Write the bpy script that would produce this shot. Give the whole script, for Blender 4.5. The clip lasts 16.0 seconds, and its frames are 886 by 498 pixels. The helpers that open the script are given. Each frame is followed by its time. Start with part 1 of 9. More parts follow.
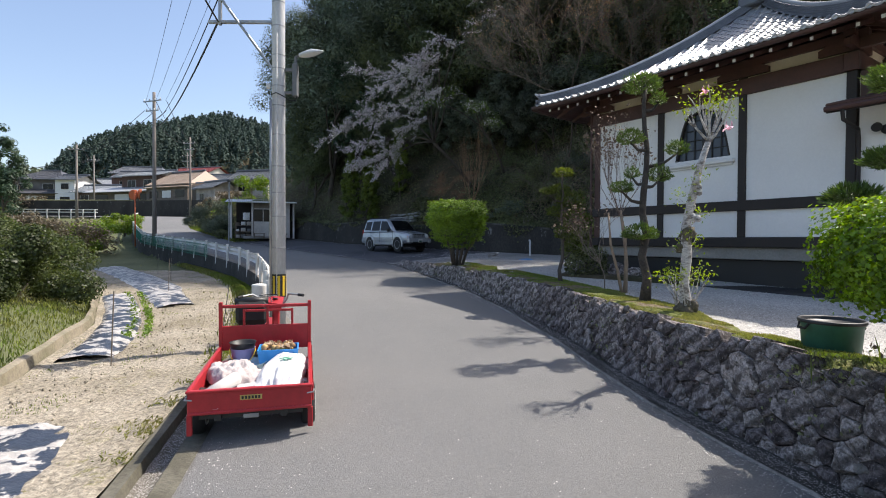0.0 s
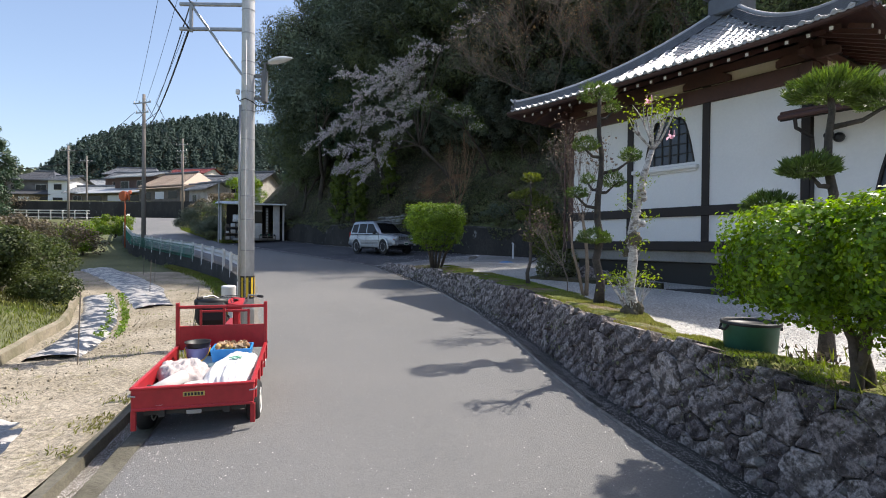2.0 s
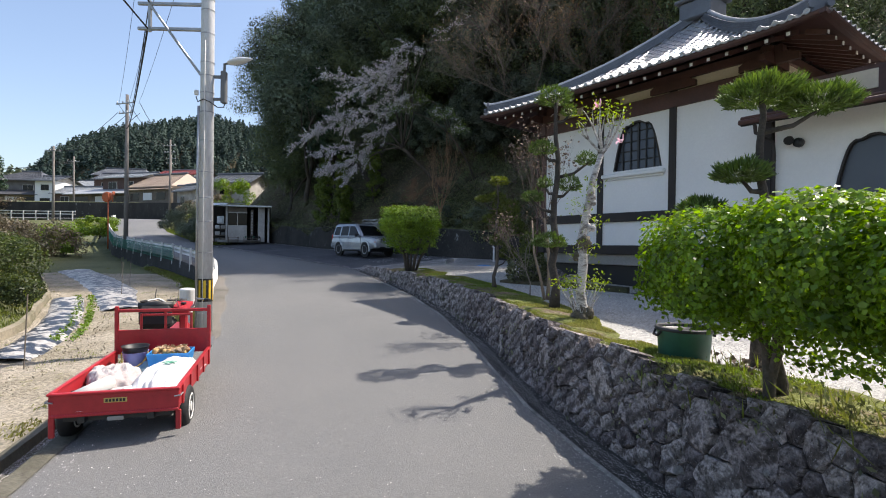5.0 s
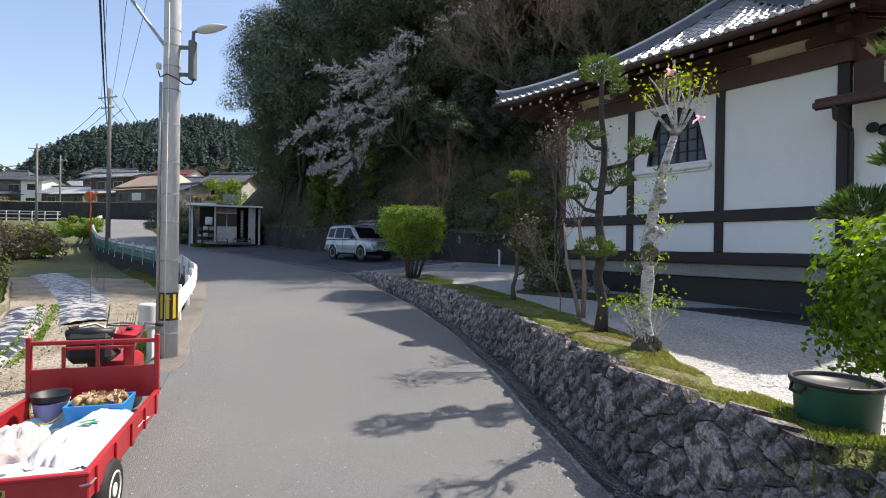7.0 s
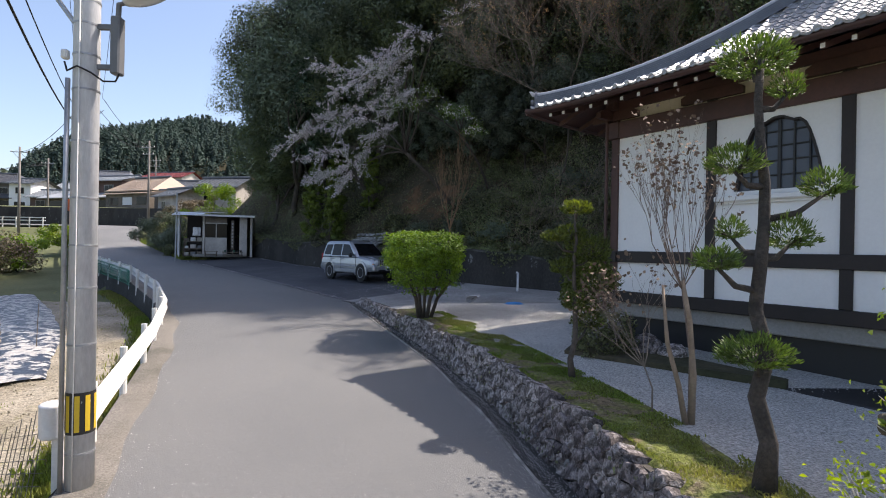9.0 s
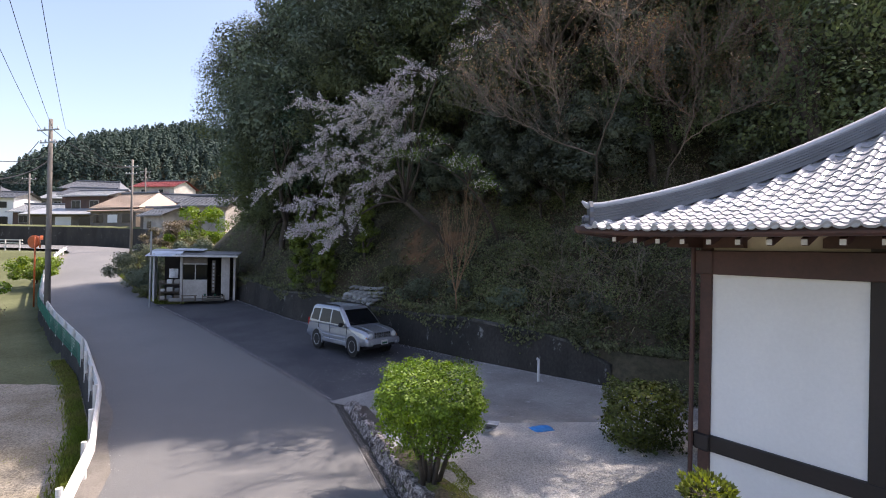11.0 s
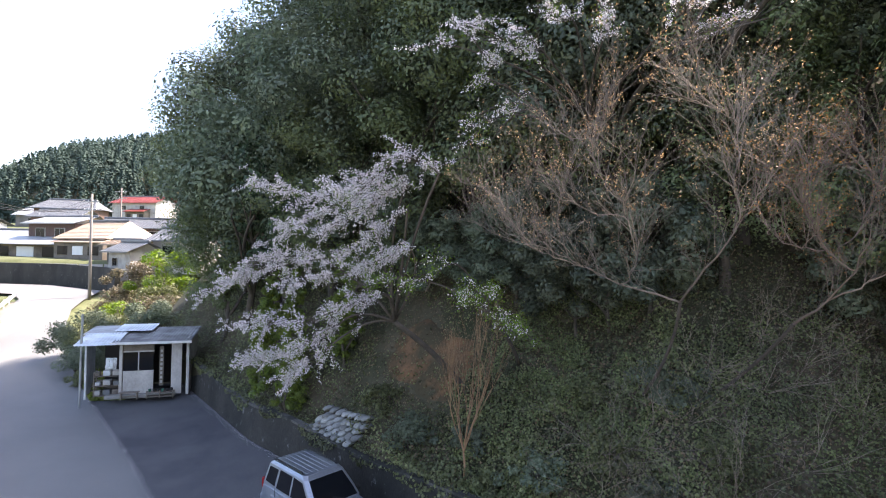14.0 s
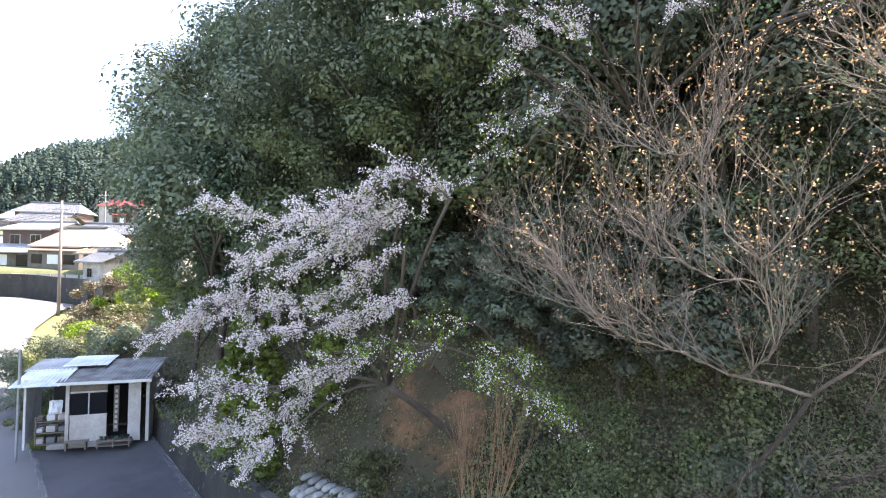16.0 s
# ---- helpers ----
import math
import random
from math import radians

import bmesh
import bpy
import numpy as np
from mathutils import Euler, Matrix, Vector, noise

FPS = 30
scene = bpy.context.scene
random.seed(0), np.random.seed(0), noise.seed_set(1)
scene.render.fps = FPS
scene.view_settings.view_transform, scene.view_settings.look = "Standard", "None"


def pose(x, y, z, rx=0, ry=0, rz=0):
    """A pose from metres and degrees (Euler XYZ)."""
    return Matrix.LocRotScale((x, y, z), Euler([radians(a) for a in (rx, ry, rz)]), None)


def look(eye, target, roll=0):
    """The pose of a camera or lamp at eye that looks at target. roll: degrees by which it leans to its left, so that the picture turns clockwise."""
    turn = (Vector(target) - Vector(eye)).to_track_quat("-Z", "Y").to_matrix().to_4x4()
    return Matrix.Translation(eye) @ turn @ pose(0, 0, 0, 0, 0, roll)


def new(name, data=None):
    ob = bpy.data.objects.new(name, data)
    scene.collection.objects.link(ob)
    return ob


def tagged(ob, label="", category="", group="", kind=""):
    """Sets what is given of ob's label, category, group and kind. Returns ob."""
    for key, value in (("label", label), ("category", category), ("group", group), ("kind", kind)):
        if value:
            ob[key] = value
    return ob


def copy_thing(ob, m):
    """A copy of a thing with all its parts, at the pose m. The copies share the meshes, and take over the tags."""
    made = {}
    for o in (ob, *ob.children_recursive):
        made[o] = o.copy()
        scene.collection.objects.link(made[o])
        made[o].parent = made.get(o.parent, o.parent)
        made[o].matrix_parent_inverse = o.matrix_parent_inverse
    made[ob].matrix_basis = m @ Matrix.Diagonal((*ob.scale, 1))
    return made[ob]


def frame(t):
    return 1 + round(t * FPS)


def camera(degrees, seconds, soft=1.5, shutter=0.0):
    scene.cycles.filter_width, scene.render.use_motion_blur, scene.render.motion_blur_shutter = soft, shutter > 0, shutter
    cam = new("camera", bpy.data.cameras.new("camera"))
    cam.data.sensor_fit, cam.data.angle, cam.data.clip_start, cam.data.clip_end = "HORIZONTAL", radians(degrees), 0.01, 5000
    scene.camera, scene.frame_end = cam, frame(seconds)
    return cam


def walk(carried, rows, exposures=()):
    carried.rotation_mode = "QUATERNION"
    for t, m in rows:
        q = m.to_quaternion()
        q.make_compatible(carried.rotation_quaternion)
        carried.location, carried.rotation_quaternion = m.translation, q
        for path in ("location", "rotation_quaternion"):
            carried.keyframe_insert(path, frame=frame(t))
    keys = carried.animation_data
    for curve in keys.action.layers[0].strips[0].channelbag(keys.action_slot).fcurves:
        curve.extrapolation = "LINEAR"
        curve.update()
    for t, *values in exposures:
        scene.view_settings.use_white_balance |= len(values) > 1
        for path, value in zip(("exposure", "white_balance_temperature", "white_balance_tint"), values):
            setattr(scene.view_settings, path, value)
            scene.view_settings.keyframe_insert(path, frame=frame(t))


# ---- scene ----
cam = camera(81.9, 16.0, soft=1.0)
METRES, EYE, TILT, LEAN, TURN = 21.5, 1.95, 0.0, 0.0, 0.0
ROWS = [
    (0.0, 0.0, 0.0, 0.0, 0.0, -0.91, -0.3),
    (0.5, 0.0055, -0.0013, 0.0003, -0.09, -0.83, -0.37),
    (1.0, 0.0134, -0.004, 0.0012, -0.15, -0.76, -0.44),
    (1.5, 0.021, -0.0069, 0.001, -0.25, -0.69, -0.49),
    (2.0, 0.0284, -0.0107, 0.001, -0.37, -0.65, -0.53),
    (2.5, 0.0377, -0.0158, 0.0009, -0.47, -0.57, -0.61),
    (3.0, 0.0491, -0.0209, 0.0017, -0.64, -0.5, -0.67),
    (5.5, 0.0584, 0.005, 0.0021, -1.16, -0.3, -0.82),
    (6.0, 0.0552, 0.0242, 0.0036, -1.3, -0.26, -0.85),
    (6.5, 0.0509, 0.0477, 0.0048, -1.46, -0.22, -0.87),
    (7.0, 0.045, 0.0714, 0.0059, -1.63, -0.17, -0.9),
    (7.5, 0.0379, 0.0977, 0.0068, -1.73, -0.14, -0.92),
    (8.0, 0.0308, 0.1279, 0.0112, -1.8, -0.08, -0.95),
    (8.5, 0.0266, 0.1601, 0.0236, -1.85, -0.05, -0.99),
    (9.0, 0.0244, 0.1951, 0.0431, -1.81, 0.01, -1.0),
    (11.5, 0.0109, 0.3847, 0.2003, -2.24, 0.2, -1.13),
    (12.0, 0.0083, 0.4213, 0.2313, -2.53, 0.23, -1.15),
    (12.5, 0.0071, 0.4623, 0.2632, -2.61, 0.29, -1.16),
    (13.0, 0.0064, 0.5085, 0.2976, -2.69, 0.43, -1.17),
    (13.5, 0.0066, 0.5592, 0.331, -2.64, 0.48, -1.19),
    (14.0, 0.006, 0.6148, 0.3627, -2.71, 0.6, -1.21),
    (14.5, 0.0047, 0.6707, 0.3885, -2.88, 0.68, -1.24),
    (15.0, 0.0031, 0.7229, 0.3997, -2.98, 0.71, -1.29),
    (15.5, 0.0013, 0.7651, 0.4058, -3.06, 0.76, -1.33),
    (16.0, -0.0001, 0.7895, 0.4097, -3.1, 0.78, -1.33),
]
EXPOSURES = [(0.0, 0.74, 6600, 13), (5.5, 0.76, 6600, 13), (9.0, 0.86, 6680, 16), (11.5, 1.27, 6850, 23), (13.0, 1.7, 6850, 21), (14.5, 2.38, 6900, 19), (16.0, 2.68, 6950, 19)]
walk(cam, [(t, pose(0, 0, EYE, TILT, LEAN, TURN) @ pose(METRES * x, METRES * y, METRES * z, 90 + pitch, roll, yaw)) for t, x, y, z, yaw, pitch, roll in ROWS], EXPOSURES)

# ---- sky and sun ----
SUN_TO = Vector((0.513, 0.256, 0.819)).normalized()
world = bpy.data.worlds.new("sky")
scene.world = world
world.use_nodes = True
wn = world.node_tree.nodes
sky = wn.new("ShaderNodeTexSky")
sky.sky_type = "NISHITA"
sky.sun_disc = False
sky.sun_elevation = math.asin(SUN_TO.z)
sky.sun_rotation = math.atan2(SUN_TO.x, SUN_TO.y)
sky.air_density, sky.dust_density, sky.ozone_density = 1.0, 2.0, 1.0
wn["Background"].inputs["Strength"].default_value = 0.14
world.node_tree.links.new(sky.outputs[0], wn["Background"].inputs["Color"])
sun_data = bpy.data.lights.new("sun", "SUN")
sun_data.energy, sun_data.angle, sun_data.color = 3.9, radians(0.55), (1.0, 0.95, 0.86)
sun = new("sun", sun_data)
sun.matrix_world = look(SUN_TO * 60, (0, 0, 0))

# ---- materials ----
MATS = {}


def mat(name, col, rough=0.7, metal=0.0, vary=0.25, big=0.6, fine=12.0, bump=0.0, bump_scale=40.0, col2=None, mix_lo=0.4, mix_hi=0.65,
        island=0.0, obj=0.0, trans=0.0, coat=0.0, spec=0.5, stretch=(1, 1, 1), wear=None, wear_at=0.62, depth=0.02):
    """A surface with broad stains, fine grain, relief and per-piece variation. col2: a second colour that noise mixes in at the broad scale."""
    if name in MATS:
        return MATS[name]
    m = bpy.data.materials.new(name)
    m.use_nodes = True
    nt = m.node_tree
    nd, ln = nt.nodes, nt.links
    bs = nd["Principled BSDF"]
    tc = nd.new("ShaderNodeTexCoord")
    mp = nd.new("ShaderNodeMapping")
    mp.inputs["Scale"].default_value = stretch
    ln.new(tc.outputs["Object"], mp.inputs["Vector"])

    def noise_at(scale, detail, rough_=0.6):
        n = nd.new("ShaderNodeTexNoise")
        n.inputs["Scale"].default_value = scale
        n.inputs["Detail"].default_value = detail
        n.inputs["Roughness"].default_value = rough_
        ln.new(mp.outputs[0], n.inputs["Vector"])
        return n

    def ramp(src, lo, hi):
        r = nd.new("ShaderNodeMapRange")
        r.inputs["From Min"].default_value, r.inputs["From Max"].default_value = lo, hi
        ln.new(src, r.inputs["Value"])
        return r.outputs[0]

    n1, n2 = noise_at(big, 5), noise_at(fine, 6, 0.7)
    base = nd.new("ShaderNodeMix")
    base.data_type = "RGBA"
    base.inputs[6].default_value = (*col, 1)
    base.inputs[7].default_value = (*(col2 or [c * 0.72 for c in col]), 1)
    ln.new(ramp(n1.outputs[0], mix_lo, mix_hi), base.inputs[0])
    out = base.outputs[2]
    hs = nd.new("ShaderNodeHueSaturation")
    ln.new(out, hs.inputs["Color"])
    v = nd.new("ShaderNodeMapRange")
    v.inputs["From Min"].default_value, v.inputs["From Max"].default_value = 0.3, 0.7
    v.inputs["To Min"].default_value, v.inputs["To Max"].default_value = 1 - vary, 1 + vary
    ln.new(n2.outputs[0], v.inputs["Value"])
    val = v.outputs[0]
    for amount, node, sock in ((island, "ShaderNodeNewGeometry", "Random Per Island"), (obj, "ShaderNodeObjectInfo", "Random")):
        if amount:
            g = nd.new(node)
            k = nd.new("ShaderNodeMapRange")
            k.inputs["To Min"].default_value, k.inputs["To Max"].default_value = 1 - amount, 1 + amount
            ln.new(g.outputs[sock], k.inputs["Value"])
            mu = nd.new("ShaderNodeMath")
            mu.operation = "MULTIPLY"
            ln.new(val, mu.inputs[0])
            ln.new(k.outputs[0], mu.inputs[1])
            val = mu.outputs[0]
            hk = nd.new("ShaderNodeMapRange")
            hk.inputs["To Min"].default_value, hk.inputs["To Max"].default_value = 0.5 - amount * 0.05, 0.5 + amount * 0.05
            ln.new(g.outputs[sock], hk.inputs["Value"])
            ln.new(hk.outputs[0], hs.inputs["Hue"])
    ln.new(val, hs.inputs["Value"])
    out = hs.outputs[0]
    if wear:
        wmix = nd.new("ShaderNodeMix")
        wmix.data_type = "RGBA"
        n3 = noise_at(big * 5, 8, 0.75)
        ln.new(ramp(n3.outputs[0], wear_at, wear_at + 0.06), wmix.inputs[0])
        ln.new(out, wmix.inputs[6])
        wmix.inputs[7].default_value = (*wear, 1)
        out = wmix.outputs[2]
    ln.new(out, bs.inputs["Base Color"])
    rr = nd.new("ShaderNodeMapRange")
    rr.inputs["To Min"].default_value, rr.inputs["To Max"].default_value = max(0.02, rough - 0.12), min(1, rough + 0.12)
    ln.new(n2.outputs[0], rr.inputs["Value"])
    ln.new(rr.outputs[0], bs.inputs["Roughness"])
    bs.inputs["Metallic"].default_value = metal
    bs.inputs["Specular IOR Level"].default_value = spec
    bs.inputs["Coat Weight"].default_value = coat
    bs.inputs["Coat Roughness"].default_value = 0.08
    if bump:
        nb = noise_at(bump_scale, 4)
        b = nd.new("ShaderNodeBump")
        b.inputs["Strength"].default_value = bump
        b.inputs["Distance"].default_value = depth
        ln.new(nb.outputs[0], b.inputs["Height"])
        ln.new(b.outputs[0], bs.inputs["Normal"])
    if trans:
        tr = nd.new("ShaderNodeBsdfTranslucent")
        hs2 = nd.new("ShaderNodeHueSaturation")
        hs2.inputs["Saturation"].default_value, hs2.inputs["Value"].default_value = 1.25, 1.5
        ln.new(out, hs2.inputs["Color"])
        ln.new(hs2.outputs[0], tr.inputs["Color"])
        ms = nd.new("ShaderNodeMixShader")
        ms.inputs[0].default_value = trans
        ln.new(bs.outputs[0], ms.inputs[1])
        ln.new(tr.outputs[0], ms.inputs[2])
        ln.new(ms.outputs[0], nd["Material Output"].inputs["Surface"])
    MATS[name] = m
    return m


def leaf_mat(name, col, col2, island=0.35, trans=0.35, obj=0.12, rough=0.5, big=0.5):
    return mat(name, col, rough=rough, col2=col2, big=big, fine=3, vary=0.12, island=island, obj=obj, trans=trans, spec=0.35)


def glass_mat(name, col=(0.02, 0.025, 0.03), rough=0.05):
    m = bpy.data.materials.new(name)
    m.use_nodes = True
    b = m.node_tree.nodes["Principled BSDF"]
    b.inputs["Base Color"].default_value = (*col, 1)
    b.inputs["Roughness"].default_value = rough
    b.inputs["Specular IOR Level"].default_value = 0.22
    return m


M_ROAD = mat("road_asphalt", (0.182, 0.18, 0.174), 0.76, vary=0.5, big=0.16, fine=85, bump=0.6, bump_scale=150, col2=(0.15, 0.151, 0.149), spec=0.4)
M_LOT = mat("lot_asphalt", (0.098, 0.098, 0.103), 0.85, vary=0.45, big=0.35, fine=50, bump=0.5, bump_scale=140, col2=(0.06, 0.06, 0.068), spec=0.35, wear=(0.1, 0.098, 0.1), wear_at=0.62)
M_CONC = mat("concrete", (0.29, 0.28, 0.26), 0.85, vary=0.15, big=0.9, fine=25, bump=0.2, bump_scale=70, col2=(0.24, 0.23, 0.21))
M_CONC_OLD = mat("old_concrete", (0.045, 0.043, 0.037), 0.9, vary=0.3, big=0.7, fine=14, bump=0.4, bump_scale=40, col2=(0.022, 0.022, 0.019), wear=(0.24, 0.24, 0.23), wear_at=0.61, stretch=(1, 1, 0.4))
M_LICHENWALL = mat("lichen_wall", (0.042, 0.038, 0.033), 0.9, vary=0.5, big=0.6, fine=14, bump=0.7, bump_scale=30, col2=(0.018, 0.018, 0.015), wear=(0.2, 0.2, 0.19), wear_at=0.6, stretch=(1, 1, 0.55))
M_POLE = mat("pole_concrete", (0.58, 0.585, 0.59), 0.8, vary=0.14, big=1.0, fine=30, bump=0.12, bump_scale=80, col2=(0.48, 0.485, 0.49), stretch=(1, 1, 0.25))
M_SOIL = mat("dry_soil", (0.34, 0.3, 0.235), 0.95, vary=0.6, big=0.7, fine=18, bump=1.0, bump_scale=18, depth=0.04, col2=(0.23, 0.2, 0.145), spec=0.2, wear=(0.21, 0.195, 0.1), wear_at=0.58)
M_EARTH = mat("ground_earth", (0.13, 0.14, 0.07), 0.95, vary=0.3, big=0.25, fine=9, bump=0.6, bump_scale=12, col2=(0.09, 0.10, 0.045), spec=0.2)
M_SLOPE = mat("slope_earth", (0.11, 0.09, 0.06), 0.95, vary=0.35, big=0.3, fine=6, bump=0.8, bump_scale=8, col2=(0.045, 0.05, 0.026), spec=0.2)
M_CLAY = mat("red_clay", (0.2, 0.11, 0.06), 0.95, vary=0.25, big=0.8, fine=8, bump=0.8, bump_scale=10, col2=(0.075, 0.06, 0.035), mix_lo=0.38, mix_hi=0.56, spec=0.2)
M_GRAVEL = mat("white_gravel", (0.49, 0.475, 0.445), 0.9, vary=0.7, big=0.4, fine=32, bump=1.0, bump_scale=45, col2=(0.34, 0.33, 0.305), spec=0.3)
M_MOSS = mat("mossy_turf", (0.15, 0.165, 0.045), 0.95, vary=0.7, big=2.4, fine=18, bump=1.0, bump_scale=30, depth=0.04, col2=(0.16, 0.125, 0.08), mix_lo=0.45, mix_hi=0.58, spec=0.2, wear=(0.3, 0.28, 0.2), wear_at=0.57)
M_STONE = mat("wall_stone", (0.235, 0.205, 0.198), 0.9, vary=0.9, big=9.0, fine=30, bump=1.0, bump_scale=16, depth=0.05, col2=(0.066, 0.054, 0.05), mix_lo=0.45, mix_hi=0.56, obj=0.5, island=0.3, wear=(0.42, 0.4, 0.39), wear_at=0.6)
M_JOINT = mat("wall_joint", (0.1, 0.087, 0.072), 0.95, vary=0.3, big=2, fine=20, bump=0.9, bump_scale=20)
M_DARKWOOD = mat("dark_wood", (0.026, 0.019, 0.017), 0.65, vary=0.25, big=1.2, fine=20, bump=0.15, bump_scale=50, col2=(0.018, 0.014, 0.012), stretch=(1, 1, 1))
M_BROWNWOOD = mat("red_brown_wood", (0.085, 0.038, 0.03), 0.6, vary=0.2, big=1.2, fine=20, bump=0.15, bump_scale=50, col2=(0.055, 0.027, 0.022))
M_PLASTER = mat("white_plaster", (0.80, 0.79, 0.77), 0.85, vary=0.03, big=0.5, fine=20, bump=0.05, bump_scale=60, col2=(0.74, 0.735, 0.72))
M_CREAM = mat("cream_plaster", (0.62, 0.55, 0.44), 0.85, vary=0.06, big=0.8, fine=20, col2=(0.55, 0.48, 0.38))
M_TILE = mat("roof_tile", (0.40, 0.405, 0.42), 0.3, vary=0.12, big=0.8, fine=9, bump=0.06, bump_scale=30, col2=(0.31, 0.315, 0.335), obj=0.2, island=0.1, spec=0.7)
M_RIDGE = mat("ridge_tile", (0.12, 0.13, 0.15), 0.4, vary=0.2, big=1.5, fine=12, col2=(0.08, 0.085, 0.1), spec=0.6)
M_WHITE = mat("white_paint", (0.72, 0.71, 0.68), 0.6, vary=0.08, big=1.5, fine=20, col2=(0.6, 0.59, 0.56), wear=(0.28, 0.2, 0.14), wear_at=0.72)
M_STEEL = mat("galvanised_steel", (0.42, 0.43, 0.44), 0.5, 0.7, vary=0.12, big=2, fine=25)
M_BLACK = mat("black_rubber", (0.018, 0.018, 0.019), 0.75, vary=0.2, big=2, fine=20)
M_BLACKPAINT = mat("black_paint", (0.02, 0.02, 0.02), 0.5, vary=0.1)
M_YELLOW = mat("yellow_paint", (0.75, 0.5, 0.03), 0.5, vary=0.08)
M_RED = mat("red_paint", (0.42, 0.022, 0.03), 0.42, vary=0.14, big=1.5, fine=14, col2=(0.33, 0.018, 0.022), wear=(0.16, 0.06, 0.04), wear_at=0.74)
M_ORANGE = mat("orange_paint", (0.62, 0.13, 0.03), 0.5, vary=0.1)
M_PLWHITE = mat("white_plastic", (0.74, 0.74, 0.735), 0.45, vary=0.06, big=3, fine=20, bump=0.3, bump_scale=12, col2=(0.62, 0.61, 0.6))
M_BLUE = mat("blue_plastic", (0.025, 0.27, 0.68), 0.45, vary=0.08)
M_LILAC = mat("lilac_plastic", (0.25, 0.24, 0.48), 0.45, vary=0.08)
M_GREENPL = mat("green_plastic", (0.035, 0.13, 0.085), 0.5, vary=0.12, big=2, fine=14)
M_CAR = mat("silver_car_paint", (0.28, 0.305, 0.35), 0.3, 0.55, vary=0.03, big=0.5, fine=60, coat=0.8, col2=(0.4, 0.42, 0.44))
M_CARGREY = mat("grey_plastic", (0.16, 0.165, 0.17), 0.6, vary=0.1)
M_GLASS = glass_mat("dark_glass", (0.008, 0.009, 0.011), 0.08)
M_PANE = glass_mat("window_pane", (0.09, 0.105, 0.13), 0.15)
M_CHROME = mat("chrome", (0.7, 0.7, 0.7), 0.15, 1.0, vary=0.02)
M_LAMP = mat("lamp_glass", (0.7, 0.72, 0.72), 0.15, vary=0.03, spec=0.7)
M_TIN = mat("corrugated_tin", (0.40, 0.41, 0.41), 0.5, 0.4, vary=0.18, big=1.0, fine=9, col2=(0.26, 0.25, 0.24), wear=(0.18, 0.1, 0.06), wear_at=0.64)
M_BOARD = mat("weathered_board", (0.20, 0.165, 0.13), 0.85, vary=0.3, big=1.0, fine=18, bump=0.3, bump_scale=30, col2=(0.12, 0.10, 0.08))
M_PANEL = mat("pale_panel", (0.50, 0.47, 0.43), 0.8, vary=0.15, big=1.0, fine=12, col2=(0.36, 0.33, 0.30), wear=(0.2, 0.16, 0.12), wear_at=0.66)
M_BARK = mat("bark", (0.10, 0.08, 0.062), 0.9, vary=0.35, big=3, fine=22, bump=0.9, bump_scale=30, col2=(0.06, 0.05, 0.042))
M_POLEFAR = mat("weathered_pole", (0.24, 0.215, 0.195), 0.85, vary=0.2, big=1.0, fine=30, bump=0.2, bump_scale=60, col2=(0.16, 0.145, 0.13), stretch=(1, 1, 0.25))
M_PALEBARK = mat("lichen_bark", (0.36, 0.33, 0.29), 0.9, vary=0.55, big=9, fine=24, bump=0.9, bump_scale=25, col2=(0.11, 0.09, 0.07))
M_TANBARK = mat("smooth_tan_bark", (0.30, 0.22, 0.15), 0.8, vary=0.2, big=4, fine=20, bump=0.3, bump_scale=20, col2=(0.22, 0.16, 0.11))
M_TWIG = mat("bare_twig", (0.22, 0.175, 0.14), 0.9, vary=0.25, big=2, fine=14, island=0.25)
M_TWIGRED = mat("reddish_twig", (0.19, 0.138, 0.108), 0.9, vary=0.25, big=2, fine=14, island=0.25)
L_FOREST = leaf_mat("forest_leaf", (0.138, 0.16, 0.104), (0.08, 0.102, 0.07), 0.26, 0.2, 0.35, rough=0.55)
L_CEDAR = leaf_mat("conifer_leaf", (0.055, 0.095, 0.048), (0.038, 0.072, 0.042), 0.3, 0.2, 0.25)
L_BRIGHT = leaf_mat("bright_hedge_leaf", (0.17, 0.27, 0.032), (0.075, 0.145, 0.022), 0.4, 0.3)
L_HEDGE = leaf_mat("hedge_leaf", (0.2, 0.3, 0.04), (0.1, 0.18, 0.03), 0.5, 0.48, rough=0.36, big=2.5)
L_PINE = leaf_mat("pine_needle", (0.115, 0.165, 0.042), (0.055, 0.095, 0.028), 0.4, 0.25)
L_MAG = leaf_mat("young_leaf", (0.24, 0.32, 0.05), (0.16, 0.25, 0.04), 0.3, 0.5)
L_UNDER = leaf_mat("undergrowth_leaf", (0.15, 0.165, 0.075), (0.095, 0.1, 0.055), 0.6, 0.3)
L_LITTER = leaf_mat("fallen_leaf", (0.2, 0.15, 0.09), (0.1, 0.07, 0.045), 0.5, 0.2)
L_PAD = leaf_mat("clipped_pad_leaf", (0.13, 0.155, 0.035), (0.05, 0.07, 0.022), 0.5, 0.28)
L_SPRING = leaf_mat("spring_leaf", (0.18, 0.25, 0.05), (0.11, 0.18, 0.035), 0.35, 0.45)
L_DRY = leaf_mat("dry_leaf", (0.24, 0.14, 0.07), (0.17, 0.10, 0.06), 0.4, 0.4)
L_BLOSSOM = leaf_mat("cherry_blossom", (0.8, 0.74, 0.74), (0.68, 0.62, 0.63), 0.18, 0.45, 0.05)
L_PINK = leaf_mat("magnolia_petal", (0.6, 0.36, 0.45), (0.8, 0.7, 0.73), 0.2, 0.4)
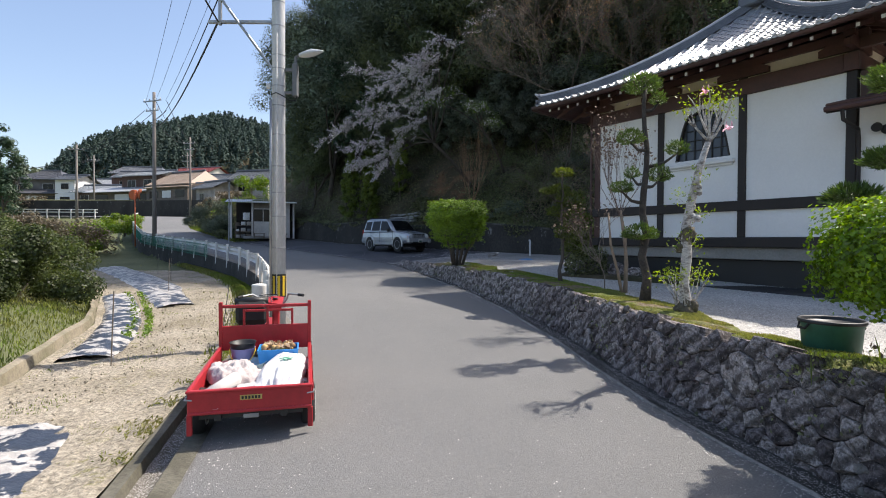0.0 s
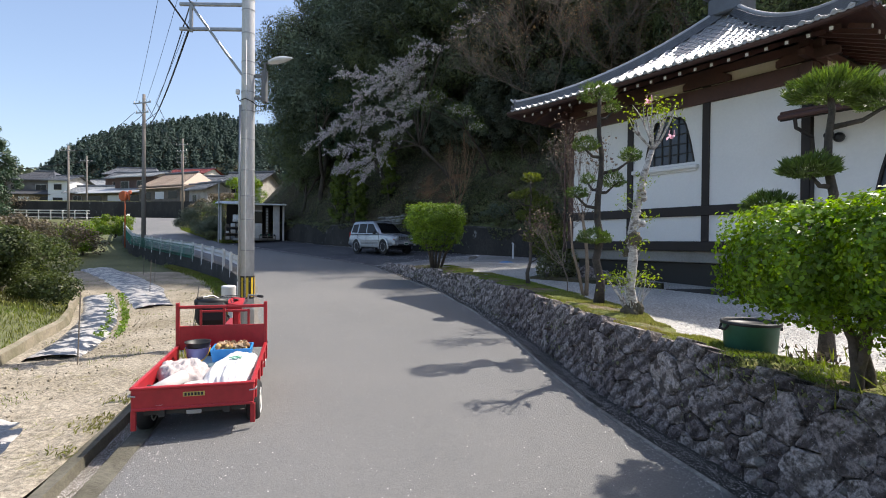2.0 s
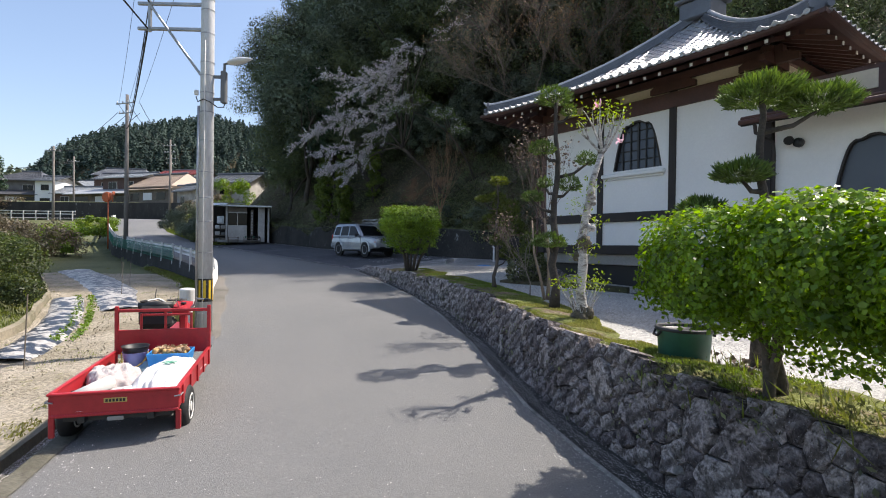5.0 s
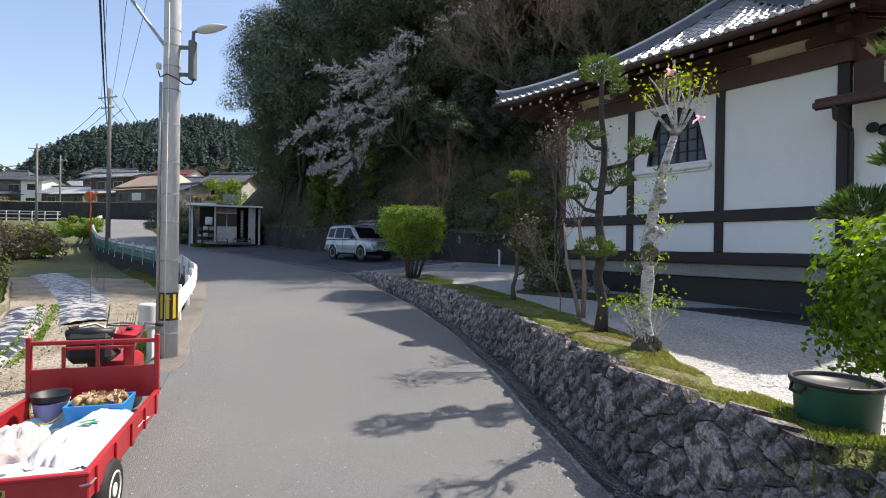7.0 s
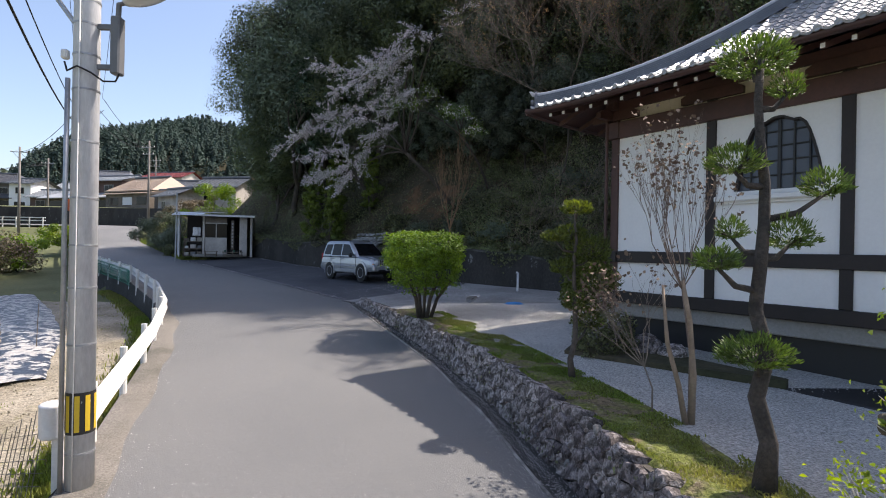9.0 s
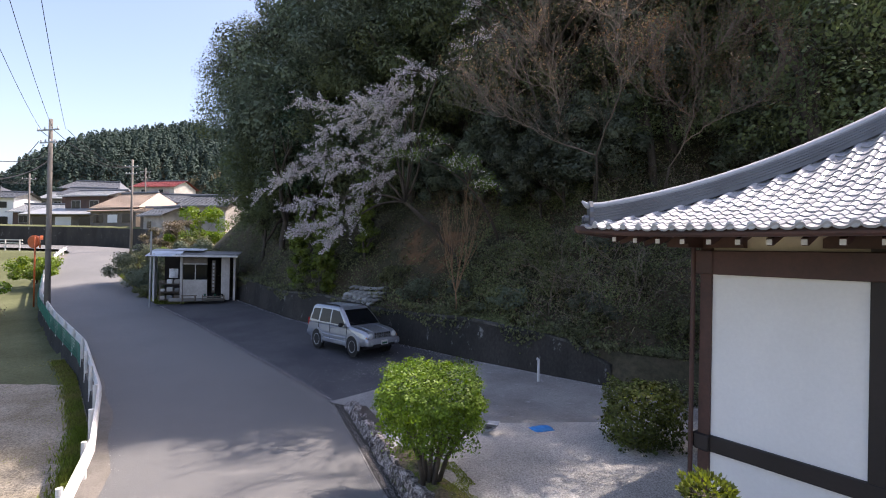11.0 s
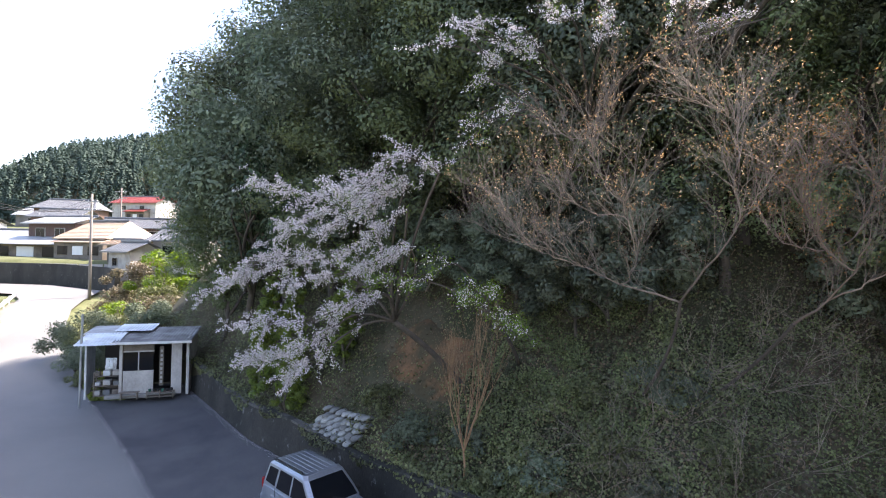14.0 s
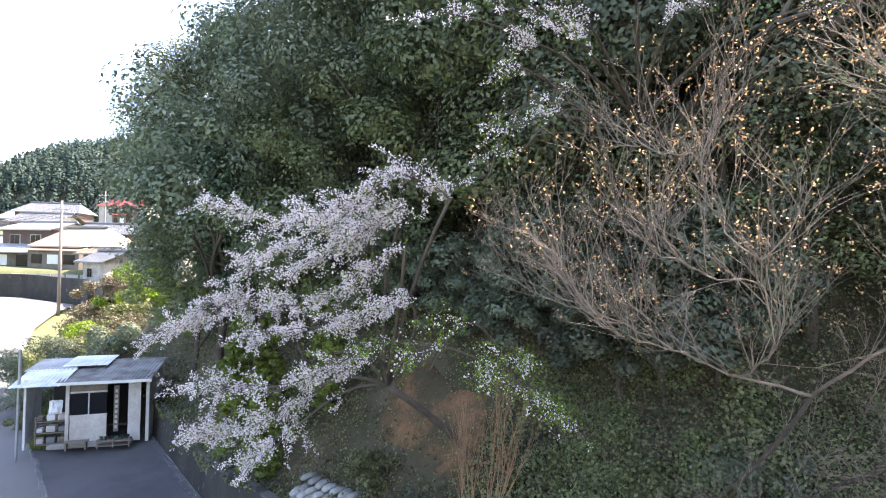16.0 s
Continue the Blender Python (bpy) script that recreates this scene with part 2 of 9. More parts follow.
L_GRASS = leaf_mat("grass_blade", (0.15, 0.2, 0.045), (0.24, 0.22, 0.085), 0.4, 0.4)
L_PETAL = leaf_mat("fallen_petal", (0.75, 0.70, 0.68), (0.6, 0.56, 0.55), 0.15, 0.2)


# ---- mesh helpers ----
class Geo:
    """Vertices and faces, gathered for one mesh."""

    def __init__(self):
        self.v, self.f = [], []

    def add(self, verts, faces, m=None):
        k = len(self.v)
        self.v += [tuple(m @ Vector(p)) for p in verts] if m else [tuple(p) for p in verts]
        self.f += [tuple(i + k for i in f) for f in faces]
        return self

    def box(self, c, s, m=None, b=0.0):
        """A box of size s about c, with chamfered edges."""
        h = [a / 2 for a in s]
        b = min(b, min(h) * 0.9)
        if b <= 0:
            vs = [(c[0] + x * h[0], c[1] + y * h[1], c[2] + z * h[2]) for x in (-1, 1) for y in (-1, 1) for z in (-1, 1)]
            return self.add(vs, [(0, 1, 3, 2), (4, 6, 7, 5), (0, 4, 5, 1), (2, 3, 7, 6), (0, 2, 6, 4), (1, 5, 7, 3)], m)
        vs, at = [], {}
        for sg in ((x, y, z) for x in (-1, 1) for y in (-1, 1) for z in (-1, 1)):
            for a in range(3):
                at[sg, a] = len(vs)
                vs.append(tuple(c[k] + sg[k] * (h[k] if k == a else h[k] - b) for k in range(3)))
        fs = []

        def sig(a, va, b_, vb, c_, vc):
            out = [0, 0, 0]
            out[a], out[b_], out[c_] = va, vb, vc
            return tuple(out)

        for a in range(3):
            p, q = (a + 1) % 3, (a + 2) % 3
            for s1 in (-1, 1):
                ring = [at[sig(a, s1, p, u, q, w), a] for u, w in ((-1, -1), (1, -1), (1, 1), (-1, 1))]
                fs.append(tuple(ring if s1 > 0 else ring[::-1]))
            for s1 in (-1, 1):
                for s2 in (-1, 1):
                    ring = [at[sig(a, -1, p, s1, q, s2), p], at[sig(a, 1, p, s1, q, s2), p], at[sig(a, 1, p, s1, q, s2), q], at[sig(a, -1, p, s1, q, s2), q]]
                    fs.append(tuple(ring if s1 * s2 < 0 else ring[::-1]))
        for sg in ((x, y, z) for x in (-1, 1) for y in (-1, 1) for z in (-1, 1)):
            ring = [at[sg, a] for a in range(3)]
            fs.append(tuple(ring if sg[0] * sg[1] * sg[2] > 0 else ring[::-1]))
        return self.add(vs, fs, m)

    def tube(self, pts, radii, seg=8, cap=True, flat=1.0):
        pts = [Vector(p) for p in pts]
        if not hasattr(radii, "__len__"):
            radii = [radii] * len(pts)
        k = len(self.v)
        ref = None
        for i, p in enumerate(pts):
            d = (pts[min(i + 1, len(pts) - 1)] - pts[max(i - 1, 0)])
            d = d.normalized() if d.length > 1e-9 else Vector((0, 0, 1))
            if ref is None:
                ref = d.orthogonal().normalized()
            ref = (ref - d * ref.dot(d))
            ref = ref.normalized() if ref.length > 1e-6 else d.orthogonal().normalized()
            side = d.cross(ref)
            for j in range(seg):
                a = 2 * math.pi * j / seg
                self.v.append(tuple(p + (ref * math.cos(a) + side * math.sin(a) * flat) * radii[i]))
        for i in range(len(pts) - 1):
            for j in range(seg):
                j2 = (j + 1) % seg
                self.f.append((k + i * seg + j, k + i * seg + j2, k + (i + 1) * seg + j2, k + (i + 1) * seg + j))
        if cap:
            self.f.append(tuple(k + j for j in range(seg))[::-1])
            self.f.append(tuple(k + (len(pts) - 1) * seg + j for j in range(seg)))
        return self

    def lathe(self, prof, c=(0, 0, 0), seg=20, m=None):
        """A turned shape; prof: radius and height, from one end to the other."""
        vs, fs = [], []
        for r, z in prof:
            for j in range(seg):
                a = 2 * math.pi * j / seg
                vs.append((c[0] + r * math.cos(a), c[1] + r * math.sin(a), c[2] + z))
        for i in range(len(prof) - 1):
            for j in range(seg):
                j2 = (j + 1) % seg
                fs.append((i * seg + j, i * seg + j2, (i + 1) * seg + j2, (i + 1) * seg + j))
        fs.append(tuple(range(seg))[::-1])
        fs.append(tuple((len(prof) - 1) * seg + j for j in range(seg)))
        return self.add(vs, fs, m)

    def prism(self, poly, z0, z1, m=None):
        n = len(poly)
        vs = [(x, y, z0) for x, y in poly] + [(x, y, z1) for x, y in poly]
        fs = [tuple(range(n))[::-1], tuple(range(n, 2 * n))] + [(i, (i + 1) % n, n + (i + 1) % n, n + i) for i in range(n)]
        return self.add(vs, fs, m)

    def grid(self, rows, m=None):
        """A sheet through rows of points of one length."""
        w = len(rows[0])
        fs = [(i * w + j, i * w + j + 1, (i + 1) * w + j + 1, (i + 1) * w + j) for i in range(len(rows) - 1) for j in range(w - 1)]
        return self.add([p for r in rows for p in r], fs, m)

    def sweep(self, rails, closed=True):
        """Faces between rings of points of one length."""
        k, w = len(self.v), len(rails[0])
        for r in rails:
            self.v += [tuple(p) for p in r]
        for i in range(len(rails) - 1):
            for j in range(w if closed else w - 1):
                j2 = (j + 1) % w
                self.f.append((k + i * w + j, k + i * w + j2, k + (i + 1) * w + j2, k + (i + 1) * w + j))
        if closed:
            self.f.append(tuple(k + j for j in range(w))[::-1])
            self.f.append(tuple(k + (len(rails) - 1) * w + j for j in range(w)))
        return self


def mesh_of(name, geo, material, smooth=False, fix=True):
    me = bpy.data.meshes.new(name)
    if isinstance(geo, Geo):
        me.from_pydata(geo.v, [], geo.f)
        if fix and len(geo.f) < 60000:
            bm = bmesh.new()
            bm.from_mesh(me)
            bmesh.ops.recalc_face_normals(bm, faces=bm.faces)
            bm.to_mesh(me)
            bm.free()
    else:
        geo.to_mesh(me)
        geo.free()
    me.materials.append(material)
    if smooth:
        me.polygons.foreach_set("use_smooth", [True] * len(me.polygons))
        me.update()
    return me


def part(name, geo, material, parent=None, label="", smooth=False, fix=True, m=None):
    me = geo if isinstance(geo, bpy.types.Mesh) else mesh_of(name, geo, material, smooth, fix)
    ob = new(name, me)
    if parent is not None:
        ob.parent = parent
    if m is not None:
        ob.matrix_basis = m
    if label:
        ob["label"] = label
    return ob


def thing(name, label, category, at=None, group="", kind=""):
    ob = new(name)
    ob.empty_display_size = 0.2
    if at is not None:
        ob.matrix_basis = at
    return tagged(ob, label, category, group, kind)


def setting(name, geo, material, label="", smooth=False, fix=True, category=""):
    return tagged(part(name, geo, material, smooth=smooth, fix=fix), label, category, "", "structure")


def cards_mesh(name, P, N, size, rng, material, aspect=0.42, fold=0.18, jitter=0.35, up=None):
    """Many small leaves: one folded diamond each, about the points P and facing roughly along N."""
    n = len(P)
    P, N = np.asarray(P, float), np.asarray(N, float) + rng.normal(0, jitter, (n, 3))
    N /= np.linalg.norm(N, axis=1)[:, None] + 1e-9
    T = np.cross(N, rng.normal(0, 1, (n, 3)))
    if up is not None:
        T = np.asarray(up, float) + rng.normal(0, 0.28, (n, 3))
        N = np.cross(T, np.cross(N, T))
        N /= np.linalg.norm(N, axis=1)[:, None] + 1e-9
    T /= np.linalg.norm(T, axis=1)[:, None] + 1e-9
    B = np.cross(N, T)
    s = (np.asarray(size) * rng.uniform(0.65, 1.3, n))[:, None]
    V = np.empty((n, 4, 3))
    V[:, 0] = P - T * s * 0.5
    V[:, 1] = P + B * s * aspect + N * s * fold
    V[:, 2] = P + T * s * 0.5
    V[:, 3] = P - B * s * aspect + N * s * fold
    me = bpy.data.meshes.new(name)
    me.vertices.add(4 * n)
    me.vertices.foreach_set("co", V.ravel())
    me.loops.add(4 * n)
    me.loops.foreach_set("vertex_index", np.arange(4 * n))
    me.polygons.add(n)
    me.polygons.foreach_set("loop_start", np.arange(0, 4 * n, 4))
    me.update(calc_edges=True)
    me.validate()
    me.materials.append(material)
    return me


def blob_points(rng, centres, radii, per, squash=1.0, shell=0.55):
    """Points in the outer shell of many small clumps, with the way out of each."""
    C = np.repeat(np.asarray(centres, float), per, axis=0)
    R = np.repeat(np.asarray(radii, float) * np.ones(len(centres)), per)
    d = rng.normal(0, 1, (len(C), 3))
    d /= np.linalg.norm(d, axis=1)[:, None]
    r = R * rng.uniform(shell, 1.0, len(C)) ** 0.7
    off = d * r[:, None]
    off[:, 2] *= squash
    return C + off, d


def limbs(geo, rng, p, d, length, rad, depth, tips, spread=0.6, kids=(2, 3), shrink=0.72, lift=0.1, seg=5, wob=0.12, nodes=3, keep=None):
    """A branch and the branches that grow from it; the ends of the last ones go into tips."""
    pts, q, w = [Vector(p)], Vector(p), Vector(d).normalized()
    for i in range(nodes):
        w = (w + Vector(rng.normal(0, wob, 3)) + Vector((0, 0, lift * 0.3))).normalized()
        q = q + w * (length / nodes)
        pts.append(q)
    end = rad * (0.62 if depth else 0.3)
    geo.tube(pts, [rad + (end - rad) * i / nodes for i in range(nodes + 1)], max(3, seg), cap=False)
    if keep is not None:
        keep.append((pts, depth))
    if depth == 0:
        tips.append((pts[-1], w))
        return
    for _ in range(int(rng.integers(kids[0], kids[1] + 1))):
        at = pts[int(rng.integers(max(1, nodes - 1), nodes + 1))]
        turn = Vector(rng.normal(0, 1, 3))
        turn = (turn - w * turn.dot(w)).normalized()
        nd = (w + turn * spread * rng.uniform(0.6, 1.3) + Vector((0, 0, lift))).normalized()
        limbs(geo, rng, at, nd, length * shrink * rng.uniform(0.75, 1.2), end, depth - 1, tips, spread, kids, shrink, lift, seg - 1, wob, nodes, keep)


def line_at(poly, y):
    """x of a line given by points (x, y) in rising y."""
    return float(np.interp(y, [p[1] for p in poly], [p[0] for p in poly]))

# ---- the lie of the land ----
ROAD_L = [(1.7, -20), (-0.9, -3), (-2.1, 3.9), (-2.55, 6), (-3.0, 9.6), (-3.75, 11.6), (-5.0, 15), (-6.5, 18.5), (-8.7, 22.3), (-12.7, 27.8), (-18, 33.7), (-23.4, 40.2), (-29.5, 49), (-35, 58), (-38, 64)]
ROAD_R = [(7.4, -20), (4.4, -3), (3.1, 3.97), (2.55, 6), (2.05, 9.6), (1.5, 12.3), (0.75, 15), (-0.6, 18.6), (-2.2, 22.8), (-6.1, 27.7), (-11.3, 34.2), (-17.5, 41.4), (-25, 50.5), (-30.5, 60), (-32, 64)]
CURVE_IN = [(-38, 64), (-40.5, 66.5), (-46, 68), (-58, 69), (-90, 69)]
CURVE_OUT = [(-32, 64), (-34, 70), (-42, 74), (-57, 75.5), (-90, 76)]
WALL_LINE = [(-12.8, 42.6), (-6.9, 35.3), (-0.64, 29.5), (2.4, 26.7), (6.4, 23.5)]


def road_z(y):
    return float(np.interp(y, [-20, 40, 46, 55, 65, 75], [-1.25, 1.75, 2.45, 3.6, 4.75, 5.3]))


def gravel_z(y):
    return float(np.interp(y, [0, 5, 8, 11, 15, 20, 24, 27], [0.72, 0.82, 0.92, 0.98, 1.12, 1.30, 1.34, 1.38]))


def wall_z(y):
    """The top of the dry-stone wall."""
    return float(np.interp(y, [0, 4.6, 9, 13, 17, 21, 23], [0.82, 0.9, 0.99, 1.01, 1.05, 1.05, 1.0]))


def wall_off(y):
    """How far the wall stands back from the edge of the lane."""
    return float(np.interp(y, [0, 9, 14, 20], [0.03, 0.03, 0.0, 0.0]))


def yard_z(x, y):
    """The asphalt yard: it rises gently from the lane to the slope."""
    return 0.05 * (y - 5) + 0.035 * max(0.0, x - line_at(ROAD_R, y))


def field_z(x, y):
    """The plot below the road, the bank beyond it and the valley behind."""
    z = -0.18 + 0.022 * max(0, y - 6) - 0.02 * max(0, 6 - y)
    edge = line_at(KERB, y)
    if x < edge:
        d = edge - x
        z += 0.35 * min(1, d / 0.8) + 0.25 * min(1, d / 3) - 0.02 * max(0, d - 4)
    if y > 28:
        z += 0.03 * (y - 28)
    return z


KERB = [(-3.5, -20), (-5.2, 2), (-6.3, 7.4), (-7.0, 9.0), (-8.1, 11.7), (-9.6, 14), (-11.5, 17), (-17, 24), (-26, 32), (-60, 60)]


def terrain_z(x, y):
    if y < 64:
        lx, rx = line_at(ROAD_L, y), line_at(ROAD_R, y)
        far = max(0.0, y - 44)
        if x < lx + (0.5 if y > 9.5 else -0.3):
            zf = field_z(x, y) - 0.1
            if y > 40:
                k = min(1, (y - 40) / 24)
                zf = zf * (1 - k) + k * (road_z(y) - 0.8)
            return zf
        if x <= rx + 1.4:
            return road_z(y) - 0.28
        return min(wall_z(y), 0.05 * (y - 5) if y > 20 else 9) - 0.3
    z = road_z(y) - 0.25
    if y > 76:
        z += min(3.0, (y - 76) * 1.0) + 0.02 * max(0, y - 79) + 0.1 * max(0, min(y, 160) - 95)
    if y > 200:
        z = min(z, 14)
    return z


xs = sorted(set([round(v, 2) for v in list(np.arange(-46, 16, 0.8)) + list(np.arange(-120, -46, 6)) + list(np.arange(16, 120, 8)) + [-2500, -1200, -700, -400, -250, -160, 160, 250, 400, 700, 1200, 2500]]))
ys = sorted(set([round(v, 2) for v in list(np.arange(-22, 84, 0.8)) + list(np.arange(84, 160, 6)) + [-2500, -1200, -500, -200, -90, -40, 200, 260, 400, 700, 1200, 2500]]))
g = Geo()
g.grid([[(x, y, terrain_z(x, min(max(y, -20), 400)) - (0.0 if y > -25 else 0.2)) for x in xs] for y in ys])
setting("ground", g, M_EARTH, "rough grassy earth of the valley floor", smooth=True)

# the road, one ribbon with a slight crown
g = Geo()
stations = [y for y in np.arange(-20, 64.01, 0.8)]
rows = []
for y in stations:
    lx, rx = line_at(ROAD_L, y), line_at(ROAD_R, y)
    rows.append([(lx + (rx - lx) * k / 10, y, road_z(y) + 0.05 * (1 - (k / 5 - 1) ** 2)) for k in range(11)])
for (ax, ay), (bx, by) in zip(CURVE_IN[1:], CURVE_OUT[1:]):
    rows.append([(ax + (bx - ax) * k / 10, ay + (by - ay) * k / 10, road_z(ay + (by - ay) * k / 10) + 0.03) for k in range(11)])
g.grid(rows)
road = setting("road", g, M_ROAD, "worn light grey asphalt lane", smooth=True)

# darker asphalt yard beside the road
def wall_x(y):
    return float(np.interp(y, [p[1] for p in WALL_LINE[::-1]], [p[0] for p in WALL_LINE[::-1]]))


g = Geo()
rows = []
for y in np.arange(23.0, 43.01, 0.5):
    x0 = line_at(ROAD_R, y) - 0.05
    x1 = wall_x(y) if y > 26.7 else -2.5 + (y - 23.0) / 3.7 * 4.9
    rows.append([(x0 + (x1 - x0) * k / 8, y, yard_z(x0 + (x1 - x0) * k / 8, y) + 0.01) for k in range(9)])
g.grid(rows)
setting("parking_yard", g, M_LOT, "dark asphalt yard with scattered petals", smooth=True)

# white gravel court
def court_z(x, y):
    rx = line_at(ROAD_R, y)
    k = min(1, max(0, (x - rx - 0.35 - wall_off(y)) / 1.5))
    z = wall_z(y) * (1 - k) + gravel_z(y) * k
    if y > 19:
        j = min(1, (y - 19) / 4)
        z = z * (1 - j) + (yard_z(x, y) + 0.02) * j
    return z


g = Geo()
rows = []
for y in np.arange(-12.0, 20.51, 0.5):
    x0 = line_at(ROAD_R, y) + (0.62 if y < 18.6 else 0.35) + wall_off(y)
    if y > 22.8:
        x0 = min(-2.5 + (y - 23.0) / 3.7 * 4.9, 2.4)
    rows.append([(x0 + (16 - x0) * (k / 14) ** 1.6, y, court_z(x0 + (16 - x0) * (k / 14) ** 1.6, y)) for k in range(15)])
g.grid(rows)
setting("gravel_court", g, M_GRAVEL, "pale raked gravel court around the hall", smooth=True)
g, rows = Geo(), []
for y in np.arange(20.5, 27.01, 0.5):
    x0 = line_at(ROAD_R, y) + 0.35 + wall_off(y)
    if y > 22.8:
        x0 = min(-2.5 + (y - 23.0) / 3.7 * 4.9, 2.4)
    rows.append([(x0 + (16 - x0) * (k / 14) ** 1.6, y, court_z(x0 + (16 - x0) * (k / 14) ** 1.6, y)) for k in range(15)])
g.grid(rows)
setting("yard_apron", g, mat("dirty_gravel", (0.31, 0.305, 0.29), 0.9, vary=0.5, big=0.5, fine=28, bump=0.8, bump_scale=45, col2=(0.21, 0.2, 0.19), wear=(0.42, 0.41, 0.4), wear_at=0.6), "worn grey gravelly concrete between court and yard", smooth=True)

# turf strip on top of the stone wall, spread over the gravel under the hedge to imitate shade
rng = np.random.default_rng(3)
g = Geo()
rows = []
for y in np.arange(-8.0, 19.01, 0.25):
    x0 = line_at(ROAD_R, y) + 0.35 + wall_off(y)
    # The 4.7 term widens the turf to darken gravel in the hedge's shade.
    w = 0.92 - 0.3 * min(1, max(0, (7.4 - y) / 0.8)) + 0.75 * min(1, max(0, (4.7 - y) / 0.6)) + 0.09 * math.sin(y * 1.3) + 0.06 * math.sin(y * 3.1) - (0.3 if y > 14 else 0) - (0.1 if 4 < y < 6.2 else 0)
    rows.append([(x0 + w * k / 6, y, court_z(x0 + w * k / 6, y) + 0.012 + (0.015 if 3.9 < y < 5.7 else 0.035) * math.sin(math.pi * min(1, k / 6 + 0.08)) * (1 if k < 6 else 0) + 0.02 * math.sin(y * 7 + k) - (0.09 if k == 0 else 0)) for k in range(7)])
g.grid(rows)
setting("turf_strip", g, M_MOSS, "mossy yellow-green turf along the wall top, widened in place of shade under the hedge", smooth=True)
n = 72000
Y = rng.uniform(-1, 18, n)
K = rng.uniform(0.0, 1.0, n) ** 1.1 * 0.92 + 0.01
# Tufts follow the same widening that stands in for hedge shade.
P = np.array([(line_at(ROAD_R, y) + 0.42 + wall_off(y) + (1.0 - 0.35 * min(1, max(0, (7.4 - y) / 0.8)) + 0.7 * min(1, max(0, (4.7 - y) / 0.6))) * k, y, court_z(line_at(ROAD_R, y) + 0.42 + wall_off(y) + (1.0 - 0.35 * min(1, max(0, (7.4 - y) / 0.8)) + 0.7 * min(1, max(0, (4.7 - y) / 0.6))) * k, y) + 0.03 * math.sin(math.pi * min(1, max(0, k))) + 0.022) for y, k in zip(Y, K)])
P = P[np.array([noise.noise(Vector(p) * 1.9) > -0.12 for p in P])]
n = len(P)
turf = part("turf_tufts", cards_mesh("turf_tufts", P, rng.normal(0, 1, (n, 3)) * (1, 1, 0.25), 0.042, rng, L_GRASS, 0.14, 0.02, up=(-0.08, 0.1, 0.55)), L_GRASS)
tagged(turf, "short tufts of grass on the turf strip", "grass", "", "stuff")

# line drain and petal-strewn gutter at the foot of the wall
g = Geo()
rows = []
for y in np.arange(-6, 23.5, 0.5):
    rx = line_at(ROAD_R, y)
    z = road_z(y)
    rows.append([(rx - 0.13, y, z + 0.004), (rx - 0.06, y, z + 0.022), (rx - 0.02, y, z + 0.008), (rx + 0.12, y, z + 0.004), (rx + 0.42, y, z + 0.02)])
g.grid(rows)
setting("gutter", g, M_CONC_OLD, "narrow dark gutter at the foot of the wall")
rails = []
for y in np.arange(-6, 23.0, 0.4):
    rx, z = line_at(ROAD_R, y) - 0.15 + 0.012 * math.sin(y * 2.3), road_z(y)
    rails.append([(rx - 0.02, y, z - 0.05), (rx - 0.017, y, z + 0.022), (rx + 0.017, y, z + 0.026), (rx + 0.02, y, z - 0.05)])
setting("gutter_edge", Geo().sweep(rails), mat("gutter_concrete", (0.3, 0.29, 0.27), 0.9, vary=0.5, big=3, fine=18, col2=(0.12, 0.115, 0.105), bump=0.6, bump_scale=40), "thin worn concrete lip of the gutter")

# edge channel on the field side
g, gi = Geo(), Geo()
rows, rows2 = [], []
for y in np.arange(-6, 8.6, 0.5):
    lx, z = line_at(ROAD_L, y), road_z(y)
    rows.append([(lx + 0.02, y, z + 0.015), (lx - 0.17, y, z + 0.02), (lx - 0.19, y, z - 0.13), (lx - 0.44, y, z - 0.13), (lx - 0.46, y, z - 0.03), (lx - 0.58, y, z - 0.04), (lx - 0.62, y, z - 0.4)])
g.grid(rows)
setting("edge_channel", g, mat("mossy_concrete", (0.13, 0.12, 0.09), 0.9, vary=0.3, big=1.4, fine=14, bump=0.5, bump_scale=30, col2=(0.065, 0.06, 0.04)), "weathered concrete drain channel beside the road")

# sheet of dry soil: the plot beside the road
g = Geo()
rows = []
for y in np.arange(-6, 27, 0.35):
    a, b = line_at(KERB, y) + 0.1, line_at(ROAD_L, y) - (0.62 if y < 9 else 0.34)
    if b - a < 0.5:
        a = b - 0.5
    rows.append([(a + (b - a) * k / 24, y, field_z(a + (b - a) * k / 24 + 0.2, y) + 0.03 + (0.10 * (k / 24) ** 3 if y < 9 else 0) + 0.022 * math.sin(9 * k + 2 * y) * math.sin(2.1 * y + k)) for k in range(25)])
g.grid(rows)
setting("field_soil", g, M_SOIL, "dry pale tilled soil of the plot", smooth=True)

# low kerb round the plot
g = Geo()
rails = []
for y in np.arange(-6, 26, 0.6):
    x, z = line_at(KERB, y), field_z(line_at(KERB, y) + 0.3, y)
    j = 0.03 * math.sin(3 * y)
    rails.append([(x - 0.06, y, z - 0.2), (x + 0.12, y, z - 0.2), (x + 0.05 + j, y, z + 0.2), (x - 0.06 + j, y, z + 0.23)])
g.sweep(rails)
setting("plot_kerb", g, mat("earthy_concrete", (0.26, 0.225, 0.165), 0.9, vary=0.3, big=1.2, fine=12, bump=0.5, bump_scale=25, col2=(0.15, 0.14, 0.085)), "old low concrete kerb edging the plot")

# wall that carries the road above the plot
g = Geo()
rails = []
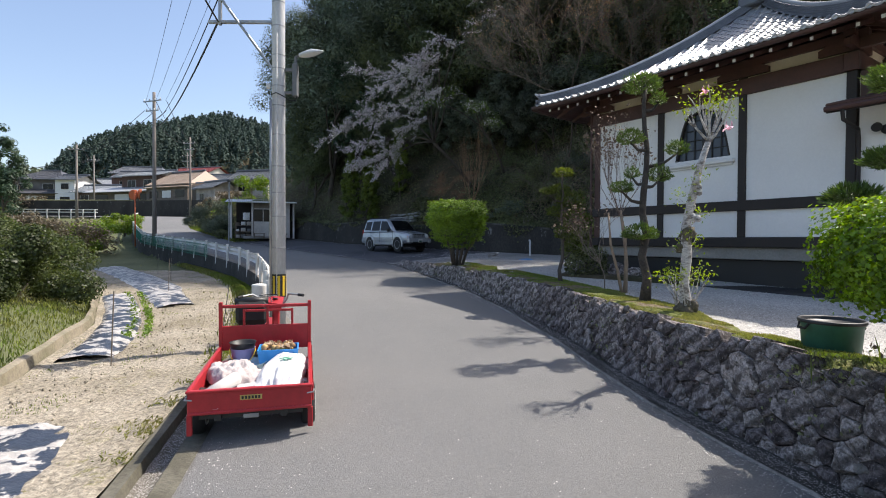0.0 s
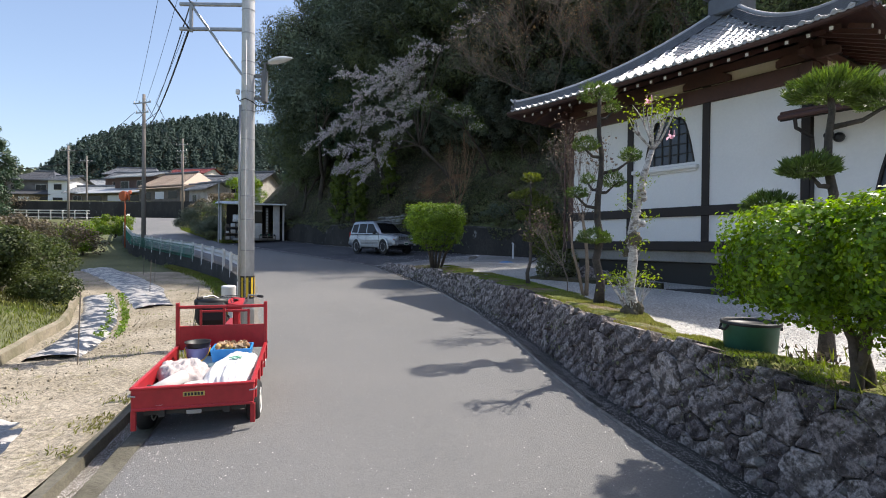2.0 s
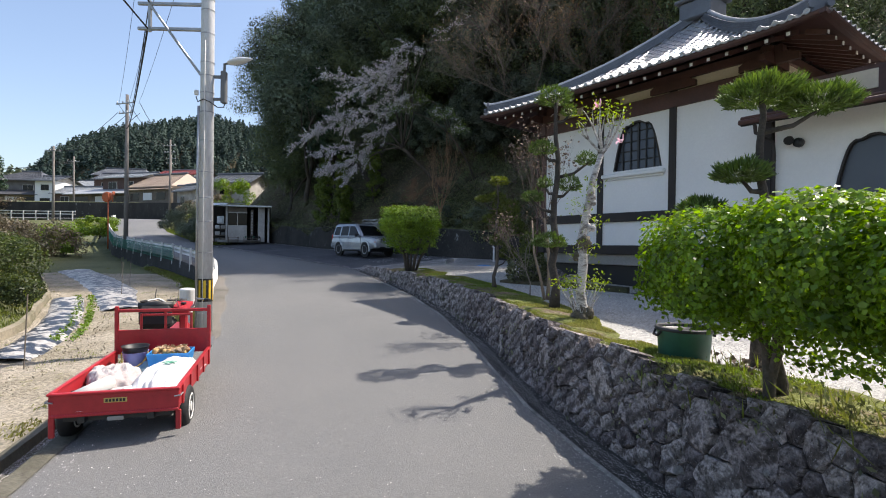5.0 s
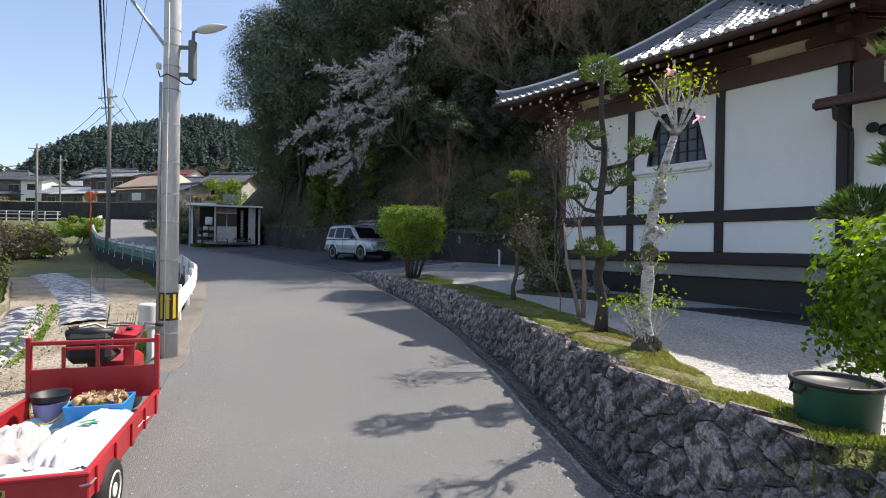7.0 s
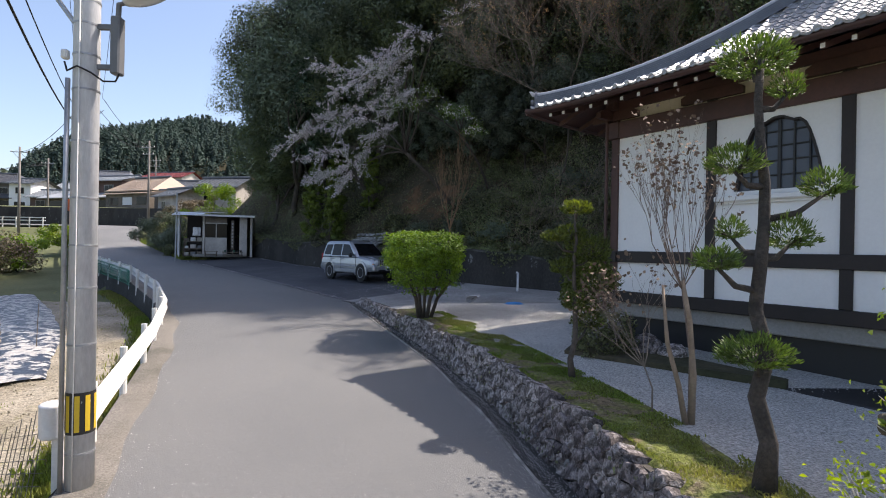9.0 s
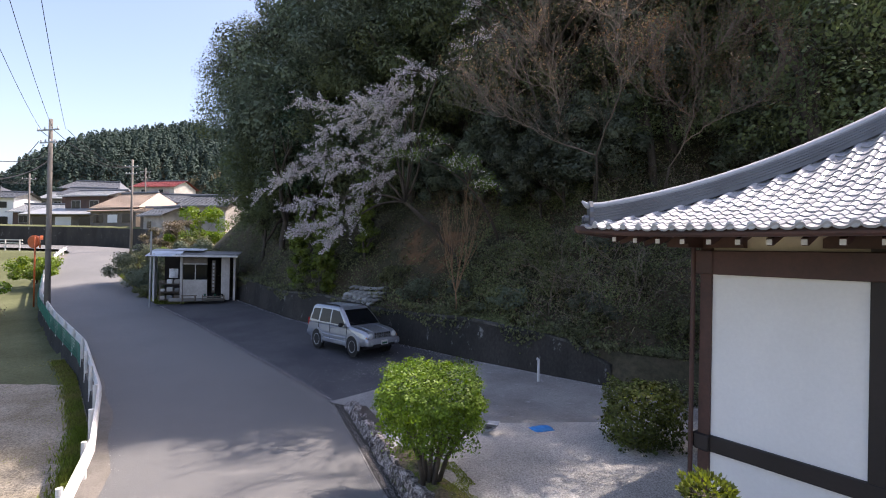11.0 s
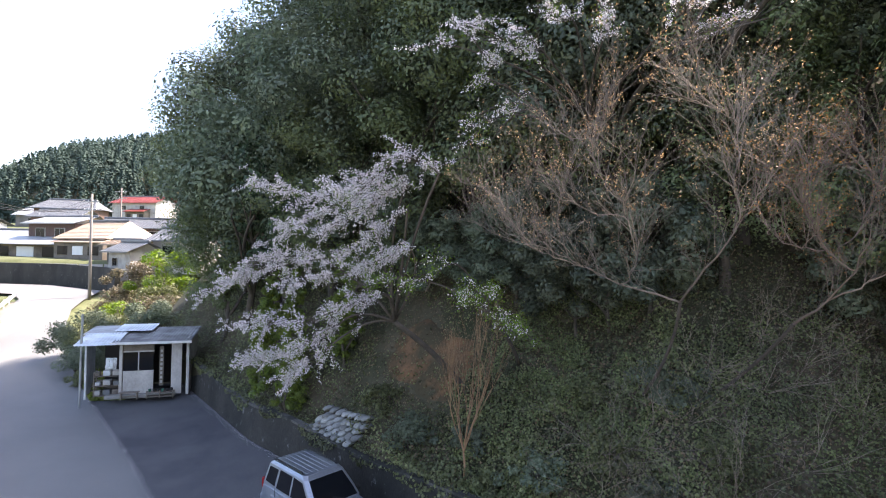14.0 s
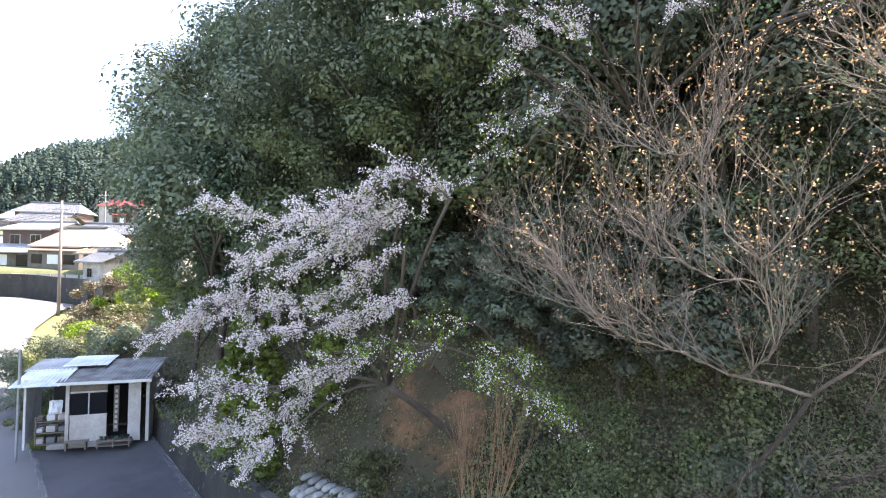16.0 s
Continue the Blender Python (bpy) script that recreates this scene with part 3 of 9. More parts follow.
for y in np.arange(9.2, 63, 0.7):
    x, z = line_at(ROAD_L, y), road_z(y)
    zf = min(terrain_z(x - 0.8, y), z - 0.2)
    rails.append([(x + 0.02, y, z - 0.5), (x + 0.02, y, z + 0.03), (x - 0.28, y, z + 0.03), (x - 0.42, y, zf - 0.3)])
g.sweep(rails)
setting("road_retaining_wall", g, M_CONC_OLD, "dark stained retaining wall below the guard rail")

# dusty shoulder between the lane and the rail
rows = []
for y in np.arange(8.8, 62.5, 0.7):
    x, z = line_at(ROAD_L, y), road_z(y)
    rows.append([(x + 0.2 + 0.06 * math.sin(2.1 * y), y, z + 0.016), (x + 0.05, y, z + 0.04), (x - 0.27, y, z + 0.038)])
setting("road_shoulder", Geo().grid(rows), mat("dusty_asphalt", (0.2, 0.18, 0.155), 0.9, vary=0.5, big=0.8, fine=40, bump=0.6, bump_scale=90, col2=(0.12, 0.11, 0.09)), "dusty worn shoulder of the lane", smooth=True)

# ---- concrete wall at the foot of the slope ----
def along(poly, step):
    out, left = [], 0.0
    for (ax, ay), (bx, by) in zip(poly[:-1], poly[1:]):
        L = math.hypot(bx - ax, by - ay)
        d = left
        while d < L:
            out.append((ax + (bx - ax) * d / L, ay + (by - ay) * d / L, (bx - ax) / L, (by - ay) / L))
            d += step
        left = d - L
    return out


def wall_top(x, y):
    return yard_z(x, y) + 1.4 + 0.1 * math.sin(x * 0.9)


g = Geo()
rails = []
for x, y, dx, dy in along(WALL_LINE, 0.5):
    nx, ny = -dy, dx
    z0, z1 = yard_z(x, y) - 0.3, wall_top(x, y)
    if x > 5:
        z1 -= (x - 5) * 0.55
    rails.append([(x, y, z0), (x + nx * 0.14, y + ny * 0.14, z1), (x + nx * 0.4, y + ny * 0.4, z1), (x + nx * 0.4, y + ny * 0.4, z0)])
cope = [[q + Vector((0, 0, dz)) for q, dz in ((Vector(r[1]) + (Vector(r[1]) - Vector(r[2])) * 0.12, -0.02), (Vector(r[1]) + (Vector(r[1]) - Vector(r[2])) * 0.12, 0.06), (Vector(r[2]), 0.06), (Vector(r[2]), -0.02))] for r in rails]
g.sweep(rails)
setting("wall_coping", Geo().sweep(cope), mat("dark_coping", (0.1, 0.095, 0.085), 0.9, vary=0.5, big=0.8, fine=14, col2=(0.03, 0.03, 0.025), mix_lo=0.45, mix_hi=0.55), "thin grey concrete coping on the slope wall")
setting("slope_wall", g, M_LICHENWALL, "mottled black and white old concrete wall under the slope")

# ---- the wooded slope ----
SLOPE_LINE = [(-20, 95), (-24, 66), (-19.5, 48), (-13.0, 43.0), (-6.7, 35.6), (-0.4, 29.8), (2.6, 27.0), (6.6, 23.8), (14, 23.5), (20, 19), (24, 10), (28, -6), (34, -30)]
SLOPE_Z = [6.5, 5.0, 2.6, 3.35, 3.05, 2.8, 2.6, 2.35, 1.5, 1.4, 1.3, 1.0, 0.6]


def slope_frame():
    """Points along the foot of the slope, with the way up it."""
    out = []
    for i, (x, y) in enumerate(SLOPE_LINE):
        a, b = SLOPE_LINE[max(i - 1, 0)], SLOPE_LINE[min(i + 1, len(SLOPE_LINE) - 1)]
        dx, dy = b[0] - a[0], b[1] - a[1]
        L = math.hypot(dx, dy)
        out.append((x, y, SLOPE_Z[i], -dy / L, dx / L))
    return out


SF = slope_frame()


def slope_point(s, w):
    """s: station along the slope's foot, w: metres up it in plan."""
    i = min(int(s), len(SF) - 2)
    k = s - i
    a, b = SF[i], SF[i + 1]
    x, y, z, nx, ny = (a[j] * (1 - k) + b[j] * k for j in range(5))
    rise = 0.3 * min(w, 0.8) + 1.15 * max(0, w - 0.8)
    rise = rise if rise < 24 else 24 + (rise - 24) * 0.5
    hump = 0.5 * noise.noise(Vector((x + nx * w, y + ny * w, 3.0)) * 0.35) * min(1, w)
    return Vector((x + nx * w, y + ny * w, z + rise + hump))


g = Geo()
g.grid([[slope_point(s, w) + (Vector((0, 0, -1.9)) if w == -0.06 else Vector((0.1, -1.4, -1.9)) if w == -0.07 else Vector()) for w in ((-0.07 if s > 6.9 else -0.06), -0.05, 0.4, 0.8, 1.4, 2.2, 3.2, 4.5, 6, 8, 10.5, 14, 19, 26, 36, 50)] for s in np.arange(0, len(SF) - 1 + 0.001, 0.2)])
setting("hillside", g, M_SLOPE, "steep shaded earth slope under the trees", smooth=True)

# ---- the hall ----
C0 = Vector((4.55, 14.97, 0))
UX = Vector((0.559, -0.829, 0)).normalized()
HALL = Matrix(((UX.x, -UX.y, 0, C0.x), (UX.y, UX.x, 0, C0.y), (0, 0, 1, 0), (0, 0, 0, 1)))
# in the hall's own axes: x along the front from its far corner, y inwards, z up
hall = thing("temple_hall", "white plastered temple hall with dark timbers and grey tiled pyramid roof", "temple", HALL)
BAY, SIDE, OVER = 2.02, 6.06, 1.38
GZ = 0.96
Z_BASE, Z_SILL0, Z_SILL1, Z_MID0, Z_MID1, Z_TOP0, Z_TOP1 = 1.56, 1.84, 2.07, 2.67, 2.90, 5.27, 5.62

# plain black base block with a stone course above it
g = Geo().box((SIDE / 2, SIDE / 2, (GZ + Z_BASE) / 2 - 0.2), (SIDE - 0.3, SIDE - 0.3, Z_BASE - GZ + 0.4), b=0.02)
part("foundation", g, M_BLACKPAINT, hall, "plain black base block under the hall")
g = Geo().box((SIDE / 2, SIDE / 2, (Z_BASE + Z_SILL0) / 2), (SIDE + 0.02, SIDE + 0.02, Z_SILL0 - Z_BASE), b=0.02)
part("plinth_course", g, M_CONC, hall, "grey mortar course")


def side_matrix(k):
    """The k-th side of the square hall: its own x runs along the side, y inwards."""
    return Matrix.Translation((SIDE / 2, SIDE / 2, 0)) @ Matrix.Rotation(k * math.pi / 2, 4, "Z") @ Matrix.Translation((-SIDE / 2, -SIDE / 2, 0))


def bell_outline(x0, x1, z0, z1, n=6):
    """The outline of a bell-shaped window."""
    w, h = x1 - x0, z1 - z0
    half = [(0, 0), (0.02, 0.12), (0.06, 0.35), (0.115, 0.6), (0.16, 0.76), (0.205, 0.87), (0.27, 0.935), (0.33, 0.93), (0.375, 0.955), (0.44, 0.995), (0.5, 1.0)]
    return [(x0 + a * w, z0 + b * h) for a, b in half] + [(x1 - a * w, z0 + b * h) for a, b in half[-2::-1]]


def panel_with_hole(x0, x1, z0, z1, hole, y0, y1):
    bm = bmesh.new()
    edges = []
    for loop in ([(x0, z0), (x1, z0), (x1, z1), (x0, z1)], hole):
        vs = [bm.verts.new((x, y0, z)) for x, z in loop]
        edges += [bm.edges.new((vs[i], vs[(i + 1) % len(vs)])) for i in range(len(vs))]
    res = bmesh.ops.triangle_fill(bm, use_beauty=True, use_dissolve=False, edges=edges)
    faces = [f for f in res["geom"] if isinstance(f, bmesh.types.BMFace)]
    ext = bmesh.ops.extrude_face_region(bm, geom=faces)
    for v in ext["geom"]:
        if isinstance(v, bmesh.types.BMVert):
            v.co.y = y1
    bmesh.ops.recalc_face_normals(bm, faces=bm.faces)
    return bm


for k in range(4):
    S = side_matrix(k)
    for i in range(4):
        g = Geo().box((i * BAY, 0, (Z_SILL1 + 5.9) / 2), (0.17, 0.17, 5.9 - Z_SILL1), b=0.012)
        if i == 3:
            continue
        part("corner_post" if i == 0 else "post", g, M_BROWNWOOD if i == 0 and k == 0 else M_DARKWOOD, hall, m=S)
    for nm, z0, z1, pr in (("sill_beam", Z_SILL0, Z_SILL1, 0.04), ("middle_rail", Z_MID0, Z_MID1, 0.02), ("top_beam", Z_TOP0, Z_TOP1, 0.04)):
        g = Geo().box((SIDE / 2, 0.0, (z0 + z1) / 2), (SIDE + 0.3, 0.17 + 2 * pr, z1 - z0), b=0.012)
        part(nm, g, M_BROWNWOOD if nm == "top_beam" else M_DARKWOOD, hall, m=S)
    g = Geo().box((SIDE / 2, 0.0, 5.95), (SIDE + 0.5, 0.2, 0.18), b=0.012)
    part("wall_plate", g, M_BROWNWOOD, hall, m=S)
    for i in range(3):
        x0, x1 = i * BAY + 0.085, (i + 1) * BAY - 0.085
        part("plaster_panel", Geo().box(((x0 + x1) / 2, 0.01, (Z_SILL1 + Z_MID0) / 2), (x1 - x0, 0.1, Z_MID0 - Z_SILL1)), M_PLASTER, hall, m=S)
        part("frieze_panel", Geo().box(((x0 + x1) / 2, 0.02, (Z_TOP1 + 5.86) / 2), (x1 - x0, 0.1, 5.86 - Z_TOP1)), M_CREAM, hall, "cream plaster frieze", m=S)
        if k == 0 and i == 1:
            hole = bell_outline(2.42, 3.77, 3.96, 5.16)
            part("plaster_panel", panel_with_hole(x0, x1, Z_MID1, Z_TOP0, hole, -0.04, 0.06), M_PLASTER, hall, m=S)
            win = part("bell_window", Geo().sweep([[(x, -0.055, z) for x, z in hole], [(x, 0.05, z) for x, z in hole]], False).sweep([[(x, -0.055, z) for x, z in hole], [(3.095 + (x - 3.095) * 0.93, -0.055, 4.5 + (z - 4.5) * 0.94) for x, z in hole], [(3.095 + (x - 3.095) * 0.93, 0.05, 4.5 + (z - 4.5) * 0.94) for x, z in hole]], False), M_DARKWOOD, hall, "dark bell-shaped window frame")
            gp = Geo()
            gp.add([(x, 0.045, z) for x, z in hole], [tuple(range(len(hole)))])
            part("pane", gp, M_PANE, win)
            for x in (2.66, 2.88, 3.095, 3.31, 3.53):
                top = 5.1 - abs(x - 3.095) * 0.34
                part("mullion", Geo().box((x, 0.02, (3.98 + top) / 2), (0.028 if x != 3.095 else 0.05, 0.03, top - 3.98), b=0.004), M_BLACKPAINT, win)
            for z in (4.2, 4.44, 4.68, 4.92):
                half = 0.64 - (z - 3.96) * 0.13
                part("glazing_bar", Geo().box((3.095, 0.024, z), (2 * half, 0.026, 0.022), b=0.004), M_BLACKPAINT, win)
            part("window_sill", Geo().box((3.0, -0.09, 3.84), (1.76, 0.16, 0.1), b=0.02).box((3.0, -0.05, 3.77), (1.66, 0.08, 0.06), b=0.01), M_PLASTER, win, "white plaster sill")
        else:
            part("plaster_panel", Geo().box(((x0 + x1) / 2, 0.01, (Z_MID1 + Z_TOP0) / 2), (x1 - x0, 0.1, Z_TOP0 - Z_MID1)), M_PLASTER, hall, m=S)
    # bracket boards above each post
    for i in range(4):
        x = i * BAY
        g = Geo().prism([(x - 0.55, -5.66), (x + 0.55, -5.66), (x + 0.55, -5.78), (x + 0.4, -5.86), (x - 0.4, -5.86), (x - 0.55, -5.78)], -0.13, -0.02, Matrix.Rotation(-math.pi / 2, 4, "X") @ Matrix.Rotation(0, 4, "X"))
        g.v = [(a, b, c) for a, b, c in g.v]
        part("bracket", g, M_BROWNWOOD, hall, m=S)

# roof surface: a pyramid with a hollow curve and lifted corners
APEX_Z, EAVE_Z, HALF = 8.55, 5.84, SIDE / 2 + OVER


def roof_at(v, r):
    """v: -1 to 1 along the eave, r: 0 at the eave to 1 at the apex; in one side's axes."""
    h = HALF * (1 - r)
    z = EAVE_Z + (APEX_Z - EAVE_Z) * (0.42 * r + 0.58 * r * r) + 0.1 * abs(v) ** 5 * (1 - r) ** 3
    return Vector((SIDE / 2 + v * h, SIDE / 2 - h, z))


N_ROWS = 25
TILE_W, TILE_L = 0.24, 1.08 * math.hypot(HALF, APEX_Z - EAVE_Z) / N_ROWS
tile = Geo()
prof = [(-0.5, 0.02), (-0.4, -0.004), (-0.24, -0.02), (-0.04, -0.022), (0.12, -0.004), (0.24, 0.026), (0.36, 0.04), (0.46, 0.034), (0.54, 0.014)]
tile.grid([[(a * TILE_W * 1.04, -0.05, z + 0.018) for a, z in prof], [(a * TILE_W * 1.04, TILE_L * 1.1, z - 0.008) for a, z in prof]])
tile.grid([[(a * TILE_W * 1.04, -0.046, z - 0.012) for a, z in prof], [(a * TILE_W * 1.04, -0.05, z + 0.018) for a, z in prof]])
tile_mesh = mesh_of("roof_tile", tile, M_TILE, smooth=False, fix=False)


def tile_poses():
    rng = random.Random(5)
    for j in range(N_ROWS):
        r = (j + 0.0) / N_ROWS
        h = HALF * (1 - r)
        n = int(h / TILE_W) + 1
        for i in range(-n, n + 1):
            x = i * TILE_W
            v = x / h
            if abs(x) > h - 0.14:
                continue
            p, px, py = roof_at(v, r), roof_at(min(1, v + 0.02), r), roof_at(v, min(1, r + 0.03))
            e = (px - p).normalized()
            up = (py - p)
            up = (up - e * up.dot(e)).normalized()
            nn = e.cross(up).normalized()
            m = Matrix(((e.x, up.x, nn.x, p.x), (e.y, up.y, nn.y, p.y), (e.z, up.z, nn.z, p.z), (0, 0, 0, 1)))
            yield j, m @ Matrix.Translation((0, 0, 0.045)) @ pose(0, 0, rng.uniform(-0.002, 0.002), rng.uniform(-0.6, 0.6), rng.uniform(-0.5, 0.5), rng.uniform(-0.5, 0.5))


roof = part("roof", Geo(), M_RIDGE, hall, "silver-grey tiled pyramid roof with lifted corners")
for k in range(4):
    S = side_matrix(k)
    vs = [-1, -0.96, -0.9, -0.8, -0.65, -0.4, 0, 0.4, 0.65, 0.8, 0.9, 0.96, 1]
    part("roof_deck", Geo().grid([[S @ (roof_at(v, r) + Vector((0, 0, 0.02))) for v in vs] for r in np.linspace(0, 1, 12)]), M_RIDGE, roof)
    part("soffit", Geo().grid([[S @ (roof_at(v, r) - Vector((0, 0, 0.05))) for v in vs] for r in (0.0, 0.1, 0.2, 0.32)]), M_BROWNWOOD, roof, "red-brown boarded soffit")
    part("fascia", Geo().grid([[S @ (roof_at(v, 0) + q) for v in vs] for q in (Vector((0, -0.01, 0.03)), Vector((0, -0.01, -0.05)), Vector((0, 0.09, -0.05)))]), M_BROWNWOOD, roof)
for k in range(4):
    S = side_matrix(k)
    # gutter, rafters with white painted ends
    g = Geo()
    rails = []
    for v in np.linspace(-0.985, 0.985, 24):
        p = roof_at(v, 0) + Vector((0, -0.03, -0.02))
        rails.append([S @ (p + Vector((0, 0.055 * math.cos(a), 0.055 * math.sin(a)))) for a in np.linspace(math.pi, 2 * math.pi, 7)] + [S @ (p + Vector((0, 0.048 * math.cos(a), 0.048 * math.sin(a)))) for a in np.linspace(2 * math.pi, math.pi, 7)])
    g.sweep(rails)
    part("gutter", g, M_BROWNWOOD, roof, "brown half-round eaves gutter")
    for i in range(25):
        x = -OVER + 0.25 + i * (SIDE + 2 * OVER - 0.5) / 24
        v = (x - SIDE / 2) / HALF
        y0, y1 = -OVER + 0.16, min(-0.05, -max(-x, x - SIDE) - 0.12)
        if y1 - y0 < 0.12:
            continue
        zz = roof_at(v, 0.0).z - 0.11
        z2 = roof_at(v, (y1 + OVER) / HALF).z - 0.13
        if k in (0, 1) or i % 2 == 0:
            raf = part("rafter", Geo().box((x, (y0 + y1) / 2, (zz + z2) / 2 - 0.02), (0.07, math.hypot(y1 - y0, z2 - zz), 0.085), S @ Matrix.Translation((x, (y0 + y1) / 2, (zz + z2) / 2)) @ Matrix.Rotation(math.atan2(z2 - zz, y1 - y0), 4, "X") @ Matrix.Translation((-x, -(y0 + y1) / 2, -(zz + z2) / 2))), M_BROWNWOOD, roof)
            if k < 2:
                part("rafter_cap", Geo().box((x, y0 - 0.008, zz - 0.02), (0.056, 0.014, 0.062), S), M_WHITE, roof, "white painted rafter end")
    # hip ridge
    line = [S @ roof_at(-1, r) for r in np.linspace(0, 0.97, 16)]
    tip = (line[0] - line[1]).normalized()
    side = Vector((tip.x, tip.y, 0)).normalized().cross(Vector((0, 0, 1)))
    for lay, (w, z0, z1) in enumerate(((0.14, 0.02, 0.09), (0.125, 0.094, 0.13), (0.12, 0.134, 0.17), (0.115, 0.174, 0.21), (0.11, 0.214, 0.25))):
        g = Geo()
        start = 0.6
        rails = []
        for i, p in enumerate(line):
            q = p + (line[1] - line[0]) * (start if i == 0 else 0)
            lift = Vector((0, 0, 0.0))
            rails.append([q + side * w + lift + Vector((0, 0, z0)), q - side * w + lift + Vector((0, 0, z0)), q - side * w + lift + Vector((0, 0, z1)), q + side * w + lift + Vector((0, 0, z1))])
        g.sweep(rails)
        part("ridge_course", g, M_RIDGE, roof)
    g = Geo()
    top = [line[0] + (line[1] - line[0]) * 0.22 + Vector((0, 0, 0.40)), line[0] + (line[1] - line[0]) * 0.4 + Vector((0, 0, 0.325)), line[0] + (line[1] - line[0]) * 0.6 + Vector((0, 0, 0.295))] + [p + Vector((0, 0, 0.28)) for p in line[1:]]
    g.tube(top, [0.016, 0.045] + [0.058] * (len(top) - 2), 10)
    part("ridge_cap", g, M_TILE, roof, "rounded pale ridge cap curling up at its tip", smooth=True)
    q = line[0] + (line[1] - line[0]) * 0.55
    g = Geo()
    fm = Matrix(((side.x, tip.x, 0, q.x), (side.y, tip.y, 0, q.y), (0, 0, 1, q.z), (0, 0, 0, 1)))
    g.prism([(-0.17, 0.0), (0.17, 0.0), (0.19, 0.07), (0.15, 0.12), (0.17, 0.2), (0.15, 0.28), (0.09, 0.35), (0, 0.38), (-0.09, 0.35), (-0.15, 0.28), (-0.17, 0.2), (-0.15, 0.12), (-0.19, 0.07)], -0.03, 0.03, fm @ Matrix.Rotation(math.pi / 2, 4, "X"))
    g.tube([fm @ Vector((-0.14, 0.05, 0.1)), fm @ Vector((-0.14, 0.11, 0.1))], 0.06, 8)
    g.tube([fm @ Vector((0.14, 0.05, 0.1)), fm @ Vector((0.14, 0.11, 0.1))], 0.06, 8)
    part("ridge_end_tile", g, M_RIDGE, roof)
g = Geo().box((SIDE / 2, SIDE / 2, APEX_Z + 0.12), (0.9, 0.9, 0.5), b=0.04).box((SIDE / 2, SIDE / 2, APEX_Z + 0.42), (1.1, 1.1, 0.1), b=0.03)
g.lathe([(0.3, 0), (0.42, 0.1), (0.34, 0.25), (0.2, 0.3), (0.32, 0.5), (0.26, 0.7), (0.03, 0.95)], (SIDE / 2, SIDE / 2, APEX_Z + 0.47), 14)
part("roof_finial", g, M_RIDGE, roof, smooth=False)
# downpipe at the far corner
g = Geo().tube([(-0.16, -0.14, 5.7), (-0.16, -0.14, GZ)], 0.035, 8)
part("downpipe", g, M_BROWNWOOD, hall)

# ---- lower wing ----
wing = thing("temple_wing", "low white plastered wing with a brown pent roof", "temple", HALL)
X0, X1 = SIDE + 0.12, SIDE + 9.0
hole = bell_outline(7.15, 8.35, 2.95, 4.06)
part("wall", panel_with_hole(X0, X1, 1.84, 4.74, hole, -0.03, 0.1), M_PLASTER, wing, "white plaster wall")
part("upper_boarding", Geo().box(((X0 + X1) / 2, 0.035, 5.0), (X1 - X0, 0.12, 0.5)), M_BROWNWOOD, wing, "brown boarding above the pent roof")
for k in range(4):
    part("upper_panel", Geo().box((X0 + 1.0 + 2.0 * k, -0.03, 5.0), (1.2, 0.03, 0.34), b=0.005), M_CREAM, wing, "pale plaster panel")
part("foundation", Geo().box(((X0 + X1) / 2, 0.1, 1.2), (X1 - X0, 0.2, 1.3)), M_BLACKPAINT, wing)
w2 = part("bell_window", Geo().sweep([[(x, -0.05, z) for x, z in hole], [(7.75 + (x - 7.75) * 0.92, -0.05, 3.5 + (z - 3.5) * 0.93) for x, z in hole], [(7.75 + (x - 7.75) * 0.92, 0.07, 3.5 + (z - 3.5) * 0.93) for x, z in hole]], False), M_DARKWOOD, wing)
part("pane", Geo().add([(x, 0.05, z) for x, z in hole], [tuple(range(len(hole)))]), M_PANE, w2)
part("sill_beam", Geo().box(((X0 + X1) / 2, 0.02, 1.95), (X1 - X0, 0.2, 0.22), b=0.01), M_DARKWOOD, wing)
canopy = part("pent_roof", Geo().box(((X0 + X1) / 2 - 0.1, -0.43, 4.62), (X1 - X0 + 0.3, 1.05, 0.07), Matrix.Translation((0, -0.43, 4.62)) @ Matrix.Rotation(0.24, 4, "X") @ Matrix.Translation((0, 0.43, -4.62)), b=0.02), M_BROWNWOOD, wing, "red-brown metal pent roof")
part("fascia", Geo().box(((X0 + X1) / 2 - 0.1, -0.9, 4.40), (X1 - X0 + 0.3, 0.04, 0.09), b=0.01), M_DARKWOOD, canopy)
part("gutter", Geo().tube([(X0 - 0.25, -0.97, 4.42), (X1, -0.97, 4.42)], 0.05, 8), M_BROWNWOOD, canopy)
part("downpipe", Geo().tube([(X0 + 0.02, -0.95, 4.38), (X0 + 0.02, -0.9, 4.2), (X0 + 0.02, -0.16, 4.12), (X0 + 0.02, -0.12, 3.9), (X0 + 0.02, -0.12, 1.0)], 0.035, 8), M_DARKWOOD, wing)
for i in range(12):
    part("rafter", Geo().box((X0 + 0.15 + i * 0.7, -0.42, 4.55), (0.06, 0.9, 0.07), Matrix.Translation((0, -0.42, 4.55)) @ Matrix.Rotation(0.24, 4, "X") @ Matrix.Translation((0, 0.42, -4.55))), M_DARKWOOD, wing)
part("wall_light", Geo().lathe([(0.06, 0), (0.09, 0.02), (0.09, 0.1), (0.04, 0.13)], (0, 0, 0), 12, Matrix.Translation((6.62, -0.05, 4.05)) @ Matrix.Rotation(math.pi / 2, 4, "X")).lathe([(0.03, 0), (0.08, 0.1), (0.085, 0.16)], (0, 0, 0), 12, Matrix.Translation((6.5, -0.12, 4.16)) @ Matrix.Rotation(2.1, 4, "X")), M_BLACKPAINT, wing, "black twin spotlight")

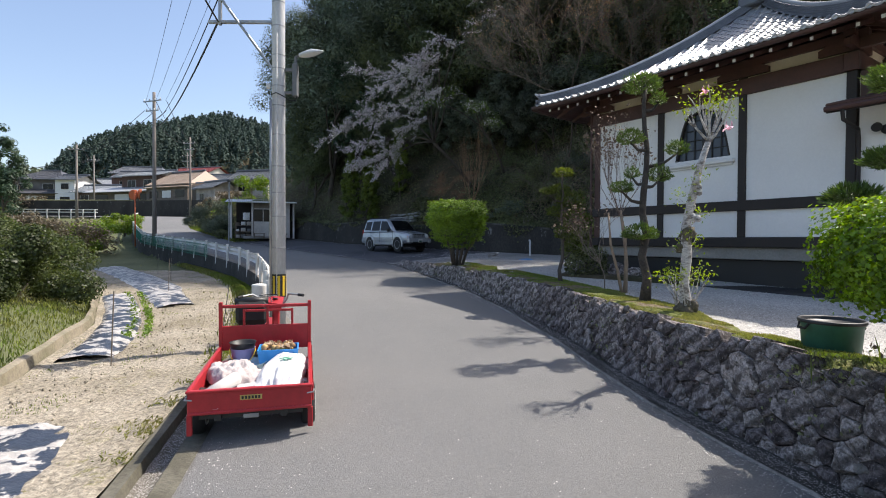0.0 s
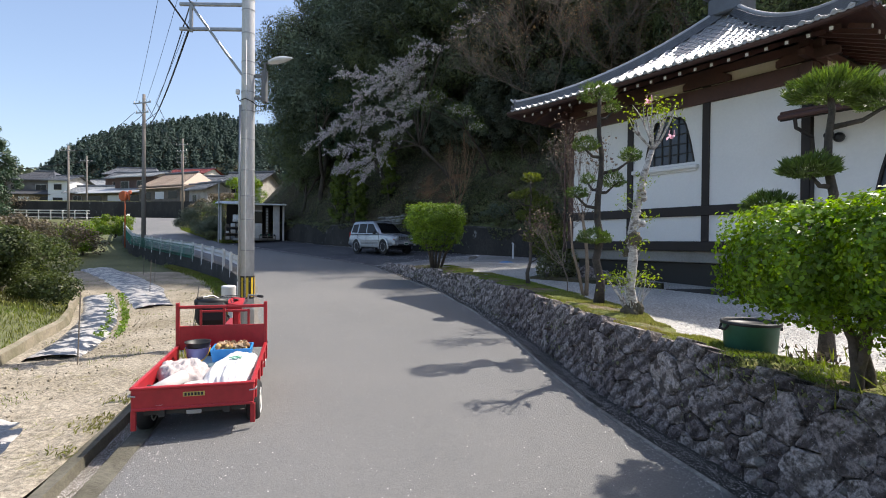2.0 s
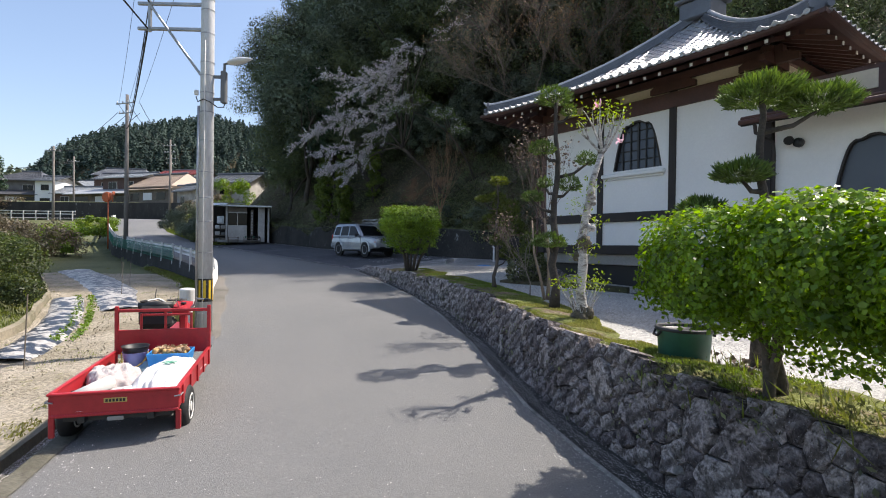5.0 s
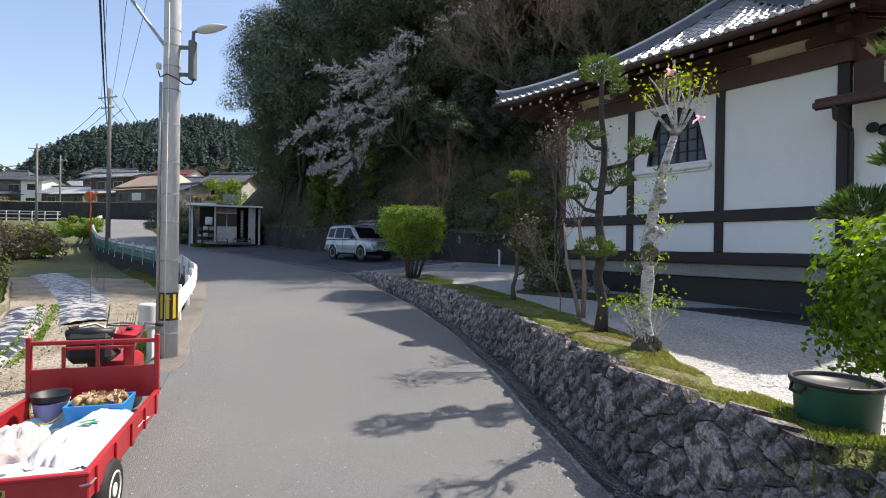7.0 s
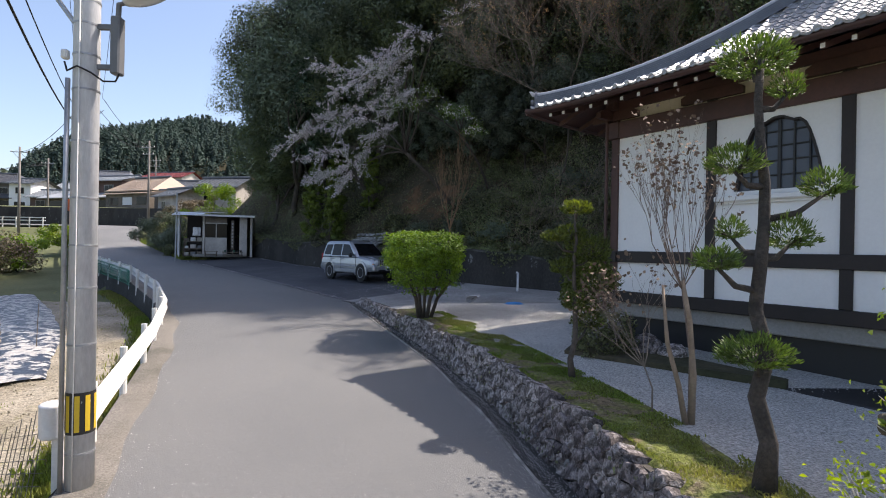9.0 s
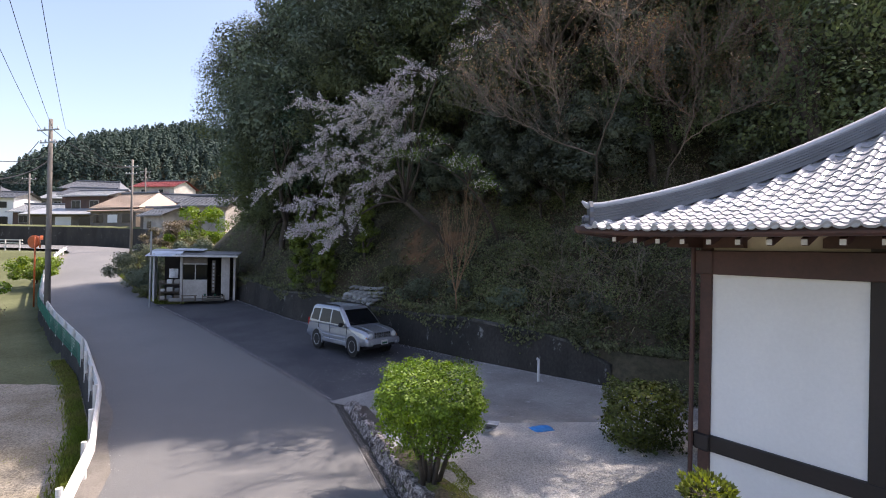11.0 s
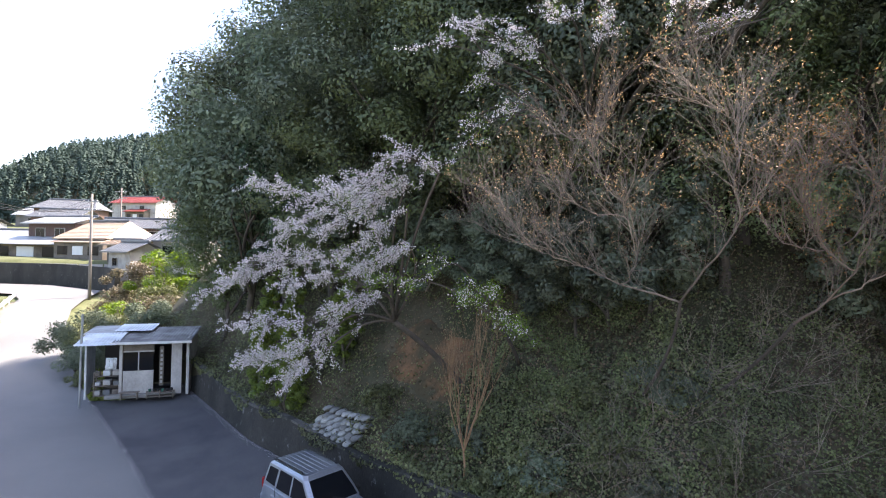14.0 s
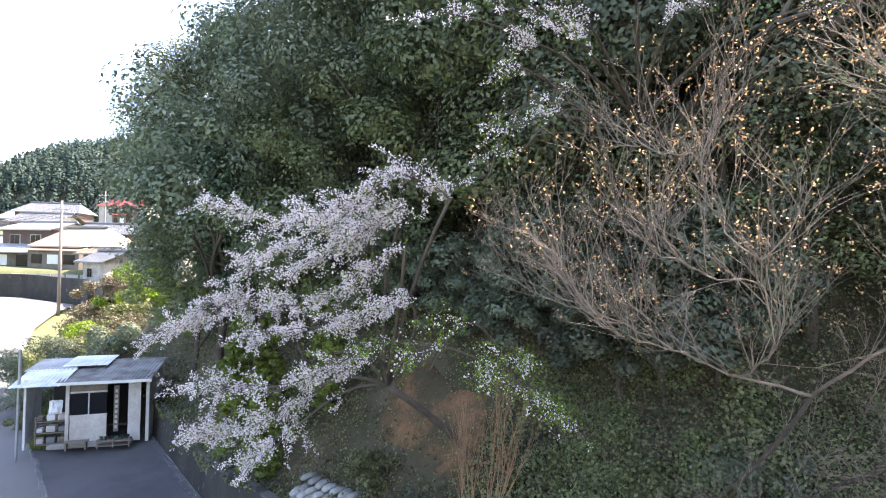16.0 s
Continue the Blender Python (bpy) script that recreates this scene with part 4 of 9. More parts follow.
# ---- utility poles and wires ----
def utility_pole(x, y, z, top, r0, r1, arms, label, group="poles along the lane", band=False, turn=0.0, finish=M_POLEFAR):
    ob = thing("utility_pole", label, "utility pole", pose(x, y, z, 0, 0, turn), group)
    h = top - z
    part("shaft", Geo().tube([(0, 0, -0.3), (0, 0, h * 0.5), (0, 0, h)], [r0, (r0 + r1) / 2, r1], 20), finish, ob, smooth=True)
    for az, length, off in arms:
        part("crossarm", Geo().box((off, -r1 - 0.05, az - z), (length, 0.075, 0.075), b=0.008), M_STEEL, ob)
        for k in (-0.45, -0.15, 0.15, 0.45):
            part("insulator", Geo().lathe([(0.03, 0), (0.05, 0.03), (0.03, 0.06), (0.05, 0.09), (0.02, 0.14)], (off + k * length, -r1 - 0.05, az - z + 0.04), 8), M_WHITE, ob)
    return ob


main_pole = utility_pole(-3.15, 9.78, road_z(9.8), 12.2, 0.135, 0.105, [(11.6, 1.8, 0)], "round grey concrete utility pole with yellow and black warning band", finish=M_POLE)
PZ = road_z(9.8)
part("pole_footing", Geo().lathe([(0.17, -0.1), (0.18, 0.0), (0.15, 0.03)], (0, 0, 0), 16), M_CONC, main_pole)
band = part("warning_band", Geo().lathe([(0.138, 0.62), (0.138, 1.06)], (0, 0, 0), 24), M_BLACKPAINT, main_pole, "black and yellow striped warning sleeve", smooth=False)
for i in range(9):
    a0 = 2 * math.pi * i / 9
    rails = [[(0.1415 * math.cos(a), 0.1415 * math.sin(a), zz) for a in (a0, a0 + 0.17, a0 + 0.34)] for zz in (0.65, 1.03)]
    part("stripe", Geo().grid(rails), M_YELLOW, band)
part("conduit", Geo().tube([(-0.1, -0.15, -0.1), (-0.1, -0.15, 3.0), (-0.095, -0.145, 4.35)], 0.024, 8), M_STEEL, main_pole, "grey conduit up the pole", smooth=True)
part("earth_wire", Geo().tube([(0.012, -0.143, -0.1), (0.012, -0.14, 2.2), (0.012, -0.132, 5.6)], 0.007, 6), M_WHITE, main_pole, "thin white earth wire", smooth=True)
for zz in (0.4, 0.95, 1.55, 2.15, 2.6, 3.1, 3.7, 4.25, 4.62, 4.95, 5.2, 5.75, 6.2, 6.4):
    r = 0.135 - 0.03 * zz / 12 + 0.005
    part("steel_band", Geo().lathe([(r, zz), (r, zz + 0.02)], (0, 0, 0), 20), M_STEEL, main_pole)
# side bracket that carries the cables
for zz in (5.86, 6.34):
    part("bracket_arm", Geo().box((-0.72, 0.02, zz), (1.25, 0.06, 0.06), b=0.008), M_STEEL, main_pole)
part("bracket_post", Geo().box((-1.12, 0.02, 6.1), (0.06, 0.05, 0.6), b=0.008), M_STEEL, main_pole)
part("bracket_strut", Geo().tube([(-1.1, 0.0, 6.3), (-0.12, -0.02, 4.98)], 0.026, 8), M_STEEL, main_pole)
# street lamp on the pole
lamp = part("street_lamp", Geo().box((0.32, 0.0, 4.75), (0.1, 0.12, 0.62), b=0.015).box((0.2, 0, 4.95), (0.2, 0.05, 0.05)).box((0.2, 0, 4.52), (0.2, 0.05, 0.05)).tube([(0.32, 0, 5.0), (0.33, 0, 5.2), (0.42, 0, 5.22)], 0.028, 8), M_CARGREY, main_pole, "grey ballast box with lamp arm")
rails = []
for k in range(9):
    u = k / 8
    w, h = 0.105 * math.sin(math.pi * min(0.97, u * 0.8 + 0.17)) ** 0.7, 0.075 * math.sin(math.pi * min(0.96, u * 0.8 + 0.17))
    rails.append([(0.40 + 0.46 * u, w * math.cos(a), 5.22 + 0.09 * u + h * math.sin(a) * (1 if math.sin(a) > 0 else 0.75)) for a in np.linspace(0, 2 * math.pi, 14)[:-1]])
part("lamp_head", Geo().sweep(rails), M_LAMP, lamp, "glossy pale lamp head", smooth=True)
part("junction_box", Geo().box((-0.17, -0.08, 4.62), (0.07, 0.07, 0.1), b=0.015), M_WHITE, main_pole)
part("loop_cable", Geo().tube([(0.36, -0.03, 4.44), (0.33, -0.04, 4.36), (0.24, -0.1, 4.34), (0.13, -0.13, 4.42), (0.0, -0.15, 4.48), (-0.13, -0.11, 4.44), (-0.17, -0.09, 4.54)], 0.01, 6), M_BLACK, main_pole)

utility_pole(-20.9, 37.0, road_z(37) - 0.05, 12.55, 0.16, 0.1, [(11.9, 1.7, 0), (11.2, 1.2, 0)], "tall slim grey concrete pole with cross arm", turn=-20)
utility_pole(-32.3, 65.3, 4.6, 15.0, 0.15, 0.1, [(14.2, 1.8, 0), (13.4, 1.5, 0)], "tall slim grey concrete pole with cross arm", turn=-15)
utility_pole(-43.0, 60.0, 3.0, 13.0, 0.15, 0.1, [(12.4, 1.6, 0)], "grey concrete pole leaning slightly", turn=10)
utility_pole(-56.0, 82.0, 5.5, 15.4, 0.15, 0.1, [(14.6, 1.8, 0)], "grey concrete pole among far houses", turn=10)
utility_pole(-56.0, 112.0, 9.0, 21.0, 0.16, 0.1, [(20.2, 2.2, 0), (19.0, 2.0, 0)], "grey concrete pole among far houses", turn=0)


def cable(a, b, sag, r, label):
    a, b = Vector(a), Vector(b)
    pts = [a.lerp(b, k / 16) - Vector((0, 0, sag * 4 * (k / 16) * (1 - k / 16))) for k in range(17)]
    return tagged(part("overhead_cable", Geo().tube(pts, r, 5), M_BLACK), label, "cable", "overhead cables")


PT = Vector((-3.15, 9.78, PZ))
cable(PT + Vector((-1.15, 0, 5.86)), (-21.0, 37.0, 10.2), 0.7, 0.02, "thick black bundled overhead cable")
cable(PT + Vector((-1.12, 0, 6.36)), (-20.9, 37.0, 10.6), 0.6, 0.012, "thin black overhead wire")
cable(PT + Vector((-0.8, 0, 11.7)), (-21.6, 37.2, 12.0), 0.5, 0.009, "thin black overhead wire")
cable(PT + Vector((0.0, 0, 11.7)), (-20.9, 37.2, 12.0), 0.5, 0.009, "thin black overhead wire")
cable(PT + Vector((0.8, 0, 11.7)), (-20.2, 37.2, 12.0), 0.5, 0.009, "thin black overhead wire")
cable(PT + Vector((-1.15, 0, 5.86)), (1.2, -26.0, 9.4), 0.35, 0.016, "thick black bundled overhead cable")
cable(PT + Vector((-1.12, 0, 6.36)), (1.2, -26.0, 9.9), 0.35, 0.012, "thin black overhead wire")
for dx in (-0.8, 0.0, 0.8):
    cable((-20.9 + dx, 37.2, 12.0), (-32.3 + dx, 65.3, 14.3), 0.9, 0.02, "thin black overhead wire")
    cable((-20.9 + dx, 37.2, 11.3), (-43.0 + dx, 60.0, 12.5), 0.9, 0.02, "thin black overhead wire")
    cable((-43.0 + dx, 60.0, 12.5), (-56.0 + dx, 82.0, 14.7), 0.9, 0.02, "thin black overhead wire")
    cable((-32.3 + dx, 65.3, 13.5), (-56.0 + dx, 112.0, 20.2), 1.3, 0.025, "thin black overhead wire")
    cable((-56.0 + dx, 82.0, 14.7), (-95.0 + dx, 96.0, 16.0), 1.3, 0.025, "thin black overhead wire")

# ---- guard rail ----
rail = thing("guard_rail", "white steel guard rail with short posts beside the lane", "guard rail")
RAIL_Y = [10.6, 63.0]
beam = Geo()
prof = [(-0.03, 0.0), (0.02, 0.03), (0.05, 0.08), (0.01, 0.13), (-0.02, 0.175), (0.01, 0.22), (0.05, 0.27), (0.02, 0.32), (-0.03, 0.35)]


def rail_point(y):
    x = line_at(ROAD_L, y) - 0.14
    x2 = line_at(ROAD_L, y + 0.3) - 0.14
    d = Vector((x2 - x, 0.3, 0)).normalized()
    return Vector((x, y, road_z(y))), Vector((d.y, -d.x, 0))


rails = []
for y in [10.4] + list(np.arange(10.8, 63, 0.6)):
    p, n = rail_point(y)
    front = [p + n * a + Vector((0, 0, 0.38 + b)) for a, b in prof]
    back = [p + n * (a - 0.012) + Vector((0, 0, 0.38 + b)) for a, b in prof[::-1]]
    rails.append(front + back)
part("rail_beam", beam.sweep(rails), M_WHITE, rail)
y = 10.9
while y < 62:
    p, n = rail_point(y)
    part("post", Geo().tube([p - n * 0.1 + Vector((0, 0, -0.3)), p - n * 0.1 + Vector((0, 0, 0.8))], 0.057, 10), M_WHITE, rail)
    part("bracket", Geo().box((0, 0, 0), (0.09, 0.05, 0.16), Matrix.Translation(p - n * 0.045 + Vector((0, 0, 0.555)))), M_WHITE, rail)
    y += 1.85 if y < 26 else 1.7
net = Geo()
for y in np.arange(27, 47, 0.14):
    p, n = rail_point(y)
    net.box((0, 0, 0), (0.012, 0.012, 0.7), Matrix.Translation(p - n * 0.2 + Vector((0, 0, 0.25))))
for zz in np.arange(-0.05, 0.6, 0.12):
    net.tube([rail_point(y)[0] - rail_point(y)[1] * 0.2 + Vector((0, 0, zz)) for y in np.arange(27, 47, 1.0)], 0.012, 4)
part("net", net, mat("green_net", (0.03, 0.22, 0.15), 0.6, vary=0.15), rail, "green plastic netting tied behind the rail")

# ---- traffic mirror ----
mirror = thing("traffic_mirror", "orange double traffic mirror on an orange post", "traffic mirror", pose(-25.2, 41.8, road_z(41) - 0.1, 0, 0, 150))
part("post", Geo().tube([(0, 0, -0.4), (0, 0, 4.2)], 0.05, 10), M_ORANGE, mirror, smooth=True)
for s in (-1, 1):
    mm = Matrix.Translation((0.42 * s, -0.1, 3.85)) @ Matrix.Rotation(radians(25 * s), 4, "Z") @ Matrix.Rotation(math.pi / 2, 4, "X")
    disc = part("mirror_housing", Geo().lathe([(0.36, -0.05), (0.42, 0.0), (0.42, 0.03), (0.38, 0.04)], (0, 0, 0), 24, mm), M_ORANGE, mirror)
    part("mirror_face", Geo().lathe([(0.375, 0.041), (0.25, 0.058), (0.1, 0.066), (0.01, 0.068)], (0, 0, 0), 24, mm), M_CHROME, disc, smooth=True)
    part("hood", Geo().sweep([[mm @ Vector((0.43 * math.cos(a), 0.43 * math.sin(a), d)) for a in np.linspace(0.3, math.pi - 0.3, 10)] for d in (0.0, 0.16)], False), M_ORANGE, disc)

# ---- farm cart behind a walking tractor ----
CH = math.degrees(math.atan2(0.45, 1.68))
CART = pose(-1.84, 4.9, 0.0, 1.2, 0, CH)
cart = thing("farm_cart", "red steel farm trailer with low dropsides and a railed headboard", "trailer", CART)
CW, CL = 1.1, 1.87
part("bed_floor", Geo().box((0, CL / 2, 0.33), (CW - 0.02, CL, 0.04), b=0.006), M_RED, cart)
part("chassis", Geo().box((-0.3, CL / 2, 0.27), (0.06, CL, 0.08)).box((0.3, CL / 2, 0.27), (0.06, CL, 0.08)).box((0, 0.1, 0.26), (CW - 0.15, 0.06, 0.06)).box((0, 0.42, 0.22), (0.9, 0.06, 0.06)).box((0, CL + 0.4, 0.3), (0.07, 1.0, 0.07)), M_BLACKPAINT, cart)
tg = part("tailgate", Geo().box((0, 0.0, 0.42), (CW + 0.03, 0.03, 0.215), b=0.008).box((0, -0.012, 0.525), (CW + 0.05, 0.045, 0.03), b=0.008).box((0, -0.01, 0.315), (CW + 0.02, 0.035, 0.03), b=0.008), M_RED, cart, "red steel tailgate")
part("badge", Geo().box((0, -0.018, 0.445), (0.2, 0.006, 0.045)), mat("badge_yellow", (0.55, 0.42, 0.12), 0.5), tg, "small yellow maker's badge")
for k in range(6):
    part("badge_mark", Geo().box((-0.075 + k * 0.03, -0.0225, 0.445), (0.02, 0.003, 0.028)), M_BLACKPAINT, tg)
part("reflector_plate", Geo().box((0.0, -0.02, 0.265), (0.14, 0.012, 0.04), b=0.004), M_CONC, tg)
for s in (-1, 1):
    sd = part("dropside", Geo().box((s * CW / 2, CL / 2, 0.43), (0.028, CL, 0.2), b=0.007).box((s * CW / 2, CL / 2, 0.53), (0.042, CL + 0.02, 0.03), b=0.008), M_RED, cart, "red steel dropside")
    for k in range(5):
        part("side_rib", Geo().box((s * (CW / 2 + 0.022), 0.12 + k * (CL - 0.24) / 4, 0.43), (0.022, 0.04, 0.2), b=0.004), M_RED, sd)
    part("latch", Geo().tube([(s * (CW / 2 - 0.03), -0.03, 0.45), (s * (CW / 2 + 0.03), -0.035, 0.46), (s * (CW / 2 + 0.035), 0.05, 0.46)], 0.008, 6), M_STEEL, tg)
    part("mudflap", Geo().box((s * (CW / 2 - 0.0), 0.02, 0.2), (0.05, 0.03, 0.2), b=0.006), M_RED, cart)
    for yy in (0.42,):
        wm = Matrix.Translation((s * 0.53, yy, 0.2)) @ Matrix.Rotation(math.pi / 2, 4, "Y")
        tyre = part("tyre", Geo().lathe([(0.12, -0.065), (0.19, -0.07), (0.225, -0.045), (0.232, 0), (0.225, 0.045), (0.19, 0.07), (0.12, 0.065)], (0, 0, 0), 24, wm), M_BLACK, cart, "treaded black tyre", smooth=True)
        part("rim", Geo().lathe([(0.02, -0.05), (0.06, -0.045), (0.065, -0.02), (0.11, -0.03), (0.135, -0.062), (0.14, -0.068), (0.14, 0.07), (0.128, 0.074), (0.11, 0.055), (0.06, 0.05), (0.05, 0.07), (0.02, 0.072)], (0, 0, 0), 20, wm), M_WHITE, tyre, "cream steel rim")
hb = part("headboard", Geo().box((0, CL, 0.64), (CW, 0.03, 0.32), b=0.008), M_RED, cart, "red headboard with tubular rails")
for x in (-CW / 2, CW / 2):
    part("rail_post", Geo().box((x, CL, 0.8), (0.045, 0.045, 0.62), b=0.006), M_RED, hb)
for x, zc, hh in ((-0.27, 0.88, 0.26), (0.02, 0.9, 0.3), (0.33, 0.88, 0.26)):
    part("rail_post", Geo().box((x, CL + 0.01, zc), (0.03, 0.03, hh), b=0.005), M_RED, hb)
part("rail", Geo().box((0, CL, 1.05), (CW, 0.035, 0.04), b=0.006), M_RED, hb)
part("rail", Geo().box((0.03, CL + 0.03, 0.985), (0.62, 0.025, 0.03), b=0.005), M_RED, hb)

part("front_plate", Geo().sweep([[(0.2, CL + 0.02, 0.53), (0.585, CL + 0.02, 0.53), (0.585, CL + 0.02, 0.55), (0.2, CL + 0.02, 0.55)], [(0.3, 2.6, 0.53), (0.53, 2.55, 0.53), (0.53, 2.55, 0.55), (0.3, 2.6, 0.55)]]), M_CARGREY, cart, "dark grey plate before the headboard")

# the walking tractor that pulls it
till = thing("walking_tractor", "red two-wheeled walking tractor with a black seat", "tractor", CART @ pose(0.02, 2.1, 0.06))
seat = part("seat", Geo().box((-0.25, 0.5, 0.7), (0.42, 0.36, 0.12), b=0.045), M_BLACK, till, "black padded seat")
part("backrest", Geo().box((-0.25, 0.32, 0.83), (0.42, 0.12, 0.3), b=0.045), M_BLACK, till, "black padded backrest")
part("roll", Geo().tube([(-0.47, 0.36, 0.97), (-0.24, 0.35, 0.985), (-0.03, 0.36, 0.97)], [0.05, 0.055, 0.05], 12), M_BLACKPAINT, seat, "black rolled cover", smooth=True)
part("seat_post", Geo().box((-0.25, 0.46, 0.45), (0.1, 0.1, 0.45), b=0.01), M_BLACKPAINT, till)
con = part("console", Geo().sweep([[(-0.09, 0.52, 0.8), (0.13, 0.52, 0.8), (0.15, 0.52, 0.9), (-0.07, 0.52, 0.93)], [(-0.05, 0.72, 0.86), (0.15, 0.72, 0.86), (0.17, 0.72, 0.98), (-0.04, 0.72, 1.0)]]), M_RED, till, "red control console")
part("dial", Geo().lathe([(0.002, 0.012), (0.035, 0.01), (0.04, 0.0)], (0.05, 0.64, 0.965), 14), M_BLACKPAINT, con)
part("lever", Geo().tube([(0.0, 0.55, 0.93), (-0.02, 0.5, 1.02)], 0.007, 6), M_STEEL, con)
part("column", Geo().box((0.06, 0.6, 0.66), (0.1, 0.12, 0.34), b=0.02), M_RED, till)
part("engine_cover", Geo().box((-0.12, 0.95, 0.46), (0.34, 0.7, 0.26), b=0.06), M_RED, till, "red engine cover")
part("mudguard", Geo().box((0.1, 0.3, 0.5), (0.3, 0.3, 0.06), b=0.02), M_RED, till)
part("gearbox", Geo().box((-0.14, 0.7, 0.3), (0.2, 0.5, 0.24), b=0.03), M_CARGREY, till)
part("guard_ring", Geo().tube([(-0.04 + 0.13 * math.cos(a), 0.62 + 0.09 * math.sin(a), 1.02) for a in np.linspace(0, 2 * math.pi, 20)], 0.008, 6), M_BLACKPAINT, till)
for s in (-1, 1):
    ex, ez = (-0.44, 1.03) if s < 0 else (0.45, 1.045)
    ix, iz = (-0.26, 1.05) if s < 0 else (0.24, 1.05)
    part("handlebar", Geo().tube([(0.05 + s * 0.05, 0.6, 0.84), (0.05 + s * 0.16, 0.58, 0.95), (ix, 0.52, iz), (ex, 0.35, ez)], 0.014, 8), M_STEEL, till)
    part("grip", Geo().tube([((ix + ex * 2) / 3, 0.4, (iz + ez * 2) / 3), (ex, 0.34, ez)], 0.021, 8), M_BLACK, till)
    wm = Matrix.Translation((-0.16 + s * 0.2, 0.8, 0.24)) @ Matrix.Rotation(math.pi / 2, 4, "Y")
    tyre = part("tyre", Geo().lathe([(0.13, -0.07), (0.22, -0.075), (0.265, -0.05), (0.27, 0), (0.265, 0.05), (0.22, 0.075), (0.13, 0.07)], (0, 0, 0), 20, wm), M_BLACK, till, smooth=True)
    part("rim", Geo().lathe([(0.02, -0.05), (0.15, -0.05), (0.15, 0.05), (0.02, 0.05)], (0, 0, 0), 16, wm), M_RED, tyre)
part("tool_bag", Geo().box((0.02, 0.36, 0.53), (0.22, 0.16, 0.12), b=0.05), M_PLWHITE, till, "white plastic bag tucked by the seat", smooth=True)

# rusty wire mesh and stakes leaning together beside the pole
wire = thing("wire_mesh", "thin grey garden stakes and wire mesh leaning beside the drum", "wire mesh", pose(-4.0, 9.95, 0.12))
M_WIRE = mat("dull_wire", (0.2, 0.19, 0.17), 0.7, 0.3, vary=0.3, big=6, fine=20)
part("stake", Geo().tube([(-0.32, 0.0, -0.15), (-0.17, 0.0, 0.95)], 0.009, 6), M_WIRE, wire)
for k in range(11):
    x = -0.24 + 0.052 * k
    part("wire", Geo().tube([(x - 0.1, 0.03, -0.1), (x + 0.09, 0.0, 0.56 + 0.03 * k + 0.05 * (k % 3))], 0.0045, 5), M_WIRE, wire)
for k in range(5):
    part("wire", Geo().tube([(-0.33 + 0.035 * k, 0.015, 0.05 + 0.13 * k), (0.3 + 0.03 * k, 0.01, 0.06 + 0.15 * k)], 0.0035, 5), M_WIRE, wire)

# ---- the load on the cart ----
def sheet_heap(rng, sx, sy, h, n=30, rough=0.35):
    """A soft heap: a dome with folds."""
    rows = []
    sd = float(rng.uniform(0, 50))
    for i in range(n + 1):
        row = []
        for j in range(n + 1):
            u, v = 2 * i / n - 1, 2 * j / n - 1
            rr = max(abs(u), abs(v)) ** 2 * 0.6 + (u * u + v * v) * 0.4
            k = noise.noise(Vector((u * 2.2 + sd, v * 2.2, sd))) + 0.9 * (0.4 - abs(noise.noise(Vector((u * 3.4 + sd, v * 3.4, 1)))) * 2) + 0.5 * (0.4 - abs(noise.noise(Vector((u * 7 + sd, v * 7, 2)))) * 2)
            z = h * max(0, 1 - rr) ** 0.5 * (1 + rough * k) if rr < 1 else 0
            row.append((u * sx / 2 * (1 + 0.08 * k), v * sy / 2 * (1 + 0.08 * k), max(0, z)))
        rows.append(row)
    return Geo().grid(rows)


FZ = 0.352
rng = np.random.default_rng(11)
tagged(part("plastic_sheet", sheet_heap(rng, 1.0, 1.3, 0.07, rough=0.25), M_PLWHITE, smooth=True, m=CART @ pose(0.02, 0.68, FZ)), "crumpled white plastic sheet spread on the cart bed", "sheet")
tagged(part("fertiliser_sack", sheet_heap(rng, 0.5, 1.05, 0.17, rough=0.16), M_PLWHITE, smooth=True, m=CART @ pose(0.27, 0.92, FZ + 0.06, 0, 0, -8)), "half-empty white plastic fertiliser sack with green print", "sack")
sack2 = tagged(part("cloth_sack", sheet_heap(rng, 0.54, 0.7, 0.17, rough=0.34), mat("pale_sackcloth", (0.55, 0.49, 0.47), 0.85, vary=0.15, big=5, bump=0.8, bump_scale=14, col2=(0.42, 0.36, 0.34)), smooth=True, m=CART @ pose(-0.26, 0.84, FZ + 0.05, 0, 0, 25)), "crumpled pale pinkish sack on the cart", "sack")
for k, (dx, dy, L) in enumerate(((0.0, 0.0, 0.12), (0.04, -0.05, 0.12))):
    tagged(part("sack_print", Geo().box((0, 0, 0), (L, 0.03, 0.004)), mat("print_green", (0.05, 0.35, 0.2), 0.6), m=CART @ pose(0.27 + dx, 0.86 + dy, FZ + 0.242, 0, 0, 30)), "green printed bar on the sack", "print")
tub = thing("plastic_crate", "bright blue plastic crate full of onions on the cart", "crate", CART @ pose(0.18, 1.46, FZ))
part("crate_shell", Geo().sweep([[(-0.19, -0.14, 0.01), (0.19, -0.14, 0.01), (0.19, 0.14, 0.01), (-0.19, 0.14, 0.01)], [(-0.22, -0.17, 0.24), (0.22, -0.17, 0.24), (0.22, 0.17, 0.24), (-0.22, 0.17, 0.24)], [(-0.24, -0.19, 0.24), (0.24, -0.19, 0.24), (0.24, 0.19, 0.24), (-0.24, 0.19, 0.24)], [(-0.2, -0.15, 0.0), (0.2, -0.15, 0.0), (0.2, 0.15, 0.0), (-0.2, 0.15, 0.0)]]), M_BLUE, tub)
a = 0.036
onion = mesh_of("bulb", Geo().lathe([(0.005, -a), (a * 0.7, -a * 0.7), (a, 0), (a * 0.7, a * 0.7), (0.004, a * 1.15)], (0, 0, 0), 8), mat("onion_skin", (0.5, 0.3, 0.12), 0.6, vary=0.2, obj=0.4), smooth=True)
